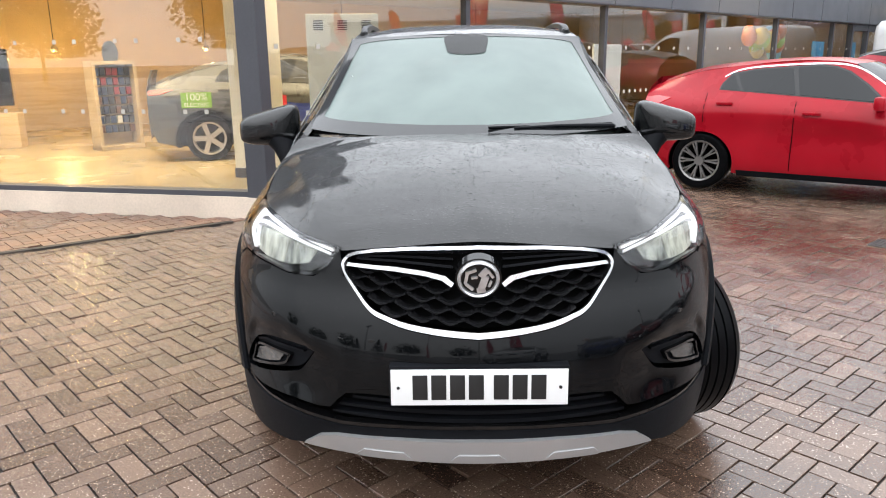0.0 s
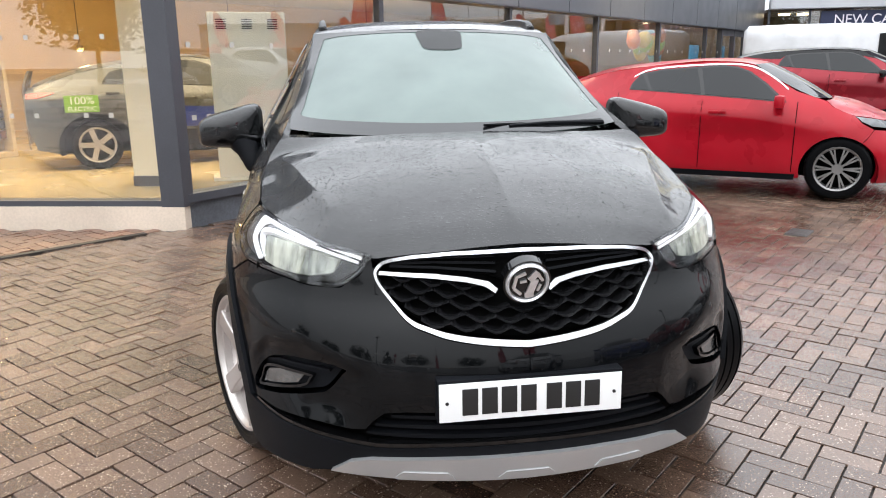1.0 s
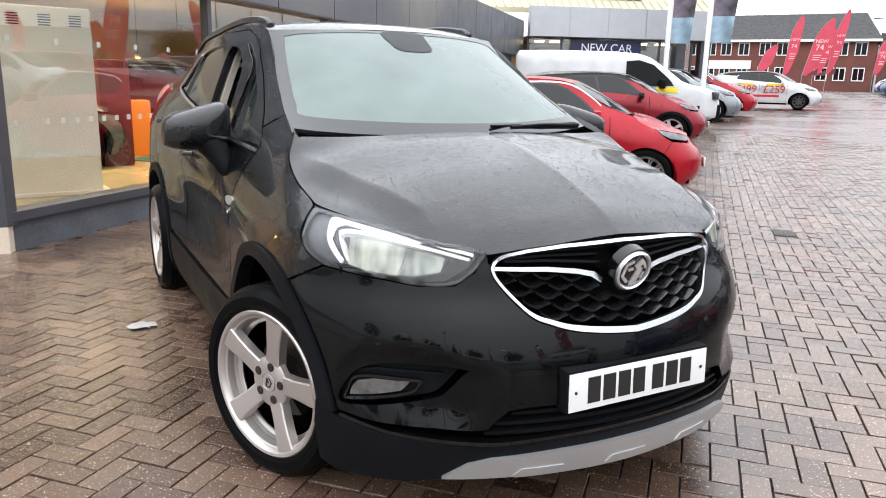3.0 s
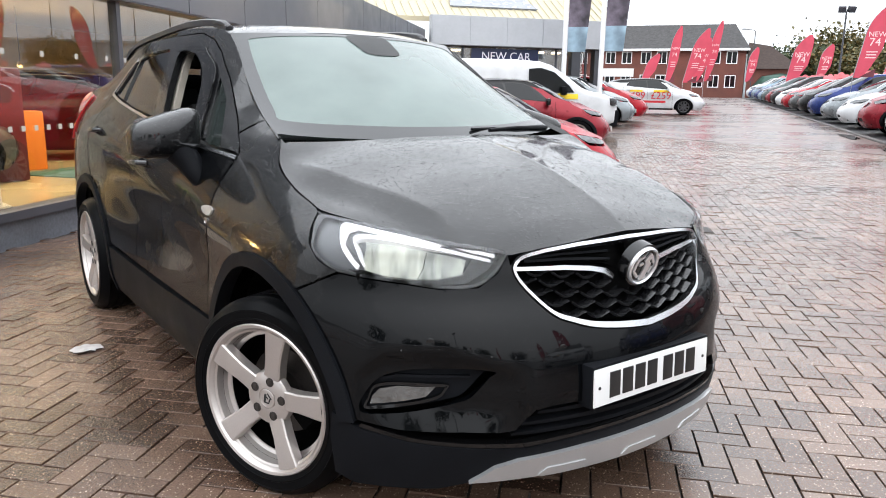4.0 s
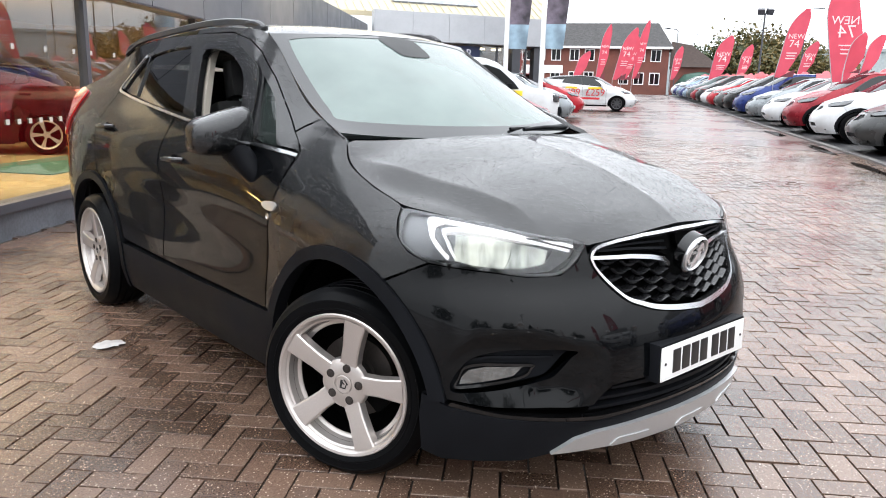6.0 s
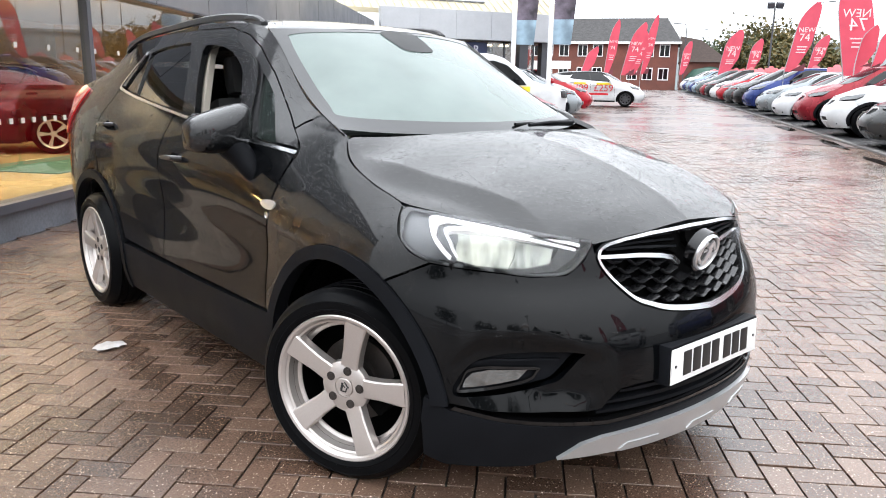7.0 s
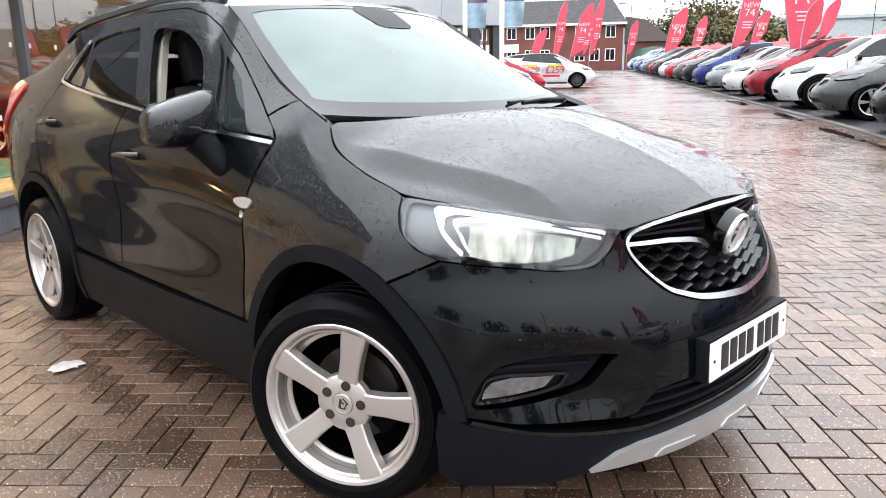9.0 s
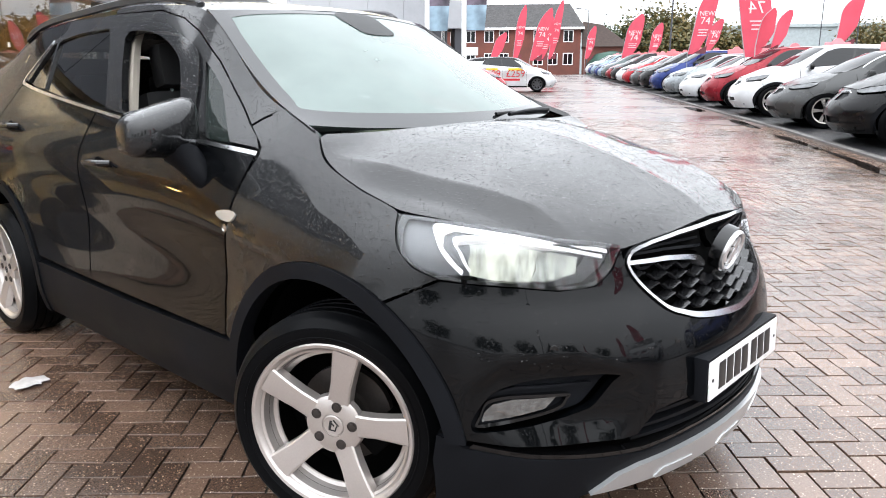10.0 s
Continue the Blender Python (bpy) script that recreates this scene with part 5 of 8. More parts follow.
M_fascia = surface("dark_grey_cladding", (0.085, 0.09, 0.105), 0.35, grain=20, vary=0.06, bump=0.03)
M_frame = surface("anthracite_frame", (0.05, 0.052, 0.062), 0.42, grain=60, vary=0.1, bump=0.05)
M_plinth = surface("dark_plinth_render", (0.10, 0.105, 0.12), 0.6, grain=40, vary=0.3, bump=0.3, blotch=2.0)
M_cream = surface("cream_painted_plinth", (0.62, 0.52, 0.42), 0.6, grain=50, vary=0.12, bump=0.2, blotch=1.5)
M_column = surface("cream_painted_column", (0.78, 0.72, 0.58), 0.6, grain=80, vary=0.04, bump=0.05)
M_floor = surface("pale_showroom_tile", (0.42, 0.34, 0.20), 0.25, grain=10, vary=0.08, bump=0.02, blotch=0.7)
M_beige = surface("beige_wall_paint", (0.52, 0.40, 0.24), 0.7, grain=40, vary=0.06, bump=0.05)
# grey upper wall coloured peach: the lamps' warm glow is in the colour
M_greywall = surface("peach_wall_paint", (0.66, 0.50, 0.29), 0.7, grain=40, vary=0.06, bump=0.05)
M_ceil = surface("ceiling_tile", (0.6, 0.57, 0.53), 0.8, grain=30, vary=0.04, bump=0.05)
M_pane = glass("shop_glass", (0.97, 0.98, 0.97), 0.02, gloss=0.12)
M_dot = plain("frosted_dot", (0.42, 0.40, 0.36), 0.6)
M_lightgrey = surface("light_grey_cladding", (0.42, 0.43, 0.45), 0.4, grain=15, vary=0.04, bump=0.02)
M_warm = plain("warm_lamp", (1, 0.85, 0.6), 0.4, emit=(1.0, 0.80, 0.50), power=6.0)


def run(name, base, along, turn, s0, s1, z0, z1, out, deep, material, label, parent=None, category="wall", bevel=0.004, kind="structure"):
    """A straight length of wall, frame or trim along a front: out is how far its face stands before the glass."""
    bm = bmesh.new()
    n = FN if along is FU else LN
    c = base + along * ((s0 + s1) / 2) + n * (out - deep / 2)
    box(bm, (abs(s1 - s0), deep, z1 - z0), (c.x, c.y, (z0 + z1) / 2), (0, 0, turn), bevel)
    ob = part(name, bm, material, parent, "" if parent else label, smooth=False)
    if parent is None:
        tagged(ob, label, category, kind=kind)
    return ob


run("wall_plinth_dark", F0, FU, TURN_F, 0.02, 19.2, -.02, .225, 0, .2, M_plinth, "dark grey rendered plinth, streaked with damp")
run("wall_plinth_cream", L0, LU, TURN_L, -.02, 9, -.02, .205, .03, .2, M_cream, "cream painted plinth, weathered")
run("trim_sill_dark", F0, FU, TURN_F, .0, 19.2, .225, .30, .05, .2, M_frame, "anthracite metal window sill", category="sill")
run("trim_sill_left", L0, LU, TURN_L, -.02, 9, .205, .255, .02, .16, M_frame, "anthracite metal window sill", category="sill")
MULL = (2.72, 5.5, 8.4, 11.35, 14.4)
EDGES = (.08, *MULL, 15.6)
win = tagged(new("window_1"), "tall showroom glazing in anthracite frames", "window", kind="structure")
for a, b in zip(EDGES, EDGES[1:]):
    run("pane", F0, FU, TURN_F, a, b, .30, 2.13, -.03, .008, M_pane, "", win, bevel=0)
for s in MULL:
    run("mullion", F0, FU, TURN_F, s - .035, s + .035, .30, 2.13, .015, .09, M_frame, "", win)
for a, b in zip(EDGES, EDGES[1:]):
    for z in (.93, 1.55):
        for k in range(int((b - a) / .155)):
            s = a + .1 + k * .155
            if z > 1.2 and k % 3:
                continue
            run("glass_dot", F0, FU, TURN_F, s, s + .045, z, z + .045, -.024, .003, M_dot, "", win, bevel=0)
win2 = tagged(new("window_2"), "wide showroom shop window", "window", kind="structure")
for a, b in ((.18, 4.2), (4.2, 9)):
    run("pane", L0, LU, TURN_L, a, b, .255, 2.9, -.04, .008, M_pane, "", win2, bevel=0)
    for k in range(int((b - a) / .22)):
        if k % 3:
            run("glass_dot", L0, LU, TURN_L, a + .15 + k * .22, a + .19 + k * .22, 1.62, 1.66, -.034, .003, M_dot, "", win2, bevel=0)
            run("glass_dot", L0, LU, TURN_L, a + .15 + k * .22, a + .19 + k * .22, .97, 1.01, -.034, .003, M_dot, "", win2, bevel=0)
bm = bmesh.new()
prof = [L0 + LU * .18 + LN * .03, L0 + LU * -.02 + LN * .03, F0 + FU * .08 + FN * .03, F0 + FU * .08 - FN * .25, L0 + LU * .18 - LN * .25]
lo, hi = [bm.verts.new((p.x, p.y, .2)) for p in prof], [bm.verts.new((p.x, p.y, 4.3)) for p in prof]
for i in range(5):
    bm.faces.new((lo[i], lo[(i + 1) % 5], hi[(i + 1) % 5], hi[i]))
bm.faces.new(hi)
tagged(part("wall_corner_pillar", bm, M_frame, smooth=False), "anthracite metal-clad corner pillar", "pillar", kind="structure")
# fascia in panels, soffit and the flat roof
fas = run("wall_fascia", F0, FU, TURN_F, -.1, 19.2, 2.13, 3.2, .10, .3, M_fascia, "dark grey panelled fascia", category="fascia")
for s in np.arange(.9, 17.6, 1.55):
    run("fascia_panel", F0, FU, TURN_F, s + .006, s + 1.538, 2.145, 3.19, .112, .02, M_fascia, "", fas, bevel=.004)
# out of view: height chosen to shape reflections in the paving and the car
run("wall_unseen_fascia_left", L0, LU, TURN_L, -.02, 9, 2.9, 4.3, .10, .3, M_fascia, "unseen dark grey fascia, its height set for reflections", category="fascia")


def slab(name, pts, z0, z1, material, label, category, kind="structure"):
    bm = bmesh.new()
    lo, hi = [bm.verts.new((x, y, z0)) for x, y in pts], [bm.verts.new((x, y, z1)) for x, y in pts]
    bm.faces.new(lo)
    bm.faces.new(hi)
    for i in range(len(pts)):
        bm.faces.new((lo[i], lo[(i + 1) % len(pts)], hi[(i + 1) % len(pts)], hi[i]))
    return tagged(part(name, bm, material, smooth=False), label, category, kind=kind)


A, B = F0 - FN * .12, F0 + FU * 19.2 - FN * .12
C = L0 + LU * 9 - LN * .12
room = [(A.x, A.y), (B.x, B.y), (B.x - 7, B.y + 8), (C.x + 1, C.y + 7.5), (C.x, C.y)]
slab("floor_showroom", room, -.05, .03, M_floor, "glossy pale showroom floor", "floor")
slab("ceiling", room, 3.0, 3.2, M_ceil, "pale showroom ceiling", "ceiling")
for i, (p, q) in enumerate(zip(room[1:], room[2:] + room[:1])):
    if i == 3:
        continue
    d = Vector((q[0] - p[0], q[1] - p[1], 0))
    for nm, z0, z1, mt in (("low", .03, 1.25, M_beige), ("high", 1.25, 3.0, M_greywall)):
        bm = bmesh.new()
        box(bm, (d.length, .15, z1 - z0), ((p[0] + q[0]) / 2, (p[1] + q[1]) / 2, (z0 + z1) / 2), (0, 0, math.degrees(math.atan2(d.y, d.x))))
        tagged(part(f"wall_back_{nm}_{i}", bm, mt, smooth=False), "painted showroom back wall, warmly lit", "wall", kind="structure")
run("wall_column", L0, LU, TURN_L, .95, 1.46, .03, 3.0, -2.15, .40, M_column, "cream column standing inside the showroom glass", category="column")
run("baseboard", L0, LU, TURN_L, .94, 1.47, .03, .15, -2.14, .42, M_frame, "dark skirting round a column", category="skirting")
# ceiling lamps: small round warm fittings
for x, y in ((-7.5, 8.0), (-6.4, 9.8), (-4.6, 8.2), (-5.0, 10.2), (-2.6, 9.6), (-1.2, 8.2), (-.5, 10.5), (1.5, 10.2), (2.2, 12.2), (4.4, 13.4), (3.2, 10.9), (5.6, 14.6)):
    bm = bmesh.new()
    lathe(bm, [(.13, .0), (.13, -.03), (.11, -.035), (.10, -.02), (0, -.02)], 20, pose(x, y, 3.0))
    lp = tagged(part("ceiling_lamp", bm, M_frame), "round recessed warm ceiling lamp", "lamp", "showroom ceiling lamps")
    bm = bmesh.new()
    lathe(bm, [(.098, -.024), (0, -.024)], 20, pose(x, y, 3.0))
    part("diffuser", bm, M_warm, lp)
for x, y, p in ((-6.0, 9.0, 520), (-3.2, 9.0, 420), (0.2, 9.8, 420), (3.6, 12.6, 380)):
    ld = bpy.data.lights.new("showroom_light", "AREA")
    ld.energy, ld.size, ld.spread, ld.color = p * .66, 4.5, radians(150), (1.0, 0.78, 0.48)
    lo_ = new("showroom_light", ld)
    lo_.matrix_world = look((x, y, 2.92), (x, y + .01, 0))

# added pendants, not part of the place, that cast a warm glow on the back walls
for x, y in ((-8.2, 13.6), (-5.4, 14.6), (-2.6, 16.0), (.6, 18.0)):
    pl = group_of("pendant_lamp", "added small lamp on a cord for the back wall's glow", "lamp", Matrix(), "showroom pendants")
    bm = bmesh.new()
    lathe(bm, [(.05, -.06), (.07, 0), (.05, .06), (0, .06)], 16, pose(x, y, 1.75))
    part("shade", bm, M_cream, pl)
    bm = bmesh.new()
    box(bm, (.012, .012, 1.21), (x, y, 2.405))
    part("cord", bm, M_frame, pl, smooth=False)
    ld = bpy.data.lights.new("added_glow_light", "POINT")
    ld.energy, ld.shadow_soft_size, ld.color = 85, .12, (1.0, 0.64, 0.24)
    lo_ = new("added_glow_light", ld)
    lo_.location = (x, y, 1.60)

# ---- the wing beyond: light grey fascia, dark shopfront, sloped roof ----
W0, W1 = Vector((11.75, 18.0, 0)), Vector((17.1, 15.9, 0))
wd = (W1 - W0).normalized()
wn_ = Vector((wd.y, -wd.x, 0))
WT = math.degrees(math.atan2(wd.y, wd.x))
WL = (W1 - W0).length


def wing(name, s0, s1, z0, z1, out, deep, material, label, category="wall", parent=None, bevel=.004, kind="structure"):
    bm = bmesh.new()
    c = W0 + wd * ((s0 + s1) / 2) + wn_ * (out - deep / 2)
    box(bm, (s1 - s0, deep, z1 - z0), (c.x, c.y, (z0 + z1) / 2), (0, 0, WT), bevel)
    ob = part(name, bm, material, parent, smooth=False)
    if parent is None:
        tagged(ob, label, category, kind=kind)
    return ob


# dark brown that carries the dimness of the shop's inside
M_shop = surface("shop_dimness_colour", (0.16, 0.11, 0.07), 0.7, grain=8, vary=0.4, blotch=1.2)
M_navy = surface("navy_sign_board", (0.012, 0.02, 0.07), 0.4, grain=30, vary=0.1)
M_roof = surface("cream_ribbed_roof", (0.42, 0.37, 0.25), 0.5, grain=20, vary=0.06)
M_skylight = surface("grey_skylight", (0.20, 0.215, 0.24), 0.25, grain=6, vary=0.1)
wf = wing("wall_wing_fascia", 0, WL + .3, 2.72, 3.6, .3, .3, M_lightgrey, "light grey panelled fascia", "fascia")
for k in range(5):
    wing("fascia_panel", .03 + k * 1.2, .03 + (k + 1) * 1.2 - .02, 2.73, 3.59, .315, .02, M_lightgrey, "", parent=wf)
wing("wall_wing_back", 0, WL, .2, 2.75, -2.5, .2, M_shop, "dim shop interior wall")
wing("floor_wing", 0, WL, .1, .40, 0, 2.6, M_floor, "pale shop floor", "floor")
wing("ceiling_wing", 0, WL, 2.66, 2.74, .0, 2.6, M_shop, "shop ceiling, its dimness put into the colour", "ceiling")
ww = wing("window_3", 0, WL, .15, .6, .02, .1, M_frame, "dark shopfront glazing", "window")
for k in range(6):
    wing("mullion", k * 1.05, k * 1.05 + .06, .6, 2.72, .03, .08, M_frame, "", parent=ww)
    if k < 5:
        wing("pane", k * 1.05 + .06, k * 1.05 + 1.05, .6, 2.72, 0, .01, M_pane, "", parent=ww, bevel=0)
sign = wing("shop_sign", 1.35, 3.6, 2.2, 2.66, .06, .05, M_navy, "navy shop sign with pale lettering", "sign", kind="thing")
M_letters = plain("sign_letters", (0.75, 0.72, 0.78), 0.4, emit=(0.8, 0.75, 0.85), power=0.1)
c = W0 + wd * 2.5 + wn_ * .075
text("sign_letters", "NEW CAR", .36, pose(c.x, c.y, 2.42, 90, 0, WT), M_letters, sign)
for k in (.6, 1.1, 4.0, 4.6):
    c = W0 + wd * k - wn_ * .9
    bm = bmesh.new()
    lathe(bm, [(.16, 0), (.16, -.05), (0, -.05)], 16, pose(c.x, c.y, 2.66))
    tagged(part("shop_lamp", bm, M_warm), "warm round lamp under a shop ceiling", "lamp", "shop lamps")
for s in (4.7, 5.5):
    wing("wall_wing_column", s, s + .3, .1, 2.72, .2, .3, M_frame, "dark cladded column", "column")
# sloped cream roof with ribs and a skylight
RF0, RF1 = W0 + wd * -4 - wn_ * .4, W1 + wd * 1.0 - wn_ * .4
rb = [(p.x, p.y, 3.6) for p in (RF0, RF1)] + [((RF1 - wn_ * 7).x, (RF1 - wn_ * 7).y, 7.4), ((RF0 - wn_ * 7).x, (RF0 - wn_ * 7).y, 7.4)]
roof = finish("roof_wing", [*rb, *[(x, y, z - .15) for x, y, z in rb]], [(0, 1, 2, 3), (7, 6, 5, 4), (0, 4, 5, 1), (1, 5, 6, 2), (2, 6, 7, 3), (3, 7, 4, 0)], M_roof, smooth=False)
tagged(roof, "cream ribbed metal roof", "roof", kind="structure")
slope = (Vector(rb[3]) - Vector(rb[0])).normalized()
rl = (Vector(rb[3]) - Vector(rb[0])).length
rw = (Vector(rb[1]) - Vector(rb[0]))
for k in range(0, 40):
    a = Vector(rb[0]) + rw * ((k + .5) / 40)
    bm = bmesh.new()
    tube(bm, [a + Vector((0, 0, .02)), a + slope * rl + Vector((0, 0, .02))], .02, 4)
    part("roof_rib", bm, M_roof, roof, smooth=False)
up = rw.cross(slope).normalized()
up = up if up.z > 0 else -up
q0 = Vector(rb[0]) + rw * .46 + slope * .8 + up * .06
q1, q2, q3 = q0 + rw * .28, q0 + rw * .20 + slope * 3.2, q0 + rw * .06 + slope * 3.2
finish("skylight", [q0, q1, q2, q3, *[q - up * .1 for q in (q0, q1, q2, q3)]], [(0, 1, 2, 3), (0, 4, 5, 1), (1, 5, 6, 2), (2, 6, 7, 3), (3, 7, 4, 0)], M_skylight, roof, smooth=False)

# ---- red herringbone strip and its dark edging, kerb, tarmac ----
M_tarmac = surface("wet_tarmac", (0.035, 0.035, 0.037), 0.35, grain=220, vary=0.35, bump=0.5, blotch=0.7, distance=0.004)
M_kerb = surface("concrete_kerb", (0.10, 0.092, 0.086), 0.55, grain=60, vary=0.25, bump=0.3)
M_puddle = plain("puddle_water", (0.02, 0.015, 0.013), 0.05, spec=0.35)
KU, KN, K0 = Vector((.81, .586, 0)), Vector((.586, -.81, 0)), Vector((12.12, 3.5, 0))


def strip_on(base, u, n, s0, s1, a0, a1, z0, z1, name, material, label, category, kind="structure", bevel=.006):
    bm = bmesh.new()
    c = base + u * ((s0 + s1) / 2) + n * ((a0 + a1) / 2)
    box(bm, (s1 - s0, a1 - a0, z1 - z0), (c.x, c.y, (z0 + z1) / 2), (0, 0, math.degrees(math.atan2(u.y, u.x))), bevel)
    return tagged(part(name, bm, material, smooth=False), label, category, kind=kind)


def ribbon(name, s0, s1, profile, material, label, category):
    """A strip along the kerb line that follows the rise; profile: (across, height) pairs."""
    st = np.arange(s0, s1 + .1, 1.5)
    vs, n = [], len(profile)
    for q in st:
        for a, h in profile:
            c = K0 + KU * float(q) + KN * float(a)
            vs.append((c.x, c.y, h + float(lift(c.x, c.y))))
    fc = [(i * n + j, (i + 1) * n + j, (i + 1) * n + j + 1, i * n + j + 1) for i in range(len(st) - 1) for j in range(n - 1)]
    return tagged(finish(name, vs, [f[::-1] for f in fc], material, sharp=30), label, category, kind="structure")


kerb = ribbon("kerb", -25, 65, [(0, -.05), (0, .03), (.008, .04), (.12, .04), (.128, .03), (.128, -.05)], M_kerb, "low wet concrete kerb", "kerb")
ribbon("road_tarmac", -60, 110, [(.13, .006)] + [(float(a), .006) for a in np.arange(1.5, 46, 1.5)], M_tarmac, "dark wet tarmac of the parking row", "tarmac")
strip_on(Vector((-1.75, 4.93, 0)), Vector((-.803, -.596, 0)), Vector((.596, -.803, 0)), .45, 8, -.03, .04, -.02, .012, "trim_edging", M_joint, "dark damp edging strip", "edging")
rng = random.Random(4)
for s, a, lx, ly in ((-4.7, -.42, 1.0, .10), (-3.2, -.35, .8, .09), (-9.6, -.75, .5, .30), (-10.9, -.55, 1.2, .12), (-8.2, -.5, .9, .07), (-.9, -.35, .9, .10), (2.4, -.3, 1.2, .10), (-6.4, -.28, 1.1, .08), (7, -.3, 1.2, .12)):
    p = K0 + KU * s + KN * a
    pts = []
    ph = rng.random() * 6
    for t in np.linspace(0, 2 * math.pi, 28, endpoint=False):
        r = 1 + .22 * math.sin(2 * t + ph) + .16 * math.sin(3 * t + 2 * ph) + .08 * math.sin(7 * t + ph)
        q = p + KU * (lx * r * math.cos(t)) + KN * (ly * r * math.sin(t))
        pts.append((q.x, q.y, .0085 + float(lift(q.x, q.y))))
    tagged(finish("puddle", pts, [tuple(range(28))], M_puddle, smooth=False), "shallow rain puddle on the paving", "puddle", "puddles by the kerb", "stuff")


# ---- other cars ----
M_glassd = plain("dark_car_glass", (0.008, 0.009, 0.010), 0.05, spec=0.3)
M_lampc = surface("clear_lamp_unit", (0.16, 0.165, 0.17), 0.2, metal=0.6, grain=25, vary=0.4, bump=0.3)
M_greyalloy = surface("grey_alloy", (0.22, 0.215, 0.21), 0.38, metal=0.7, grain=150)
M_darkalloy = surface("dark_alloy", (0.07, 0.07, 0.075), 0.35, metal=0.7, grain=150)
PAINT = {n: car_paint(f"{n}_paint", c, beads=0.0, rough=0.3, metal=m, coat=0.4, spec=0.12) for n, c, m in (
    ("bright_red", (0.29, 0.004, 0.012), 0.1), ("dark_red", (0.20, 0.012, 0.02), 0.3), ("white", (0.55, 0.56, 0.57), 0), ("silver", (0.22, 0.24, 0.25), 0.5),
    ("grey", (0.055, 0.056, 0.056), 0.4), ("blue", (0.015, 0.03, 0.13), 0.3), ("black", (0.004, 0.004, 0.0045), 0.1), ("pale_blue", (0.20, 0.27, 0.33), 0.4), ("green_grey", (0.07, 0.09, 0.09), 0.3), ("maroon", (0.014, 0.0015, 0.003), 0.2), ("pewter", (0.11, 0.112, 0.112), 0.5))}


def warped(fn, k):
    def f(a, b):
        x, y, z = fn(a, b)
        if len(k) > 3:
            z = z - k[3] * np.clip((y - 2.1) / 2.0, 0, 1) ** 1.4 * np.clip((z - 1.0) / .45, 0, 1)
        front = np.clip((1.0 - y) / .8, 0, 1)
        y = y + front * (.16 * np.clip((z - .52) / .40, 0, 1.2) ** 2 + .12 * np.clip((.42 - z) / .25, 0, 1) ** 1.5)
        return x * k[0], y * k[1], z * k[2]
    return f


def rim_spokes(n, twin, R):
    bm = bmesh.new()
    for i in range(n):
        a = 2 * math.pi * i / n
        for off in ((-.13, .13) if twin else (0,)):
            for r0, r1, w0, w1 in ((.05, R * .71, (.008 if n > 7 else .016) if twin else .035, .016 if twin else .03),):
                c = (r0 + r1) / 2
                box(bm, (.03, r1 - r0, w0 * 2), (-.085, c * math.cos(a + off * .55), c * math.sin(a + off * .55)), (math.degrees(a + off), 0, 0))
    return bm


def simple_wheel_parts(R, rim_mat, n, twin, dark):
    """Meshes of a parked car's wheel, made once for each style."""
    ax = pose(0, 0, 0, 0, -90, 0)
    bm = bmesh.new()
    lathe(bm, [(R * .70, .10), (R * .80, .108), (R * .93, .10), (R, .075), (R, -.09), (R * .7, -.1)], 36, ax)
    tyre = part("tyre", bm, M_rubber)
    bm = bmesh.new()
    lathe(bm, [(R * .73, .10), (R * .715, .107), (R * .66, .098), (R * .63, .04), (R * .63, -.05)], 36, ax)
    lathe(bm, [(.055, .075), (.05, .10), (0, .10)], 20, ax)
    rim = part("rim", bm, rim_mat)
    sp = part("spokes", rim_spokes(n, twin, R), rim_mat, smooth=False)
    bm = bmesh.new()
    lathe(bm, [(R * .64, .02), (0, .02)], 28, ax)
    bk = part("wheel_back", bm, M_cavity_shade)
    out = [o.data for o in (tyre, rim, sp, bk)]
    for o in (tyre, rim, sp, bk):
        bpy.data.objects.remove(o)
    return out


G_FRONT = [(1.50, 1.112), (2.36, 1.178), (2.40, 1.34), (2.44, 1.502), (2.2, 1.51), (2.03, 1.49), (1.88, 1.43), (1.70, 1.30)]
G_REAR = [(2.40, 1.182), (2.99, 1.238), (3.05, 1.34), (3.10, 1.46), (2.9, 1.49), (2.49, 1.50), (2.44, 1.34)]


G_BAND = [(1.45, 1.098), (2.36, 1.168), (3.0, 1.228), (3.28, 1.258), (3.26, 1.34), (3.17, 1.468), (2.9, 1.506), (2.44, 1.520), (2.2, 1.527), (2.03, 1.507), (1.88, 1.449), (1.68, 1.307)]


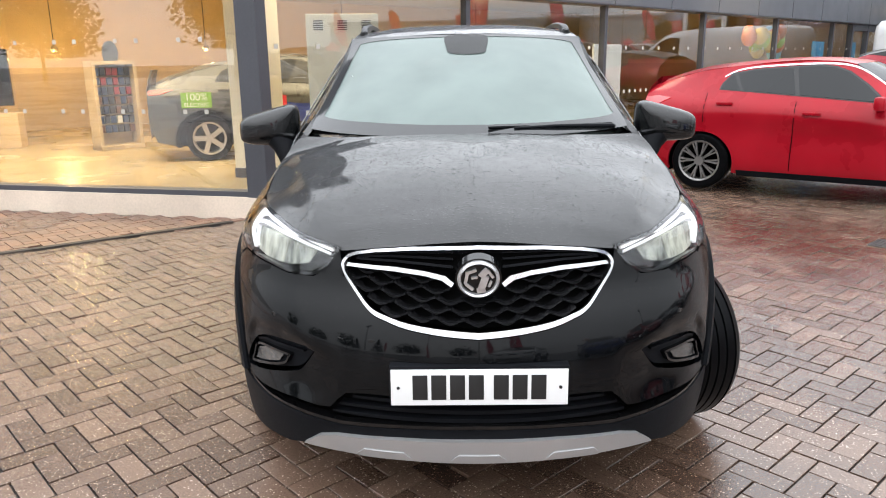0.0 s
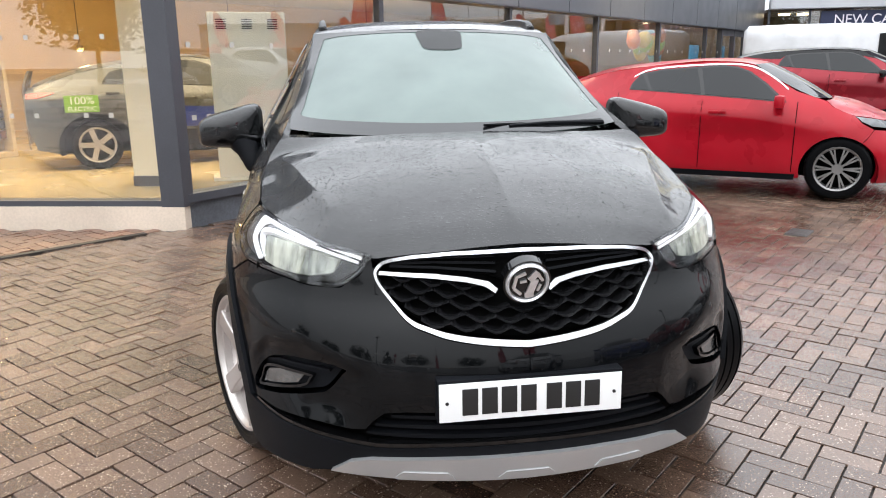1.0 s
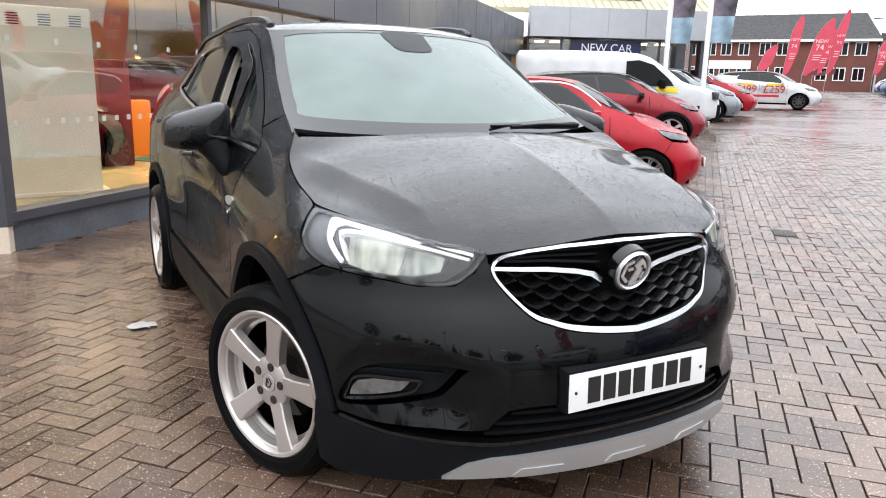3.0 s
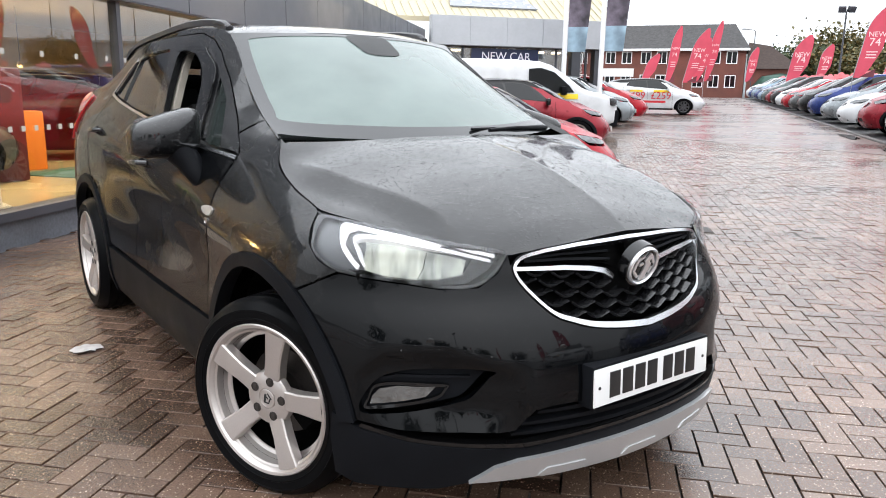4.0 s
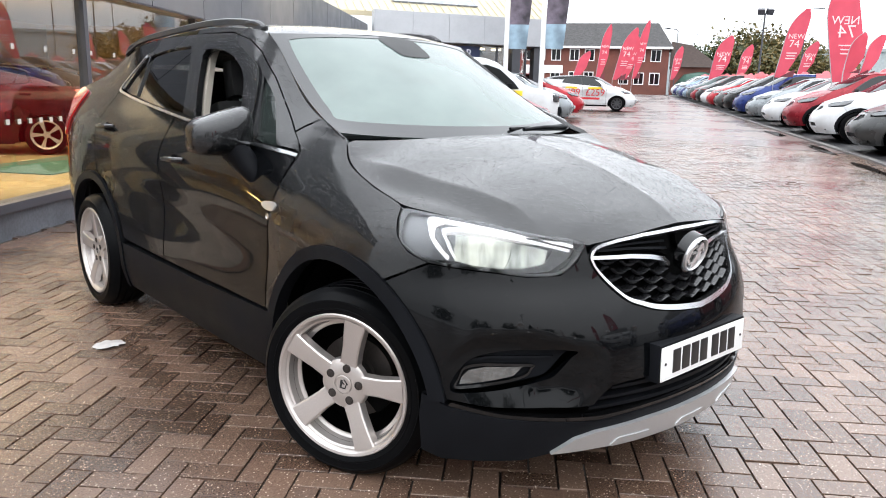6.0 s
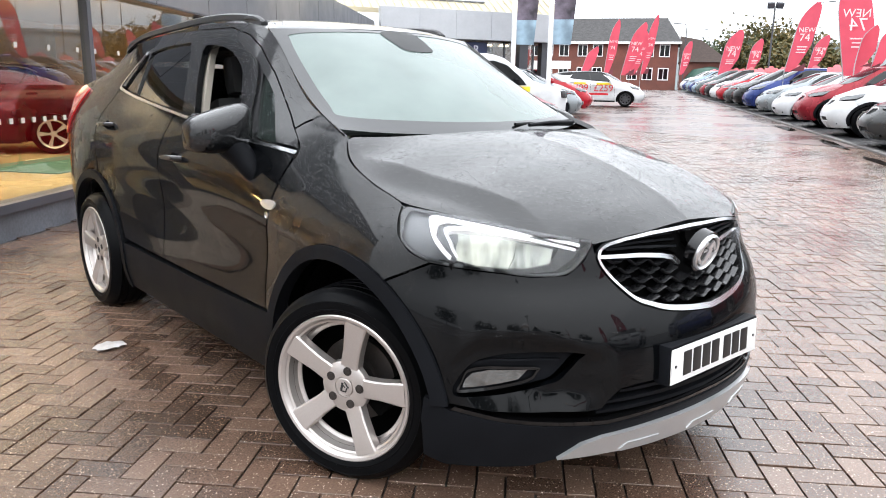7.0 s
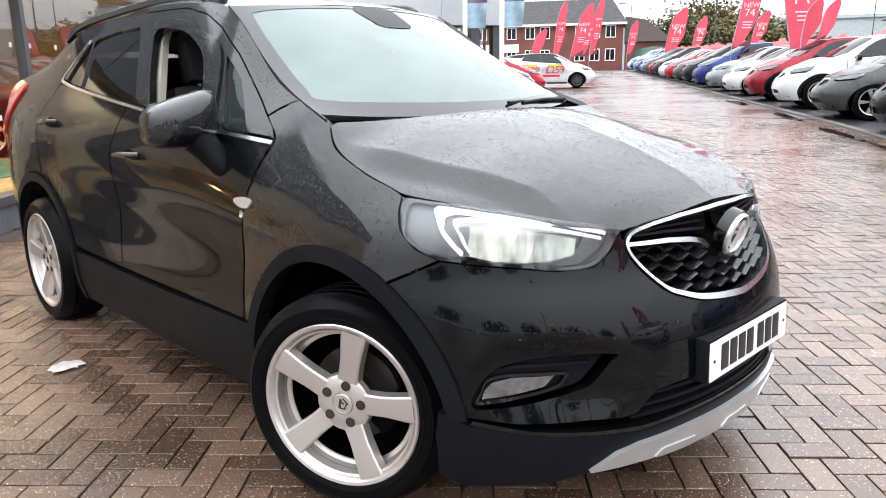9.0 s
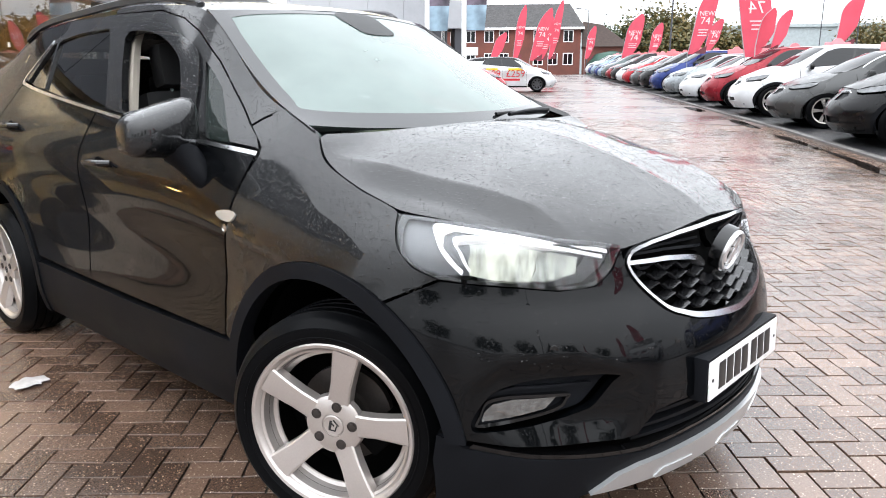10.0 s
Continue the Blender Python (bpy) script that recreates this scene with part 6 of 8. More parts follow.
def parked_car(name, paint, k, at, label, group="", wheel_style=(10, False), rim_mat=None, R=.325, roof=None, clad=False, clad_high=False, lit=False, category="car", step=.075, trim=True, plate=True):
    """A parked car of the given stretch k of width, length and height; its nose points to local -y."""
    car = group_of(name, label, category, Matrix(), group)
    W = lambda fn: warped(fn, k)
    ctr = (0, 2.1 * k[1], .6 * k[2])
    F = lambda *p: [fs(x, z) for x, z in p]
    skin = ([], [])
    kw = dict(step=step, skirt=.03, centre=ctr, collect=skin)
    hub = .325
    # nose
    nose_o = F((0, .888), (.34, .876), (.405, .866), (.46, .82), (.51, .783), (.60, .779), (.75, .797)) + [ss(.482, .803)] + [ss(y, z) for y, z in arc(HUB_F, hub, .40, 124, 172, 8)] + F((.79, .20), (0, .18))
    panel("", nose_o, W(nose_sheet), None, holes=[F((.08, .80), (.30, .81), (.36, .76), (.28, .70), (.08, .68)), F((.02, .44), (.40, .43), (.44, .34), (.02, .33))], mirror=True, **kw)
    e = curve_through([(0, .10), (.2, .112), (.385, .166), (.479, .226), (.628, .384), (.75, .64), (.76, .83), (.742, .97), (.703, 1.045)], 3).tolist()
    rr = [(.5, .99), (.3, .95), (0, .93)]
    panel("", e + rr + [(-a, b) for a, b in rr[-2::-1]] + [(-a, b) for a, b in e[:0:-1]], W(hood_sheet), None, **kw)
    flank = [(.486, .806), (.60, .875), (.656, .953), (.83, 1.004), (.97, 1.056), (1.052, 1.118), (1.36, 1.222), (1.6, 1.375), (1.85, 1.526), (2.2, 1.571), (3.1, 1.553), (3.6, 1.508), (4.0, 1.418), (4.15, 1.365), (4.20, 1.10), (4.20, .60), (4.12, .30)] + arc(HUB_R, hub, .40, -14, 194, 22) + [(2.9, .22), (1.35, .22)] + arc(HUB_F, hub, .40, -14, 124, 18)
    panel("", flank, W(flank_sheet), None, mirror=True, **kw)
    ro = [(float(key(y, RAIL_X)), y) for y in np.linspace(1.86, 4.1, 14)]
    fr = [(x, 1.704 + .14 * (x / .565) ** 2) for x in np.linspace(-.555, .555, 9)]
    top = ([], []) if roof else skin
    panel("", fr + ro + [(-a, b) for a, b in ro[::-1]], W(roof_sheet), None, **{**kw, "collect": top, "step": .12})
    rows = []
    n0 = len(skin[0])
    for z in np.linspace(.3, 1.38, 9):
        y = 4.195 - max(0, z - 1.15) * .35
        w = float(width_at(y, z))
        for u in np.linspace(-1, 1, 7):
            skin[0].append(np.array((u * w * k[0], (y + .06 * (1 - u * u)) * k[1], z * k[2])))
    for i in range(8):
        for j in range(6):
            q = n0 + i * 7 + j
            skin[1].append((q, q + 1, q + 8, q + 7))
    finish("body", skin[0], skin[1], paint, car)
    if roof:
        finish("roof", top[0], top[1], roof, car)
        for sg in (1, -1):
            rail = [(1.62, 1.385), (1.85, 1.524), (2.2, 1.570), (3.1, 1.552), (3.6, 1.507), (3.9, 1.44), (3.55, 1.40), (3.25, 1.40), (3.17, 1.468), (2.9, 1.506), (2.44, 1.520), (2.2, 1.527), (2.03, 1.507), (1.88, 1.449)]
            panel("roof_side", rail, W(flank_sheet), roof, car, step=.12, skirt=.003, raise_by=.003, centre=ctr, mirror=sg < 0, both=False)
    panel("windscreen", [(-1, 0), (1, 0), (1, 1), (-1, 1)], W(screen_sheet), M_glassd, car, step=.25, skirt=0, centre=ctr)
    for sg in (1, -1):
        panel("window_surround", G_BAND, W(flank_sheet), M_gloss, car, step=.1, skirt=.004, raise_by=.003, centre=ctr, mirror=sg < 0, both=False)
        for nm, o in (("front_window", G_FRONT), ("rear_window", G_REAR), ("quarter_window", CWIN)):
            panel(nm, shrink(o, .004), W(flank_sheet), M_glassd, car, step=.12, skirt=0, raise_by=.006, centre=ctr, mirror=sg < 0, both=False)
    for sg in (1, -1):
        if trim:
            up = curve_through([(1.45, 1.25), (1.6, 1.372), (1.85, 1.512), (2.2, 1.548), (3.0, 1.528), (3.25, 1.44)], 4)
            panel("window_trim", up.tolist() + (up - np.array([0, .02])).tolist()[::-1], W(flank_sheet), M_chrome, car, step=.06, skirt=.004, raise_by=.004, mirror=sg < 0, both=False, centre=ctr)
        lens = [fs(.43, .848), fs(.553, .878), fs(.704, .918), ss(.66, .945), ss(.60, .892), ss(.50, .842)] + F((.72, .826), (.60, .808), (.50, .812), (.445, .826))
        panel("headlamp", lens, W(nose_sheet), M_lit if lit else M_lampc, car, step=.06, skirt=.01, raise_by=.004, mirror=sg < 0, both=False, centre=ctr)
        panel("lower_lip", [(1.29, .27), (2.97, .27), (2.96, .20), (1.3, .20)], W(flank_sheet), M_clad, car, step=.15, skirt=.004, raise_by=.004, mirror=sg < 0, both=False, centre=ctr)
        tl = [(3.85, 1.15), (4.05, 1.19), (4.185, 1.17), (4.18, 1.02), (4.05, 1.03)]
        panel("tail_lamp", tl, W(flank_sheet), M_redlens, car, step=.06, skirt=.01, raise_by=.008, mirror=sg < 0, both=False, centre=ctr)
        bm = bmesh.new()
        box(bm, (.20, .10, .13), (sg * (.95 * k[0]), 1.52 * k[1], 1.11 * k[2]), (0, 0, 0), .04)
        box(bm, (.12, .05, .05), (sg * (.85 * k[0]), 1.53 * k[1], 1.06 * k[2]), (0, 0, 0), .015)
        part("door_mirror", bm, paint if not clad else M_gloss, car)
        for y, z in ((2.19, .975), (3.165, 1.072)):
            bm = bmesh.new()
            x = float(width_at(y, z)) * k[0]
            box(bm, (.03, .17, .03), (sg * (x + .012), y * k[1], z * k[2]), (0, 0, 0), .01)
            part("door_handle", bm, paint, car)
        # door gaps as raised near-black strips, their shade painted on
        for y in (1.33, 2.37, 3.40):
            pts = [(y, .30), (y + .009, .30), (y + .009, 1.10), (y, 1.10)] if y < 3 else [(y, .84), (y + .009, .84), (y + .009, 1.22), (y, 1.22)]
            panel("door_gap", pts, W(flank_sheet), M_cavity_shade, car, step=.1, skirt=0, raise_by=.0025, mirror=sg < 0, both=False, centre=ctr)
        if clad or clad_high:
            hi = .52 if clad_high else .45
            panel("sill", [(1.27, hi), (2.98, hi), (2.96, .19), (1.3, .19)], W(flank_sheet), M_clad, car, step=.12, skirt=.02, raise_by=.008, mirror=sg < 0, both=False, centre=ctr)
            for cy in (HUB_F, HUB_R):
                ring = arc(cy, hub, .46, -14, 190, 24) + arc(cy, hub, .395, 190, -14, 24)
                panel("wheel_arch_trim", ring, W(flank_sheet), M_clad, car, step=.06, skirt=.03, raise_by=.012, mirror=sg < 0, both=False, centre=ctr)
    panel("grille", F((.0, .815), (.30, .825), (.375, .765), (.28, .69), (.0, .665)), W(moved(nose_sheet, .03)), M_clad, car, step=.1, skirt=0, mirror=True, centre=ctr)
    panel("grille_strip", F((.0, .822), (.30, .832), (.385, .80), (.375, .792), (.295, .823), (.0, .813)), W(nose_sheet), M_chrome, car, step=.06, skirt=.004, raise_by=.006, mirror=True, centre=ctr)
    panel("lower_grille", F((0, .45), (.42, .44), (.46, .33), (0, .32)), W(moved(nose_sheet, .03)), M_clad, car, step=.1, skirt=0, mirror=True, centre=ctr)
    if plate:
        bm = bmesh.new()
        box(bm, (.52, .015, .111), (0, -.012, .50 * k[2]), (0, 0, 0), .003)
        part("number_plate", bm, M_white, car)
    for sg in (1, -1):
        for cy in (HUB_F, HUB_R):
            bm = bmesh.new()
            a = [bm.verts.new((sg * .855 * k[0], (cy + .41 * math.cos(t)) * k[1], (hub + .41 * math.sin(t)) * k[2])) for t in np.linspace(-.3, math.pi + .3, 16)]
            b = [bm.verts.new((sg * .5 * k[0], v.co.y, v.co.z)) for v in a]
            for i in range(15):
                bm.faces.new((a[i], a[i + 1], b[i + 1], b[i]))
            bm.faces.new(b)
            part("wheel_well", bm, M_cavity_shade, car)
    bm = bmesh.new()
    box(bm, (1.3 * k[0], 3.7 * k[1], .3), (0, 2.1 * k[1], .42 * k[2]))
    part("underbody", bm, M_cavity_shade, car)
    datas = simple_wheel_parts(R, rim_mat or M_alloy, *wheel_style, False)
    for sg in (1, -1):
        for cy in (HUB_F, HUB_R):
            w = new("wheel")
            w.parent = car
            w.matrix_local = pose(sg * .775 * k[0], cy * k[1], R, 0, 0, 0 if sg < 0 else 180)
            for d in datas:
                o = new(d.name.split(".")[0], d)
                o.parent = w
    car.matrix_world = at
    return car


def facing(x, y, hx, hy, z=0.0):
    """The pose of a car whose nose is at (x, y) and looks along (hx, hy)."""
    return pose(x, y, z + float(lift(x, y)), 0, 0, math.degrees(math.atan2(hx, -hy)))


def repaint(car, paint):
    for o in car.children_recursive:
        for s in o.material_slots:
            if s.material and "_paint" in s.material.name:
                s.link = "OBJECT"
                s.material = paint
    return car


BAY = "cars in the far parking row"
# neighbours on the paved side
astra_h = (.813, -.581)
parked_car("parked_hatchback", PAINT["bright_red"], (.95, .875, .86, .10), facing(5.54, 4.99, *astra_h), "bright red five-door hatchback parked on wet paving", "cars beside the showroom", (10, True), M_greyalloy, .305, step=.05)
parked_car("parked_crossover", PAINT["dark_red"], (.93, .90, .86), facing(10.05, 9.10, .80, -.60), "dark red crossover with a black roof", "cars beside the showroom", (5, True), M_alloy, .31, PAINT["black"], True, trim=False)
# far white hatchback with price writing
white_car = parked_car("parked_price_hatchback", PAINT["white"], (.98, .965, .90), facing(25.53, 17.62, .60, -.80), "white hatchback with red price writing on its doors", "cars beside the showroom", (8, False), M_darkalloy, .32, PAINT["black"], trim=False)
M_price = plain("red_price_print", (0.55, 0.02, 0.03), 0.5)
M_yellow = plain("yellow_print", (0.85, 0.62, 0.03), 0.5)
for words, y, z, sz in (("£499", 2.78, .76, .40), ("£259", 1.75, .76, .40)):
    text("price", words, sz, pose(-.885 * .98 - .008, y, z - .02, 90, 0, -90), M_price, None).parent = white_car
for y, z, ln in ((2.75, .93, .5), (1.75, .93, .6), (2.2, .5, 1.3)):
    bm = bmesh.new()
    box(bm, (.006, ln, .09), (-.885 * .98 + .006, y, z))
    part("price_band", bm, M_yellow if z > .6 else M_price, white_car, smooth=False)
silver_car = parked_car("parked_saloon", PAINT["silver"], (1.0, 1.0, .93), facing(16.67, 13.92, .72, -.69), "silver hatchback parked beside a van", "cars beside the showroom", (8, True), M_alloy, .325)
c = copy_thing(silver_car, facing(19.2, 15.49, .72, -.69))
c["label"] = "red hatchback parked beyond a silver one"
repaint(c, PAINT["bright_red"])

# row beyond the kerb
HX, HY = -.50, .866
suv = parked_car("parked_row_suv", PAINT["white"], (1.01, 1.04, 1.02), Matrix(), "white SUV with dark wheel arches in the row", BAY, (5, True), M_alloy, .365, clad=True, trim=False, plate=False)
hatch = parked_car("parked_row_hatchback", PAINT["grey"], (1.0, 1.05, .93), Matrix(), "grey hatchback in the row on wet tarmac", BAY, (5, True), M_alloy, .345, plate=False)


def in_row(u, inset_m=.05):
    p = K0 + KU * u + KN * inset_m
    return facing(p.x, p.y, HX, HY)


ROW = [(2.1, "hatch", "grey"), (5.1, "suv", "white"), (8.1, "suv", "dark_red"), (11.1, "hatch", "white"), (14.1, "hatch", "silver"), (17.1, "suv", "blue"), (20.1, "suv", "black"), (22.9, "hatch", "grey"), (25.7, "hatch", "bright_red"),
       (28.5, "hatch", "white"), (31.2, "suv", "black"), (33.9, "hatch", "dark_red"), (36.6, "suv", "green_grey"), (39.3, "hatch", "pale_blue"), (42, "hatch", "blue"), (44.7, "suv", "pale_blue"), (47.4, "hatch", "blue"), (50, "suv", "white"),
       (-1.0, "suv", "black"), (-4.2, "hatch", "silver"), (-7.4, "suv", "dark_red"), (-10.6, "hatch", "blue"), (-13.9, "suv", "white")]
used = set()
for u, kind, col in ROW:
    src = suv if kind == "suv" else hatch
    if kind not in used:
        used.add(kind)
        src.matrix_world = in_row(u)
        o = src
    else:
        o = copy_thing(src, in_row(u))
    repaint(o, PAINT[col])
    o["label"] = f"{col.replace('_', ' ')} {'SUV' if kind == 'suv' else 'hatchback'} parked in a row on wet tarmac"
# a second rank behind the first shows over the roofs
for u, kind, col in ((2, "suv", "white"), (5.5, "hatch", "silver"), (9, "suv", "grey"), (13, "hatch", "white"), (18, "suv", "black"), (24, "hatch", "bright_red"), (30, "suv", "silver"), (-2, "hatch", "black"), (-6, "suv", "white"), (36, "suv", "grey")):
    p = K0 + KU * u + KN * 7.5
    o = copy_thing(suv if kind == "suv" else hatch, facing(p.x, p.y, HX, HY))
    repaint(o, PAINT[col])
    o["label"] = f"{col.replace('_', ' ')} {'SUV' if kind == 'suv' else 'hatchback'} in the rear rank of the car park"


# ---- van ----
def build_van(at):
    van = group_of("panel_van", "white panel van with a black bumper and yellow sticker", "van", Matrix(), "cars beside the showroom")
    bm = bmesh.new()
    rings = []
    for y, w, z0, z1, r in ((.0, .62, .50, .62, .06), (.03, .76, .34, .80, .10), (.12, .86, .28, .98, .14), (.35, .92, .26, 1.08, .16), (.75, .95, .26, 1.16, .16), (.95, .95, .26, 1.24, .16), (1.30, .945, .26, 1.52, .20), (1.70, .93, .26, 1.80, .24), (2.0, .93, .26, 1.89, .22), (2.6, .94, .26, 1.93, .20), (4.0, .94, .26, 1.94, .20), (4.85, .93, .26, 1.92, .20), (4.93, .86, .32, 1.82, .2)):
        ring = []
        for t in np.linspace(0, 2 * math.pi, 40, endpoint=False):
            c, s = math.cos(t), math.sin(t)
            e = .28
            x = math.copysign(abs(c) ** e, c) * w
            z = (z0 + z1) / 2 + math.copysign(abs(s) ** e, s) * (z1 - z0) / 2
            lean = 1 - .10 * max(0, (z - 1.05)) / .9
            ring.append(bm.verts.new((x * lean, y, z)))
        rings.append(ring)
    for a, b in zip(rings, rings[1:]):
        for i in range(40):
            j = (i + 1) % 40
            bm.faces.new((a[i], a[j], b[j], b[i]))
    bm.faces.new(rings[0])
    bm.faces.new(rings[-1])
    part("body", bm, PAINT["white"], van, sharp=50)
    for sg in (1, -1):
        bm = bmesh.new()
        o = [(1.16, 1.10), (2.30, 1.06), (2.30, 1.68), (2.0, 1.71), (1.66, 1.60), (1.30, 1.28)]
        x = lambda z: sg * (.950 * (1 - .10 * max(0, z - 1.05) / .9) + .004)
        bm.faces.new([bm.verts.new((x(z), y, z)) for y, z in o])
        bmesh.ops.solidify(bm, geom=bm.faces[:], thickness=.012)
        part("cab_window", bm, M_glassd, van, smooth=False)
        bm = bmesh.new()
        box(bm, (.22, .14, .22), (sg * 1.05, 1.45, 1.14), (0, 0, 0), .05)
        part("door_mirror", bm, M_clad, van)
        bm = bmesh.new()
        box(bm, (.18, .30, .20), (sg * .80, .22, .88), (0, 0, sg * 35), .06)
        part("headlamp", bm, M_lampc, van)
        for y in (.95, 3.95):
            bm = bmesh.new()
            lathe(bm, [(.33, -.12), (.335, .09), (.30, .11), (.22, .105), (.21, .06), (.0, .06)], 32, pose(sg * .84, y, .335, 0, 90 * sg, 0))
            w = part("wheel", bm, M_rubber, van)
            bm = bmesh.new()
            lathe(bm, [(.21, .10), (.20, .115), (.10, .10), (.05, .11), (0, .11)], 28, pose(sg * .84, y, .335, 0, 90 * sg, 0))
            part("rim", bm, M_alloy, w)
            bm = bmesh.new()
            box(bm, (.02, .86, .42), (sg * .938, y, .42), (0, 0, 0), .008)
            part("wheel_arch_trim", bm, M_clad, van)
    bm = bmesh.new()
    box(bm, (1.66, .20, .42), (0, .10, .46), (0, 0, 0), .06)
    part("bumper", bm, M_clad, van)
    bm = bmesh.new()
    box(bm, (.008, .50, .13), (-.956, 1.32, 1.00), (0, 0, 0), .002)
    part("sticker", bm, M_yellow, van)
    van.matrix_world = at
    return van


build_van(facing(13.28, 11.93, .83, -.55) @ Matrix.Diagonal((1, 1, .955, 1)))

# ---- flags ----


def cloth(name, colour):
    m, nt, p = shader(name)
    v = coords(nt)
    nz = node(nt, "ShaderNodeTexNoise", Scale=2.0, Detail=4.0)
    nt.links.new(v, nz.inputs["Vector"])
    nt.links.new(ramp(nt, nz.outputs["Fac"], [(0.3, tuple(c * 0.8 for c in colour)), (0.7, tuple(min(1, c * 1.15) for c in colour))]), p.inputs["Base Color"])
    p.inputs["Roughness"].default_value = 0.75
    tr = nt.nodes.new("ShaderNodeBsdfTranslucent")
    tr.inputs[0].default_value = (*[min(1, c * 1.1) for c in colour], 1)
    mx = nt.nodes.new("ShaderNodeMixShader")
    mx.inputs[0].default_value = 0.5
    out = nt.nodes["Material Output"]
    nt.links.new(p.outputs[0], mx.inputs[1])
    nt.links.new(tr.outputs[0], mx.inputs[2])
    nt.links.new(mx.outputs[0], out.inputs["Surface"])
    return m


M_flag = cloth("red_flag_cloth", (0.60, 0.085, 0.125))
M_flagprint = plain("pale_flag_print", (0.85, 0.62, 0.62), 0.7)
M_flagdark = cloth("dark_flag_print", (0.16, 0.05, 0.06))
M_pole = plain("grey_pole", (0.35, 0.36, 0.37), 0.4, 0.4)


def feather_flag(x, y, z0, h, w, face, lean=.12, words=True, backward=False, label="red feather flag with pale lettering", big=False):
    """A feather flag: curved pole, sail-shaped cloth with a slight wave. face: the way its print looks, in degrees."""
    fl = group_of("feather_flag", label, "flag", Matrix(), "red feather flags")
    n = 18
    verts, faces = [], []
    wave = random.Random(int(x * 100) + 7)
    ph = wave.random() * 6
    for i in range(n + 1):
        t = i / n
        s0 = max(0, (t - .55) / .45)
        base = lean * h * t + w * .62 * s0 ** 2.6
        wid = lean * h * t + w * (.34 + .60 * min(1, t / .4) ** .7 - .18 * s0 ** 7) - base
        for j in range(5):
            s = j / 4
            verts.append((base + wid * s, .05 * math.sin(4 * t + 2.6 * s + ph), h * t))
    for i in range(n):
        for j in range(4):
            a = i * 5 + j
            faces.append((a, a + 1, a + 6, a + 5))
    finish("cloth", verts, faces, M_flag, fl)
    bm = bmesh.new()
    tube(bm, [(0, 0, -max(.3, z0))] + [(lean * h * t + w * .62 * max(0, (t - .55) / .45) ** 2.6 - .01, .05 * math.sin(4 * t + ph), h * t) for t in np.linspace(0, 1, 14)], [.018] + [.016 - .008 * i / 13 for i in range(14)], 6)
    part("pole", bm, M_pole, fl)
    if words:
        k = -1 if backward else 1
        cx = lambda t: lean * h * t + w * .48
        for wds, t, sz in (("NEW", .60, w * .34), ("74", .49, w * .52)):
            text("flag_letters", wds, sz, pose(cx(t), -.075, h * t, 90, 0, 0) @ Matrix.Diagonal((k, 1, 1, 1)), M_flagprint, fl, .002)
        for t, ww in ((.36, .5), (.32, .42), (.28, .46)):
            bm = bmesh.new()
            box(bm, (w * ww, .006, .035), (cx(t), -.07, h * t))
            part("flag_line", bm, M_flagprint, fl, smooth=False)
    bm = bmesh.new()
    bm.faces.new([bm.verts.new(p) for p in ((w * .25, -.066, .02), (w * .9, -.066, .02), (w * .95, -.066, h * .13))])
    part("flag_corner", bm, M_flagdark, fl, smooth=False)
    fl.matrix_world = pose(x, y, z0 + float(lift(x, y)), 0, 0, face)
    return fl


for x, y, z0, h, w, lean, back_ in (
        (20.8, 7.8, 1.37, 2.84, 0.95, -0.2, True),
        (25.9, 11.9, 1.5, 2.47, 0.72, 0.17, False),
        (44.9, 25.2, 1.23, 3.03, 1.1, 0.16, False),
        (43.1, 22.3, 1.5, 2.05, 0.7, 0.13, False),
        (54.6, 23.6, 1.73, 2.5, 0.95, 0.22, False),
        (20.2, 7.3, 1.6, 1.12, 0.42, 0.12, False),
        (21.3, 7.3, 1.56, 1.15, 0.42, 0.2, False),
        (18.9, 4.9, 1.65, 1.19, 0.5, 0.15, False),
        (17.3, 3.1, 1.63, 1.19, 0.5, 0.15, False),
        (37.6, 29.0, 1.29, 3.42, 0.6, 0.1, False),
        (37.5, 27.6, 1.28, 3.19, 0.85, 0.22, False),
        (40.6, 28.3, 1.36, 3.75, 0.55, 0.13, False),
        (36.7, 30.2, 1.3, 1.76, 0.7, 0.3, False),
        (45.4, 28.4, 1.34, 2.29, 0.6, 0.1, False),
        (39.4, 28.3, 1.27, 2.77, 0.7, 0.15, False),
):
    feather_flag(x, y, z0, h, w, -52, lean, h > 1.9, back_)
for s, a, h in ((-14, 2.2, 3.2), (-20, 2.4, 3.4), (-26, 2.2, 3.0), (-17.5, 6, 3.2)):
    p = K0 + KU * s + KN * a
    feather_flag(p.x, p.y, .4, h, .9, -110, .12, True)

# pink bonnet signs along the row
M_pink = plain("pink_topper", (0.75, 0.22, 0.24), 0.6)
for u in np.arange(2.2, 50, 2.95):
    p = K0 + KU * (u + .3) + KN * 2.6
    bm = bmesh.new()
    box(bm, (.62, .05, .20), (0, 0, .10), (0, 0, 0), .03)
    lathe(bm, [(.14, -.03), (.14, .03), (0, .03)], 16, pose(.0, 0, .16, 90, 0, 0))
    tp = part("roof_topper", bm, M_pink)
    tp.matrix_world = pose(p.x, p.y, (1.50 if int(u) % 2 else 1.44) + float(lift(p.x, p.y)), 0, 0, -50)
    tagged(tp, "pink price topper on a parked car's roof", "sign", "roof toppers")

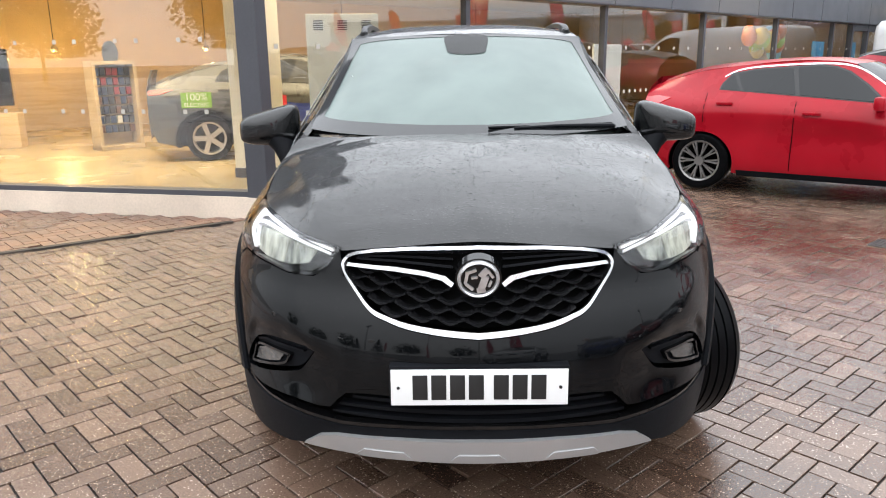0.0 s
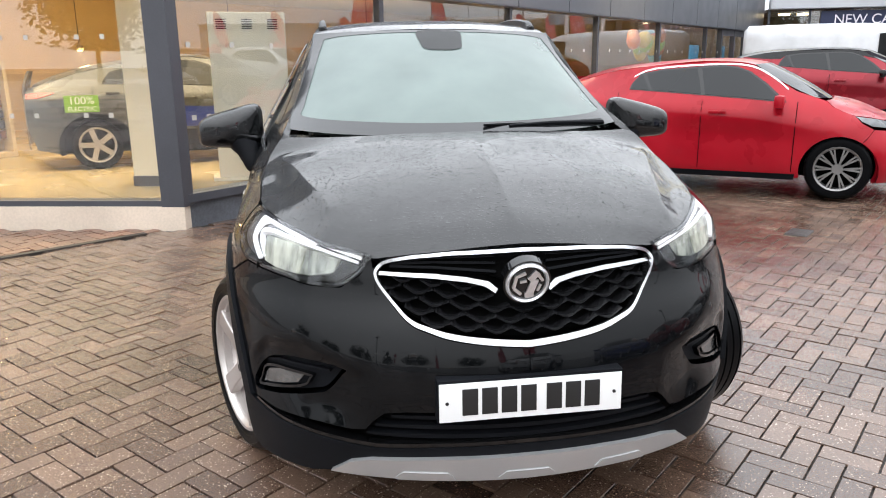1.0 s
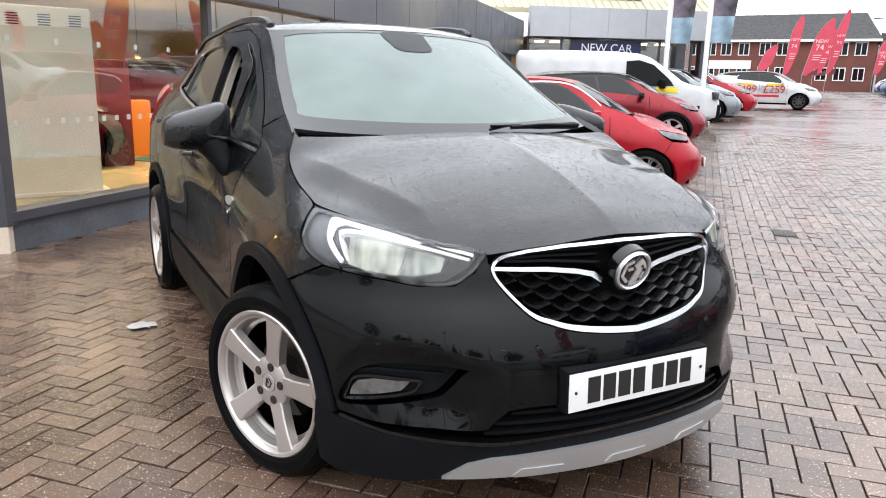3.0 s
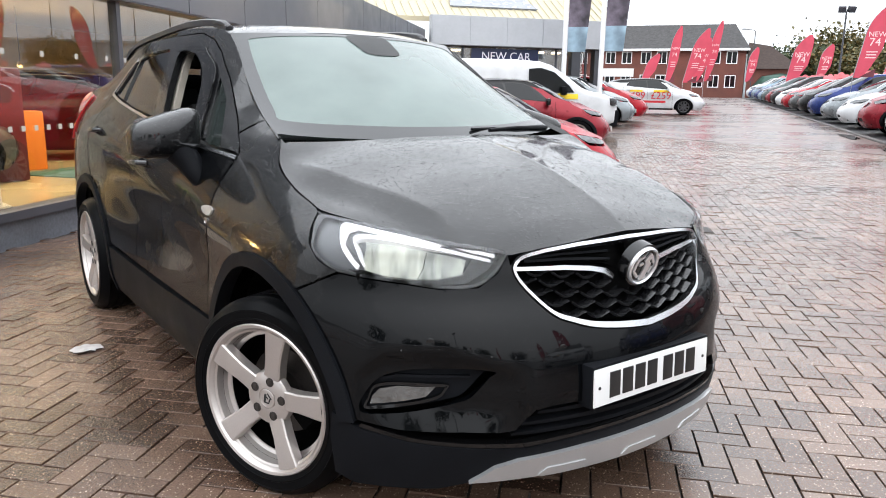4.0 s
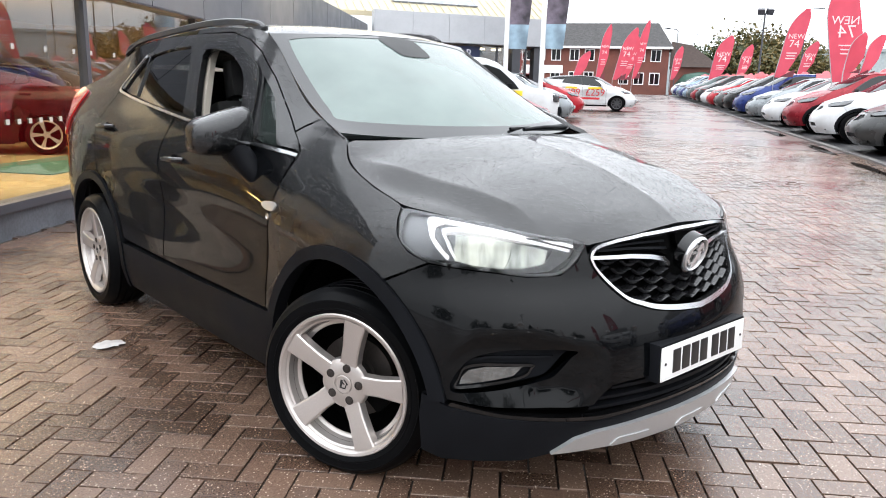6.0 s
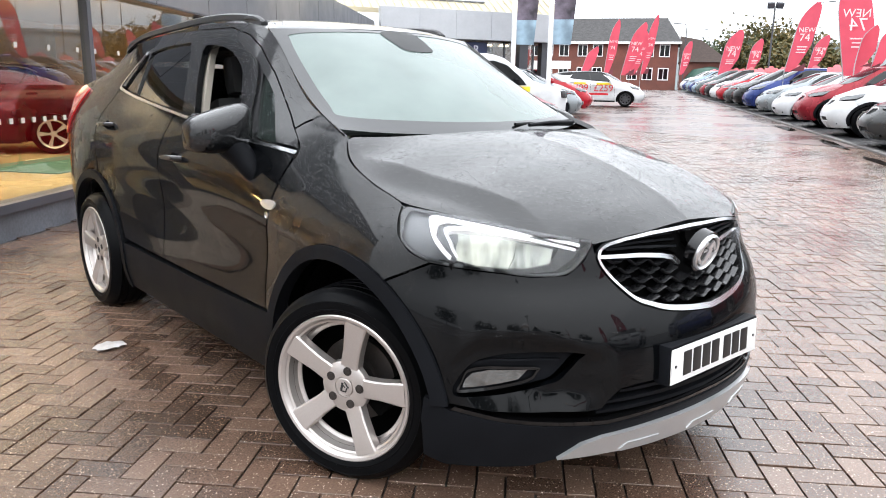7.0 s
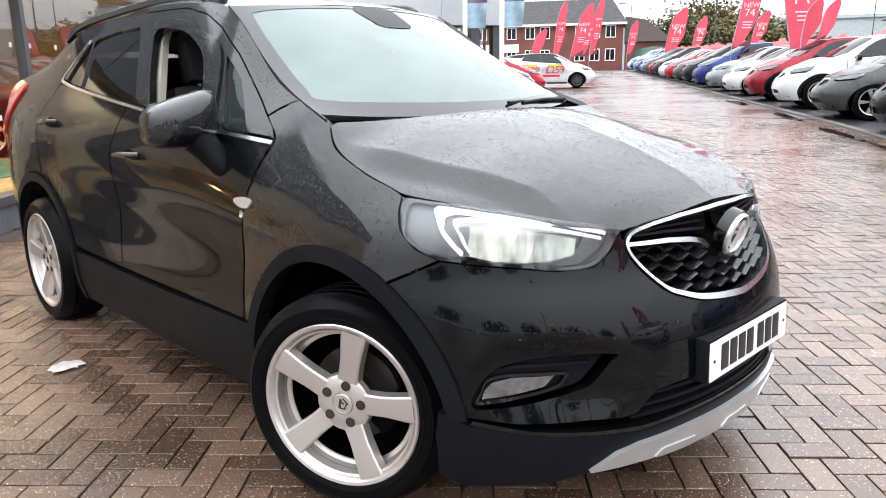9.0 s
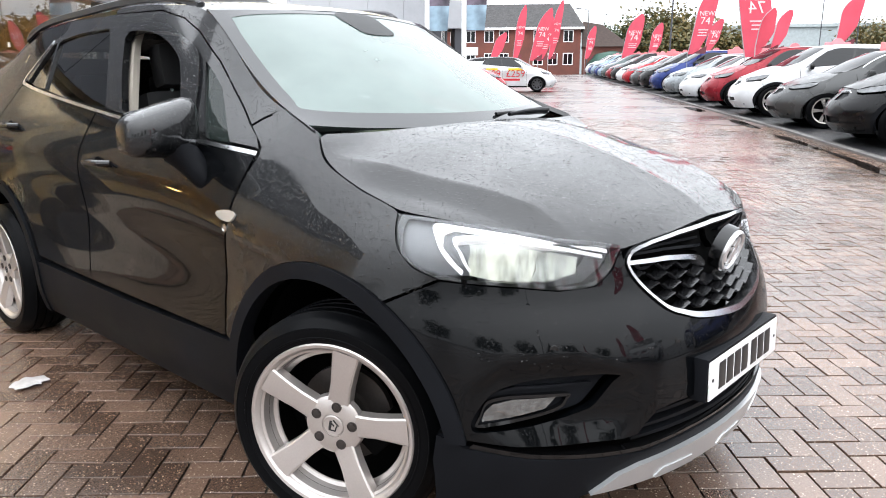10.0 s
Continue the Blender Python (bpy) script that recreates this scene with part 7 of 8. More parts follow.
# banner poles before the wing
M_banner = surface("printed_banner", (0.16, 0.13, 0.17), 0.6, grain=3, vary=0.8, blotch=1.1, bump=0)
M_banner2 = surface("pale_blue_banner", (0.32, 0.45, 0.55), 0.6, grain=3, vary=0.4, blotch=1.4, bump=0)
M_whitepole = plain("white_pole", (0.75, 0.75, 0.76), 0.35)
for x, y, w in ((14.4, 14.8, .8), (14.9, 13.8, .8)):
    bp = group_of("banner_pole", "white pole with a dark printed banner", "banner", Matrix(), "banner poles")
    bm = bmesh.new()
    tube(bm, [(0, 0, 0), (0, 0, 6.5)], .07, 10)
    part("pole", bm, M_whitepole, bp)
    for z0, z1, mt in ((2.9, 5.9, M_banner), (2.2, 2.9, M_banner2)):
        vs, fc = [], []
        for i in range(9):
            for j in range(5):
                t, s = i / 8, j / 4
                vs.append((.08 + w * s - (.35 * w * (1 - (z0 + (z1 - z0) * t - 2.2) / 3.7)) * s, .10 * math.sin(3 * t + 3 * s) * s, z0 + (z1 - z0) * t))
        for i in range(8):
            for j in range(4):
                a = i * 5 + j
                fc.append((a, a + 1, a + 6, a + 5))
        finish("banner", vs, fc, mt, bp)
    bp.matrix_world = pose(x, y, float(lift(x, y)), 0, 0, -48)

# ---- brick office in the distance ----
M_brick = surface("red_brick", (0.17, 0.058, 0.042), 0.8, grain=18, vary=0.25, bump=0.2, blotch=0.6)
M_slate = surface("grey_roof_tile", (0.075, 0.073, 0.073), 0.85, grain=12, vary=0.25, bump=0.2, spec=0.1)
M_upvc = plain("white_window_frame", (0.78, 0.78, 0.78), 0.4)


def brick_office():
    b = group_of("brick_office", "two-storey red brick office with white windows and a grey roof", "building")
    L, D, H = 34.0, 11.0, 5.3
    bm = bmesh.new()
    box(bm, (L, D, H), (-L / 2 + 1, D / 2, H / 2))
    part("wall", bm, M_brick, b, smooth=False)
    bm = bmesh.new()
    vs = [bm.verts.new(p) for p in ((-L + .6, -.5, H), (1.4, -.5, H), (1.4, D + .5, H), (-L + .6, D + .5, H), (-L + 3, D / 2, H + 3.0), (-.4, D / 2, H + 3.0))]
    for f in ((0, 1, 5, 4), (1, 2, 5), (2, 3, 4, 5), (3, 0, 4), (0, 3, 2, 1)):
        bm.faces.new([vs[i] for i in f])
    part("roof", bm, M_slate, b, smooth=False)
    bm = bmesh.new()
    box(bm, (L + .8, .12, .25), (-L / 2 + 1, -.48, H - .1))
    part("gutter", bm, M_upvc, b, smooth=False)
    for z in (1.32, 3.82):
        for k in (1.35, 3.05, 4.7, 8.6, 10.3, 12.4, 14.2, 15.8, 17.4, 20.4, 22.1, 23.8, 27, 28.7):
            x = 1 - k
            bm = bmesh.new()
            outer = [bm.verts.new((x + px, -.09, z + .55 + pz)) for px, pz in ((-.56, -.665), (.56, -.665), (.56, .665), (-.56, .665))]
            inn = [bm.verts.new((x + px, -.09, z + .55 + pz)) for px, pz in ((-.47, -.575), (.47, -.575), (.47, .575), (-.47, .575))]
            deep_o = [bm.verts.new((v.co.x, .02, v.co.z)) for v in outer]
            deep_i = [bm.verts.new((v.co.x, .02, v.co.z)) for v in inn]
            for q in range(4):
                w = (q + 1) % 4
                for quad in ((outer[q], outer[w], inn[w], inn[q]), (outer[w], outer[q], deep_o[q], deep_o[w]), (inn[q], inn[w], deep_i[w], deep_i[q])):
                    bm.faces.new(quad)
            wi = part("window", bm, M_upvc, b, smooth=False)
            bm = bmesh.new()
            box(bm, (1.04, .03, 1.22), (x, -.01, z + .55))
            part("pane", bm, M_glassd, wi, smooth=False)
            bm = bmesh.new()
            box(bm, (.07, .09, 1.16), (x, -.045, z + .55))
            part("window_bar", bm, M_upvc, wi, smooth=False)
    bm = bmesh.new()
    box(bm, (4.5, .1, .9), (-12.8, -.08, 2.75))
    part("name_board", bm, M_upvc, b, smooth=False)
    d = Vector((.53, -.85, 0)).normalized()
    b.matrix_world = pose(71.35, 46.1, 1.0, 0, 0, math.degrees(math.atan2(d.y, d.x)))


brick_office()
ex = group_of("low_office", "lower brick office with a brown roof", "building")
bm = bmesh.new()
box(bm, (5, 9, 3.2), (2.5, 4.5, 1.6))
part("wall", bm, M_brick, ex, smooth=False)
bm = bmesh.new()
vs = [bm.verts.new(p) for p in ((-.1, -.4, 3.2), (5.3, -.4, 3.2), (5.3, 9.4, 3.2), (-.1, 9.4, 3.2), (-.1, 4.5, 6.2), (2.2, 4.5, 5.8))]
for f in ((0, 1, 5, 4), (1, 2, 5), (2, 3, 4, 5), (3, 0, 4), (0, 3, 2, 1)):
    bm.faces.new([vs[i] for i in f])
part("roof", bm, surface("brown_roof_tile", (0.06, 0.045, 0.04), 0.85, grain=12, vary=0.2, spec=0.1), ex, smooth=False)
ex.matrix_world = pose(72.0, 45.0, 1.0, 0, 0, -58)
# far pale sheds
M_shed = surface("pale_shed_cladding", (0.42, 0.47, 0.48), 0.6, grain=4, vary=0.1)
for x, y, sx, sy, sz, rz in ((120, 33, 40, 20, 6.5, -70), (150, 10, 50, 25, 7.5, -80), (95, 75, 30, 20, 6, -40)):
    bm = bmesh.new()
    box(bm, (sx, sy, sz), (0, 0, sz / 2))
    box(bm, (sx + .6, sy + .6, .4), (0, 0, sz))
    sh = part("far_shed", bm, M_shed, smooth=False)
    sh.matrix_world = pose(x, y, float(lift(x, y)), 0, 0, rz)
    tagged(sh, "pale clad industrial shed far off", "building")


# ---- trees ----
def leaf_material(name, a, b):
    m, nt, p = shader(name)
    geo = nt.nodes.new("ShaderNodeNewGeometry")
    nt.links.new(ramp(nt, geo.outputs["Random Per Island"], [(0, a), (1, b)]), p.inputs["Base Color"])
    p.inputs["Roughness"].default_value = 0.6
    return m


M_leaf = leaf_material("autumn_leaves", (0.05, 0.06, 0.02), (0.16, 0.11, 0.03))
M_leafg = leaf_material("dark_green_leaves", (0.02, 0.035, 0.012), (0.06, 0.08, 0.03))
M_bark = surface("bark", (0.06, 0.05, 0.04), 0.85, grain=30, vary=0.3, bump=0.5)


def tree(x, y, h, r, leaves, mat, label, seed, cone=False, thin=1.0):
    rnd = random.Random(seed)
    t = group_of("tree", label, "tree", Matrix(), "trees round the car park")
    bm = bmesh.new()
    tube(bm, [(0, 0, 0), (.05, .03, h * .3), (-.05, .05, h * .62), (0, 0, h * .9)], [h * .028, h * .02, h * .012, h * .004], 8)
    limbs = []
    for k in range(14):
        z = h * (.25 + .6 * k / 14)
        a = rnd.random() * 6.28
        reach = r * (1 - .75 * (k / 14) if cone else .9 * (1 - ((k / 14 - .35) / .8) ** 2)) * (.7 + .4 * rnd.random())
        tip = Vector((reach * math.cos(a), reach * math.sin(a), z + h * (.02 if cone else .10)))
        limbs.append(tip)
        tube(bm, [(0, 0, z), tip * .5 + Vector((0, 0, z * .5 + .1)), tip], [h * .009, h * .006, h * .002], 5)
    part("trunk", bm, M_bark, t)
    vs, fs_ = [], []
    for k in range(leaves):
        if cone:
            f = rnd.random() ** .7
            rad = r * (1 - f) * (.35 + .65 * rnd.random()) * (.8 + .25 * math.sin(f * 40))
            a = rnd.random() * 6.28
            c = Vector((rad * math.cos(a), rad * math.sin(a), h * (.12 + .88 * f) - rad * .15))
        else:
            tip = rnd.choice(limbs)
            spread = r * .24
            c = tip * (.55 + .5 * rnd.random()) + Vector((rnd.gauss(0, spread), rnd.gauss(0, spread), rnd.gauss(0, spread * .8) + h * .05))
            c.z = max(c.z, h * .22)
        s = r * .055 * (.6 + .8 * rnd.random())
        u = Vector((rnd.gauss(0, 1), rnd.gauss(0, 1), rnd.gauss(0, .7))).normalized()
        w = u.cross(Vector((rnd.gauss(0, 1), rnd.gauss(0, 1), rnd.gauss(0, 1)))).normalized()
        n0 = len(vs)
        vs += [c - u * s, c + w * s * .6, c + u * s, c - w * s * .6]
        fs_.append((n0, n0 + 1, n0 + 2, n0 + 3))
    finish("crown", vs, fs_, mat, t, smooth=False)
    t.matrix_world = pose(x, y, float(lift(x, y)))
    return t


tree(86, 42.5, 7.2, 4.6, 9000, M_leaf, "half-bare autumn tree behind the car park", 1)
tree(92, 38, 5.4, 4.5, 8000, M_leaf, "low autumn tree behind the car park", 2)
tree(84, 46.5, 5.6, 3.8, 6000, M_leafg, "dark green bushy tree by an office", 3)
tree(110, 24, 6.2, 4, 6000, M_leaf, "far autumn tree beyond the sheds", 9)
for i, (x, y, h, r, c) in enumerate(((-60, -38, 10, 4.2, False), (-76, -40, 12, 5, False), (-33, -40, 9.5, 2.8, True), (-26, -43, 10.5, 3.2, True), (-46, -48, 13, 5, False), (-19, -50, 10, 4, False), (-66, -14, 11, 5, False), (-4, -56, 9, 4, False))):
    tree(x, y, h, r, 5200, M_leafg, "dark evergreen tree across the road" if c else "tall leafy tree across the road", 20 + i, c)
# green cover by the office
bm = bmesh.new()
lathe(bm, [(2.6, 0), (2.5, 1.2), (1.7, 2.3), (.0, 2.7)], 14)
gc = part("green_tarpaulin", bm, surface("dark_green_sheet", (0.02, 0.07, 0.05), 0.6, grain=6, vary=0.3))
gc.matrix_world = pose(74, 42.3, 1.1) @ Matrix.Diagonal((1.4, 1, 1, 1))
tagged(gc, "dark green covered mound beside an office", "cover")


# ---- lamp posts ----
def lamp_post(x, y, h, flood, face=0):
    lp = group_of("lamp_post", "slim dark lamp post" + (" with a floodlight" if flood else " with a curved arm"), "lamp post", Matrix(), "lamp posts")
    bm = bmesh.new()
    tube(bm, [(0, 0, 0), (0, 0, h)], [.06, .04], 8)
    if not flood:
        tube(bm, [(0, 0, h), (.25, 0, h + .12), (1.1, 0, h + .18)], .03, 6)
    part("pole", bm, M_frame, lp)
    bm = bmesh.new()
    if flood:
        for s in (-.22, .22):
            box(bm, (.36, .22, .30), (s, -.05, h + .10), (25, 0, s * 80), .03)
    else:
        box(bm, (.5, .2, .09), (1.2, 0, h + .18), (0, 0, 0), .03)
    part("lamp_head", bm, M_frame, lp)
    lp.matrix_world = pose(x, y, float(lift(x, y)), 0, 0, face)


lamp_post(38.4, 18.6, 4.9, True, -50)
lamp_post(69, 42.6, 6.6, False, 150)
for x, y, h in ((60, 22, 9), (75, 18, 10), (85, 24, 9.5), (70, 30, 8)):
    lamp_post(x, y, h, False, -60)
lamp_post(14, -6, 5, True, -20)
lamp_post(-9, -12, 6, True, 30)

# ---- inside the showroom ----
ecar = parked_car("showroom_coupe", PAINT["pewter"], (1.0, 1.03, .95, .26), facing(-.50, 10.7, .957, .29, .03), "silver-grey electric coupe SUV with black cladding indoors", "cars in the showroom", (5, False), M_alloy, .33, None, False, True, trim=False)
M_lime = plain("lime_sticker", (0.20, 0.42, 0.04), 0.4)
M_stick = plain("white_sticker_print", (0.8, 0.82, 0.75), 0.4)
M_stickred = plain("red_sticker", (0.5, 0.03, 0.04), 0.4)
M_stickblue = plain("blue_sticker", (0.02, 0.04, 0.22), 0.4)


def on_flank(car, y, z, w, h, mat, words=(), k=(1.0, 1.03, .95), sg=-1):
    x = sg * (float(width_at(y, z)) * k[0] + .012)
    bm = bmesh.new()
    box(bm, (.006, w, h), (x, y * k[1], z * k[2]), (0, 0, 0), .002)
    st = part("sticker", bm, mat, car, smooth=False)
    for wds, dz, sz in words:
        text("sticker_letters", wds, sz, pose(x + sg * .005, y * k[1], z * k[2] + dz, 90, 0, 90 * sg), M_stick, st)


on_flank(ecar, 3.55, .93, .42, .22, M_lime, (("100%", .04, .145), ("ELECTRIC", -.068, .08)))
on_flank(ecar, 2.6, .86, .60, .22, M_stickred)
on_flank(ecar, 2.1, .72, 1.2, .30, M_stickblue)
parked_car("showroom_saloon", PAINT["maroon"], (1.03, 1.06, .95), facing(-2.1, 14.6, -.96, .27, .03), "dark maroon car displayed in the showroom", "cars in the showroom", (5, True), M_alloy, .34, trim=True)
# tall white cabinet back with louvres
cab = group_of("display_cabinet", "tall white metal cabinet back with three louvre groups", "cabinet")
M_cab = surface("white_cabinet_metal", (0.74, 0.77, 0.74), 0.4, grain=20, vary=0.03, bump=0.02)
M_cablow = surface("cream_cabinet_metal", (0.70, 0.64, 0.52), 0.4, grain=20, vary=0.03, bump=0.02)
bm = bmesh.new()
box(bm, (.76, .28, 1.33), (0, .14, 1.015), (0, 0, 0), .012)
part("cabinet_body", bm, M_cab, cab, smooth=False)
bm = bmesh.new()
box(bm, (.755, .275, .33), (0, .14, .185), (0, 0, 0), .01)
part("cabinet_base", bm, M_cablow, cab, smooth=False)
bm = bmesh.new()
box(bm, (.88, .36, .035), (0, .14, .0175), (0, 0, 0), .008)
part("foot_plate", bm, M_cablow, cab, smooth=False)
# louvre slots drawn as near-black bars, the shade inside them painted
for gx in (-.25, 0, .25):
    for k in range(5):
        bm = bmesh.new()
        box(bm, (.10, .008, .008), (gx, -.002, 1.52 + k * .022), (25, 0, 0))
        part("louvre", bm, M_cavity_shade, cab, smooth=False)
cab.matrix_world = pose(-1.40, 7.45, .032, 0, 0, 8) @ Matrix.Scale(1.17, 4)
# white panel with faint words by the glass
M_board = surface("white_board", (0.74, 0.76, 0.74), 0.5, grain=10, vary=0.03, bump=0)
bm = bmesh.new()
box(bm, (.74, .04, 1.6), (0, 0, .8), (0, 0, 0), .03)
bd = part("poster_board", bm, M_board)
c = F0 + FU * 6.1 - FN * .35
bd.matrix_world = pose(c.x, c.y, .032, 0, 0, TURN_F)
tagged(bd, "white rounded board with pale grey words", "board")
M_faint = plain("grey_print", (0.42, 0.46, 0.46), 0.6)
for wds, z, sz in (("DESIGN", .84, .14), ("OPTIMISTIC", .70, .12)):
    text("board_words", wds, sz, pose(0, -.024, z, 90, 0, 0), M_faint, bd)
# rack of small goods
rk = group_of("goods_rack", "wooden display rack hung with rows of small packets", "rack")
M_wood = surface("pale_display_wood", (0.55, 0.43, 0.27), 0.5, grain=14, vary=0.15)
bm = bmesh.new()
for sx in (-.36, .36):
    box(bm, (.06, .35, 1.5), (sx, 0, .75), (0, 0, 0), .01)
box(bm, (.78, .35, .06), (0, 0, 1.5), (0, 0, 0), .01)
box(bm, (.72, .02, 1.5), (0, .15, .75))
box(bm, (.78, .40, .08), (0, 0, .04), (0, 0, 0), .01)
part("rack_frame", bm, M_wood, rk, smooth=False)
PACK = [plain(f"packet_{n}", c, 0.5) for n, c in (("red", (0.25, 0.02, 0.02)), ("black", (0.03, 0.03, 0.035)), ("navy", (0.03, 0.05, 0.12)), ("white", (0.6, 0.6, 0.58)), ("brown", (0.14, 0.07, 0.04)))]
rnd = random.Random(11)
for r in range(7):
    for k in range(6):
        bm = bmesh.new()
        box(bm, (.085, .05, .13), (-.27 + k * .108, -.02, .36 + r * .165), (rnd.uniform(-6, 6), 0, rnd.uniform(-5, 5)), .008)
        part("packet", bm, rnd.choice(PACK[:3] if r > 3 else PACK[1:]), rk, smooth=False)
bm = bmesh.new()
lathe(bm, [(.17, -.02), (.17, .02), (0, .02)], 24, pose(.03, 0, 1.66, 90, 0, 0) @ Matrix.Diagonal((.8, 1.25, 1, 1)))
part("rack_sign", bm, M_frame, rk)
rk.matrix_world = pose(-5.75, 10.6, .03, 0, 0, 48) @ Matrix.Scale(.95, 4)
# dark screen stand
sc = group_of("screen_stand", "tall black screen on a pale stand", "screen")
bm = bmesh.new()
box(bm, (.5, .10, .95), (0, 0, 1.2), (0, 0, 0), .02)
part("screen", bm, M_gloss, sc)
bm = bmesh.new()
box(bm, (.6, .4, .6), (0, .1, .3), (0, 0, 0), .02)
part("stand", bm, M_greywall, sc)
sc.matrix_world = pose(-7.9, 10.9, .03, 0, 0, 15)
# balloons and blue posters near the entrance
BAL = [plain(f"balloon_{n}", c, 0.25, coat=0.5) for n, c in (("orange", (0.75, 0.22, 0.02)), ("yellow", (0.75, 0.55, 0.03)), ("blue", (0.25, 0.55, 0.65)), ("lime", (0.45, 0.65, 0.05)))]
rnd = random.Random(5)
for k in range(26):
    s = 11.7 + k * .085
    c = F0 + FU * s - FN * (.5 + rnd.random() * .3)
    bm = bmesh.new()
    bmesh.ops.create_uvsphere(bm, u_segments=14, v_segments=9, radius=.13 + .03 * rnd.random())
    for v in bm.verts:
        v.co.z *= 1.15 if v.co.z > 0 else 1.3
    b = part("balloon", bm, rnd.choice(BAL))
    b.matrix_world = pose(c.x, c.y, (1.75 + .12 * math.sin(k * .6) if k < 16 else 1.9 - (k - 15) * .13) + rnd.uniform(-.1, .1))
    tagged(b, "party balloon in a garland by the entrance", "balloon", "balloon garland")
M_poster = plain("sky_blue_poster", (0.10, 0.38, 0.62), 0.5)
for s, w in ((13.75, .7), (15.95, .45)):
    c = F0 + FU * s - FN * .06
    bm = bmesh.new()
    box(bm, (w, .01, 1.15), (0, 0, 0))
    for kx in range(4):
        box(bm, (.03, .016, .9), (-w * .32 + kx * w * .21, 0, .05), (0, (kx - 1.5) * 6, 0))
    b = part("poster", bm, M_poster, smooth=False)
    b.matrix_world = pose(c.x, c.y, 1.15, 0, 0, TURN_F)
    tagged(b, "sky-blue poster on the glass", "poster", "entrance posters")
# entrance door
dr = tagged(new("door_1"), "glazed entrance door in an anthracite frame", "door", kind="structure")
for s in (15.6, 16.7, 17.8):
    run("door_post", F0, FU, TURN_F, s - .05, s + .05, .0, 2.13, .03, .12, M_frame, "", dr)
run("door_head", F0, FU, TURN_F, 15.6, 17.8, 1.98, 2.13, .02, .10, M_frame, "", dr)
run("pane", F0, FU, TURN_F, 15.65, 16.65, .1, 1.98, -.02, .01, M_pane, "", dr, bevel=0)
run("pane", F0, FU, TURN_F, 16.75, 17.75, .1, 2.13, -.02, .01, M_pane, "", dr, bevel=0)
# red totem, and an orange panel added for the sofa glow of the far hall
for nm, x, y, sx, sz, col, lab in (("red_totem", -.6, 10.2, .45, 1.5, (0.09, 0.01, 0.012), "dark red display totem"), ("orange_glow_panel", -.2, 11.6, .5, .9, (0.75, 0.22, 0.02), "added orange panel standing for a glow")):
    bm = bmesh.new()
    box(bm, (sx, .2, sz), (0, 0, sz / 2), (0, 0, 0), .05)
    b = part(nm, bm, plain(nm + "_finish", col, 0.4))
    b.matrix_world = pose(x, y, .03, 0, 0, 20)
    tagged(b, lab + " in the showroom", "display")
bm = bmesh.new()
box(bm, (2.6, 1.5, .012), (0, 0, .006), (0, 0, 0), .003)
b = part("floor_mat", bm, surface("green_mat", (0.03, 0.10, 0.08), 0.8, grain=80), smooth=False)
b.matrix_world = pose(1.0, 11.2, .032, 0, 0, 38)
tagged(b, "dark green floor mat in the showroom", "mat")

# ---- small things on the paving ----
M_paper = surface("wet_white_paper", (0.46, 0.44, 0.43), 0.5, grain=40, vary=0.25, bump=0.2)
rnd = random.Random(3)
pts = []
for t in np.linspace(0, 2 * math.pi, 22, endpoint=False):
    r = .062 * (1 + .35 * math.sin(2 * t + 1) * .4 + .25 * rnd.uniform(-1, 1))
    pts.append((r * 1.1 * math.cos(t), r * math.sin(t), .006 + .006 * rnd.random()))
pp = finish("paper_scrap", pts + [(0, 0, .022)], [(i, (i + 1) % 22, 22) for i in range(22)], M_paper, smooth=True)
pp.matrix_world = pose(-1.10, 2.60, .002)
tagged(pp, "crumpled scrap of wet white paper on the paving", "litter")
M_iron = surface("cast_iron_cover", (0.05, 0.045, 0.042), 0.5, metal=0.3, grain=60, vary=0.3, bump=0.5, distance=0.004)
for x, y, w, rz in ((3.3, 3.6, .28, 43.5), (4.6, 3.0, .30, 43.5), (5.9, 3.1, .3, 43.5)):
    bm = bmesh.new()
    box(bm, (w, w * .62, .012), (0, 0, .0), (0, 0, 0), .004)
    for k in range(5):
        box(bm, (w * .8, .012, .006), (0, (k - 2) * w * .11, .008))
    b = part("drain_cover", bm, M_iron, smooth=False)
    b.matrix_world = pose(x, y, .002, 0, 0, rz)
    tagged(b, "small rusty iron drain cover in the paving", "drain", "drain covers")


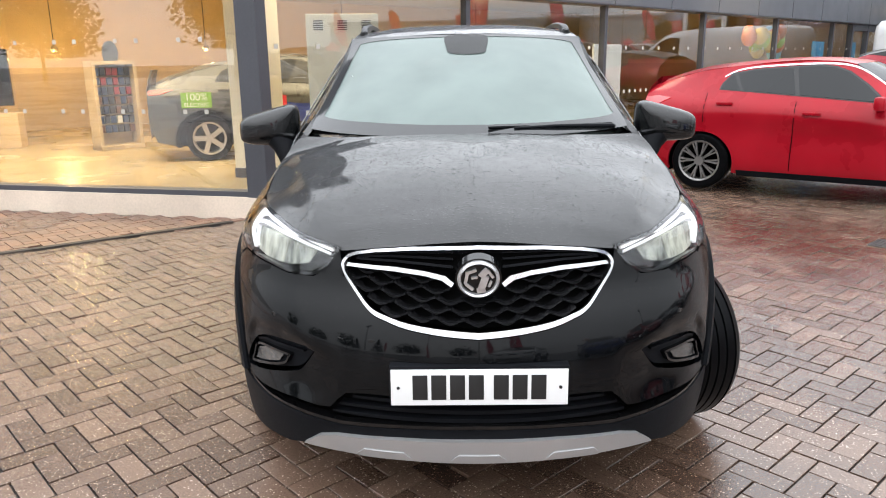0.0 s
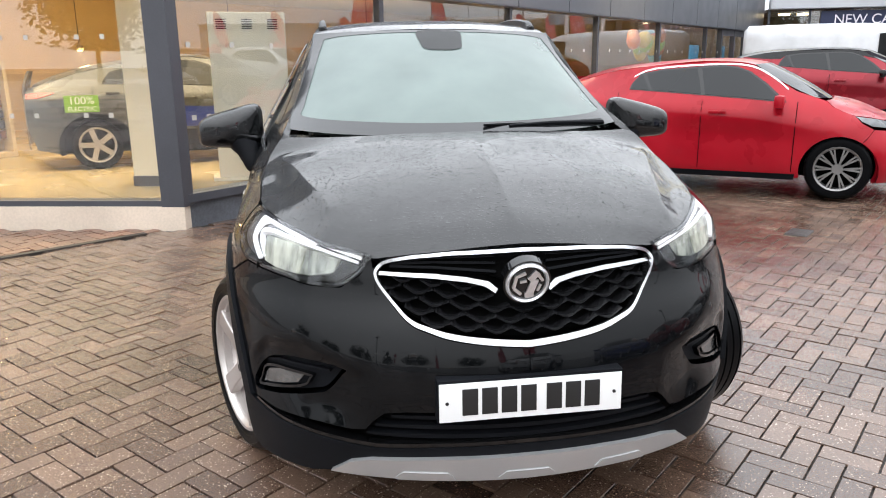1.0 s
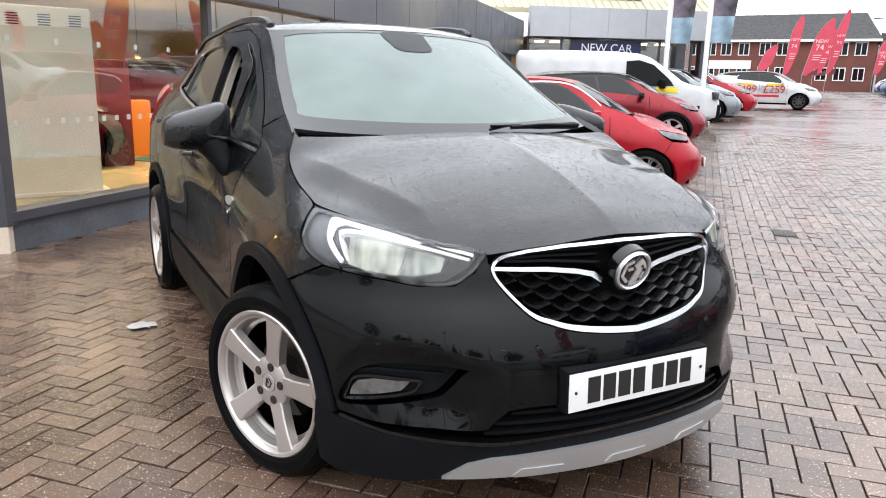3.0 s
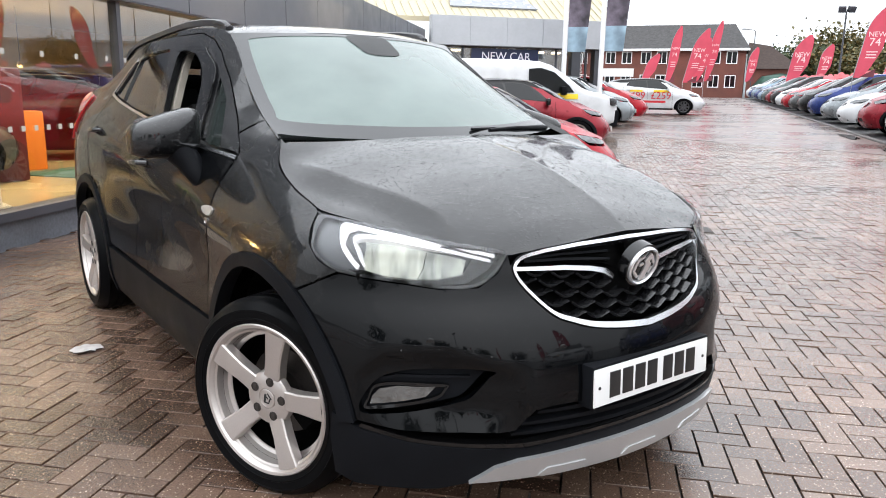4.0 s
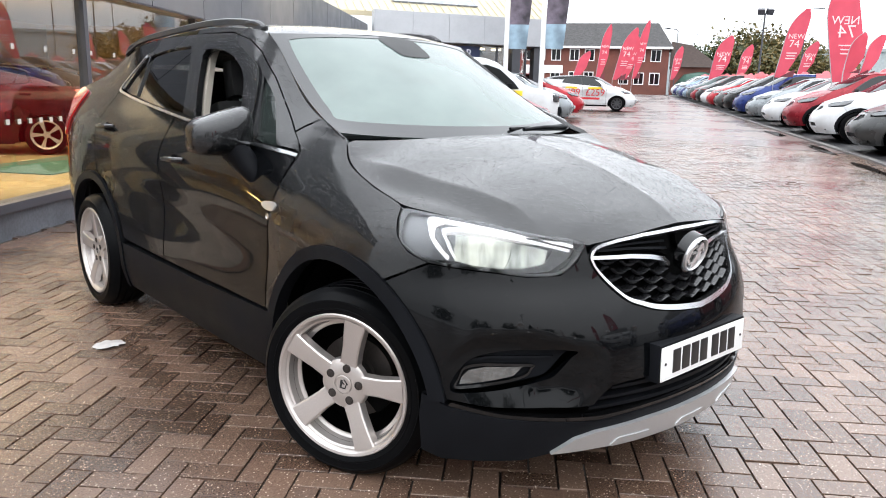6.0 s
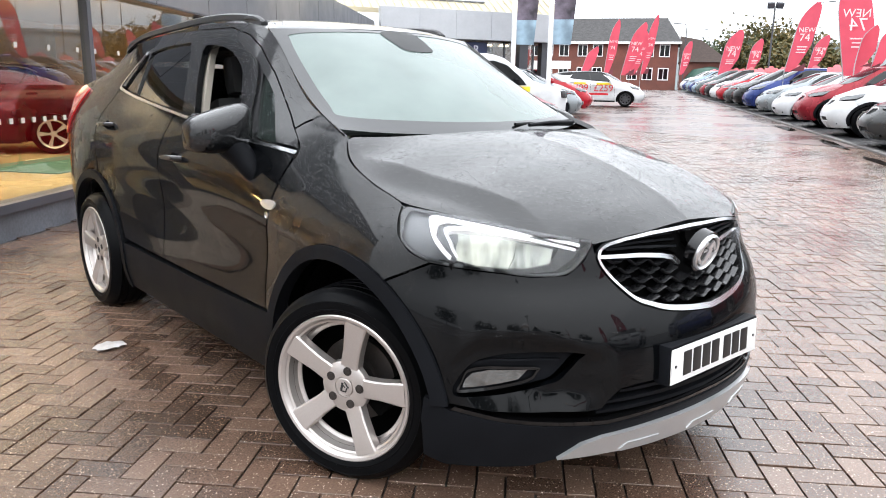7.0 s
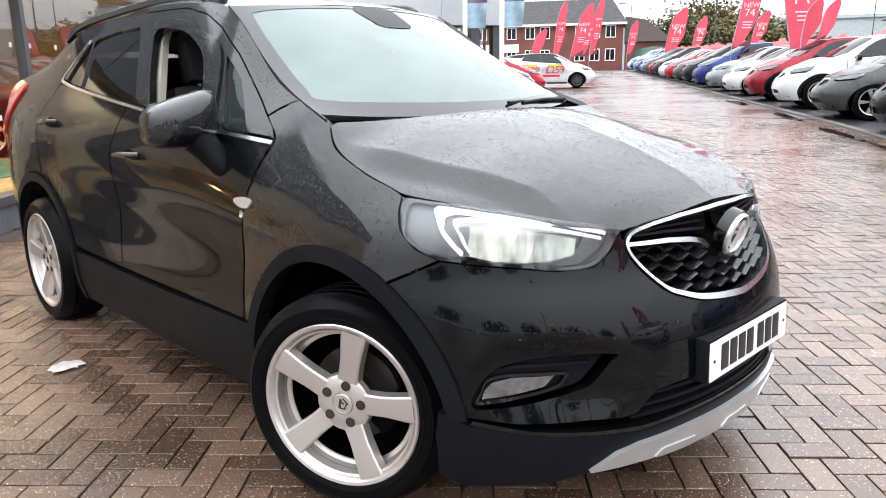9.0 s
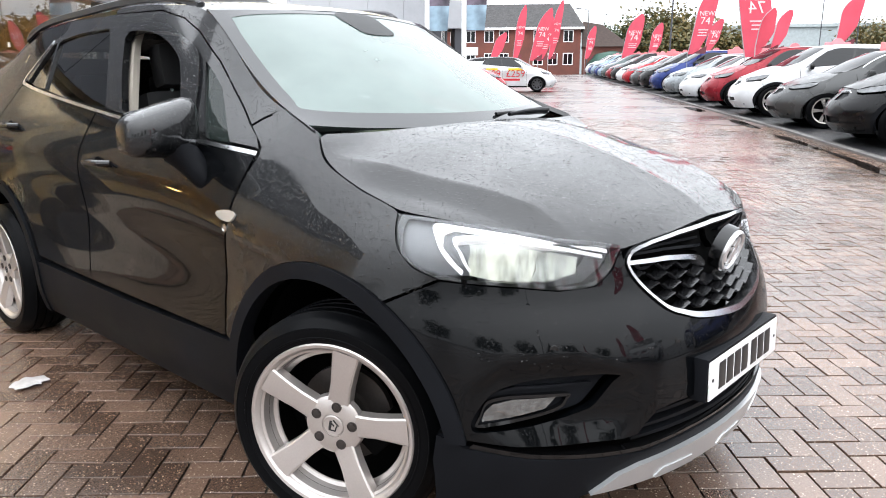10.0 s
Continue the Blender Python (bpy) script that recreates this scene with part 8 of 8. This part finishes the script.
# ---- paving blocks, last ----
def ahead_of_front(x, y):
    """Before the front's wall and before the line that bounds the red strip."""
    return ((x + 1.80) * -.7071 + (y - 4.84) * .7071 < -.04 or x < -1.8) and ((x + 1.75) * -.596 + (y - 4.93) * .803 < -.03 or x > -1.8)


def left_of_strip(x, y):
    return (x + 1.75) * -.596 + (y - 4.93) * .803 > .03 and (x + 1.80) * .208 + (y - 4.79) * .978 < -.05


NEAR = [(-1.75, -.95, .75, 1.85), (.45, 1.55, -.55, .75)]
near, rest = [], []
for b in blocks(-8, 20, -12, 14, lambda x, y: ahead_of_front(x, y) and -7.45 < x < 13.45 and -2.95 < y < 13.45):
    m = UX * (b[0] + b[2]) / 2 + UY * (b[1] + b[3]) / 2
    (near if any(x0 < m[0] < x1 and y0 < m[1] < y1 for x0, x1, y0, y1 in NEAR) else rest).append(b)
v, f = block_mesh(rest)
pave = finish("paving", v, f, M_pave, smooth=False)
tagged(pave, "wet brown-grey concrete block paving in herringbone", "paving", kind="stuff")
pave_near = tagged(new("pavement_near"), "wet brown-grey paving blocks laid in herringbone", "paving", kind="structure")
long_v, long_f = block_mesh([(-.1, -.05, .1, .05, 0, 0, 0)])
wide_v, wide_f = block_mesh([(-.05, -.1, .05, .1, 0, 0, 0)])
tmp = [finish("block", long_v, long_f, M_paveP, smooth=False), finish("block", wide_v, wide_f, M_paveP, smooth=False)]
shapes = [o.data for o in tmp]
for o in tmp:
    bpy.data.objects.remove(o)
for a, b, c, d, h, ta, tb in near[:300]:
    m = UX * (a + c) / 2 + UY * (b + d) / 2
    o = new("block", shapes[0] if c - a > d - b else shapes[1])
    o.parent = pave_near
    o.matrix_local = pose(m[0], m[1], h) @ Euler((tb * 5, ta * 5, 0)).to_matrix().to_4x4()
v, f = block_mesh(near[300:] or rest[:1])
part_rest = finish("blocks_beyond", v, f, M_pave, pave_near, smooth=False)
tagged(part_rest, kind="stuff")
v, f = block_mesh(blocks(-8, 4, 1, 13, lambda x, y: left_of_strip(x, y) and x > -8, .004))
tagged(finish("paving_red", v, f, M_redpave, smooth=False), "orange-red brick paving in herringbone by the showroom", "paving", kind="stuff")
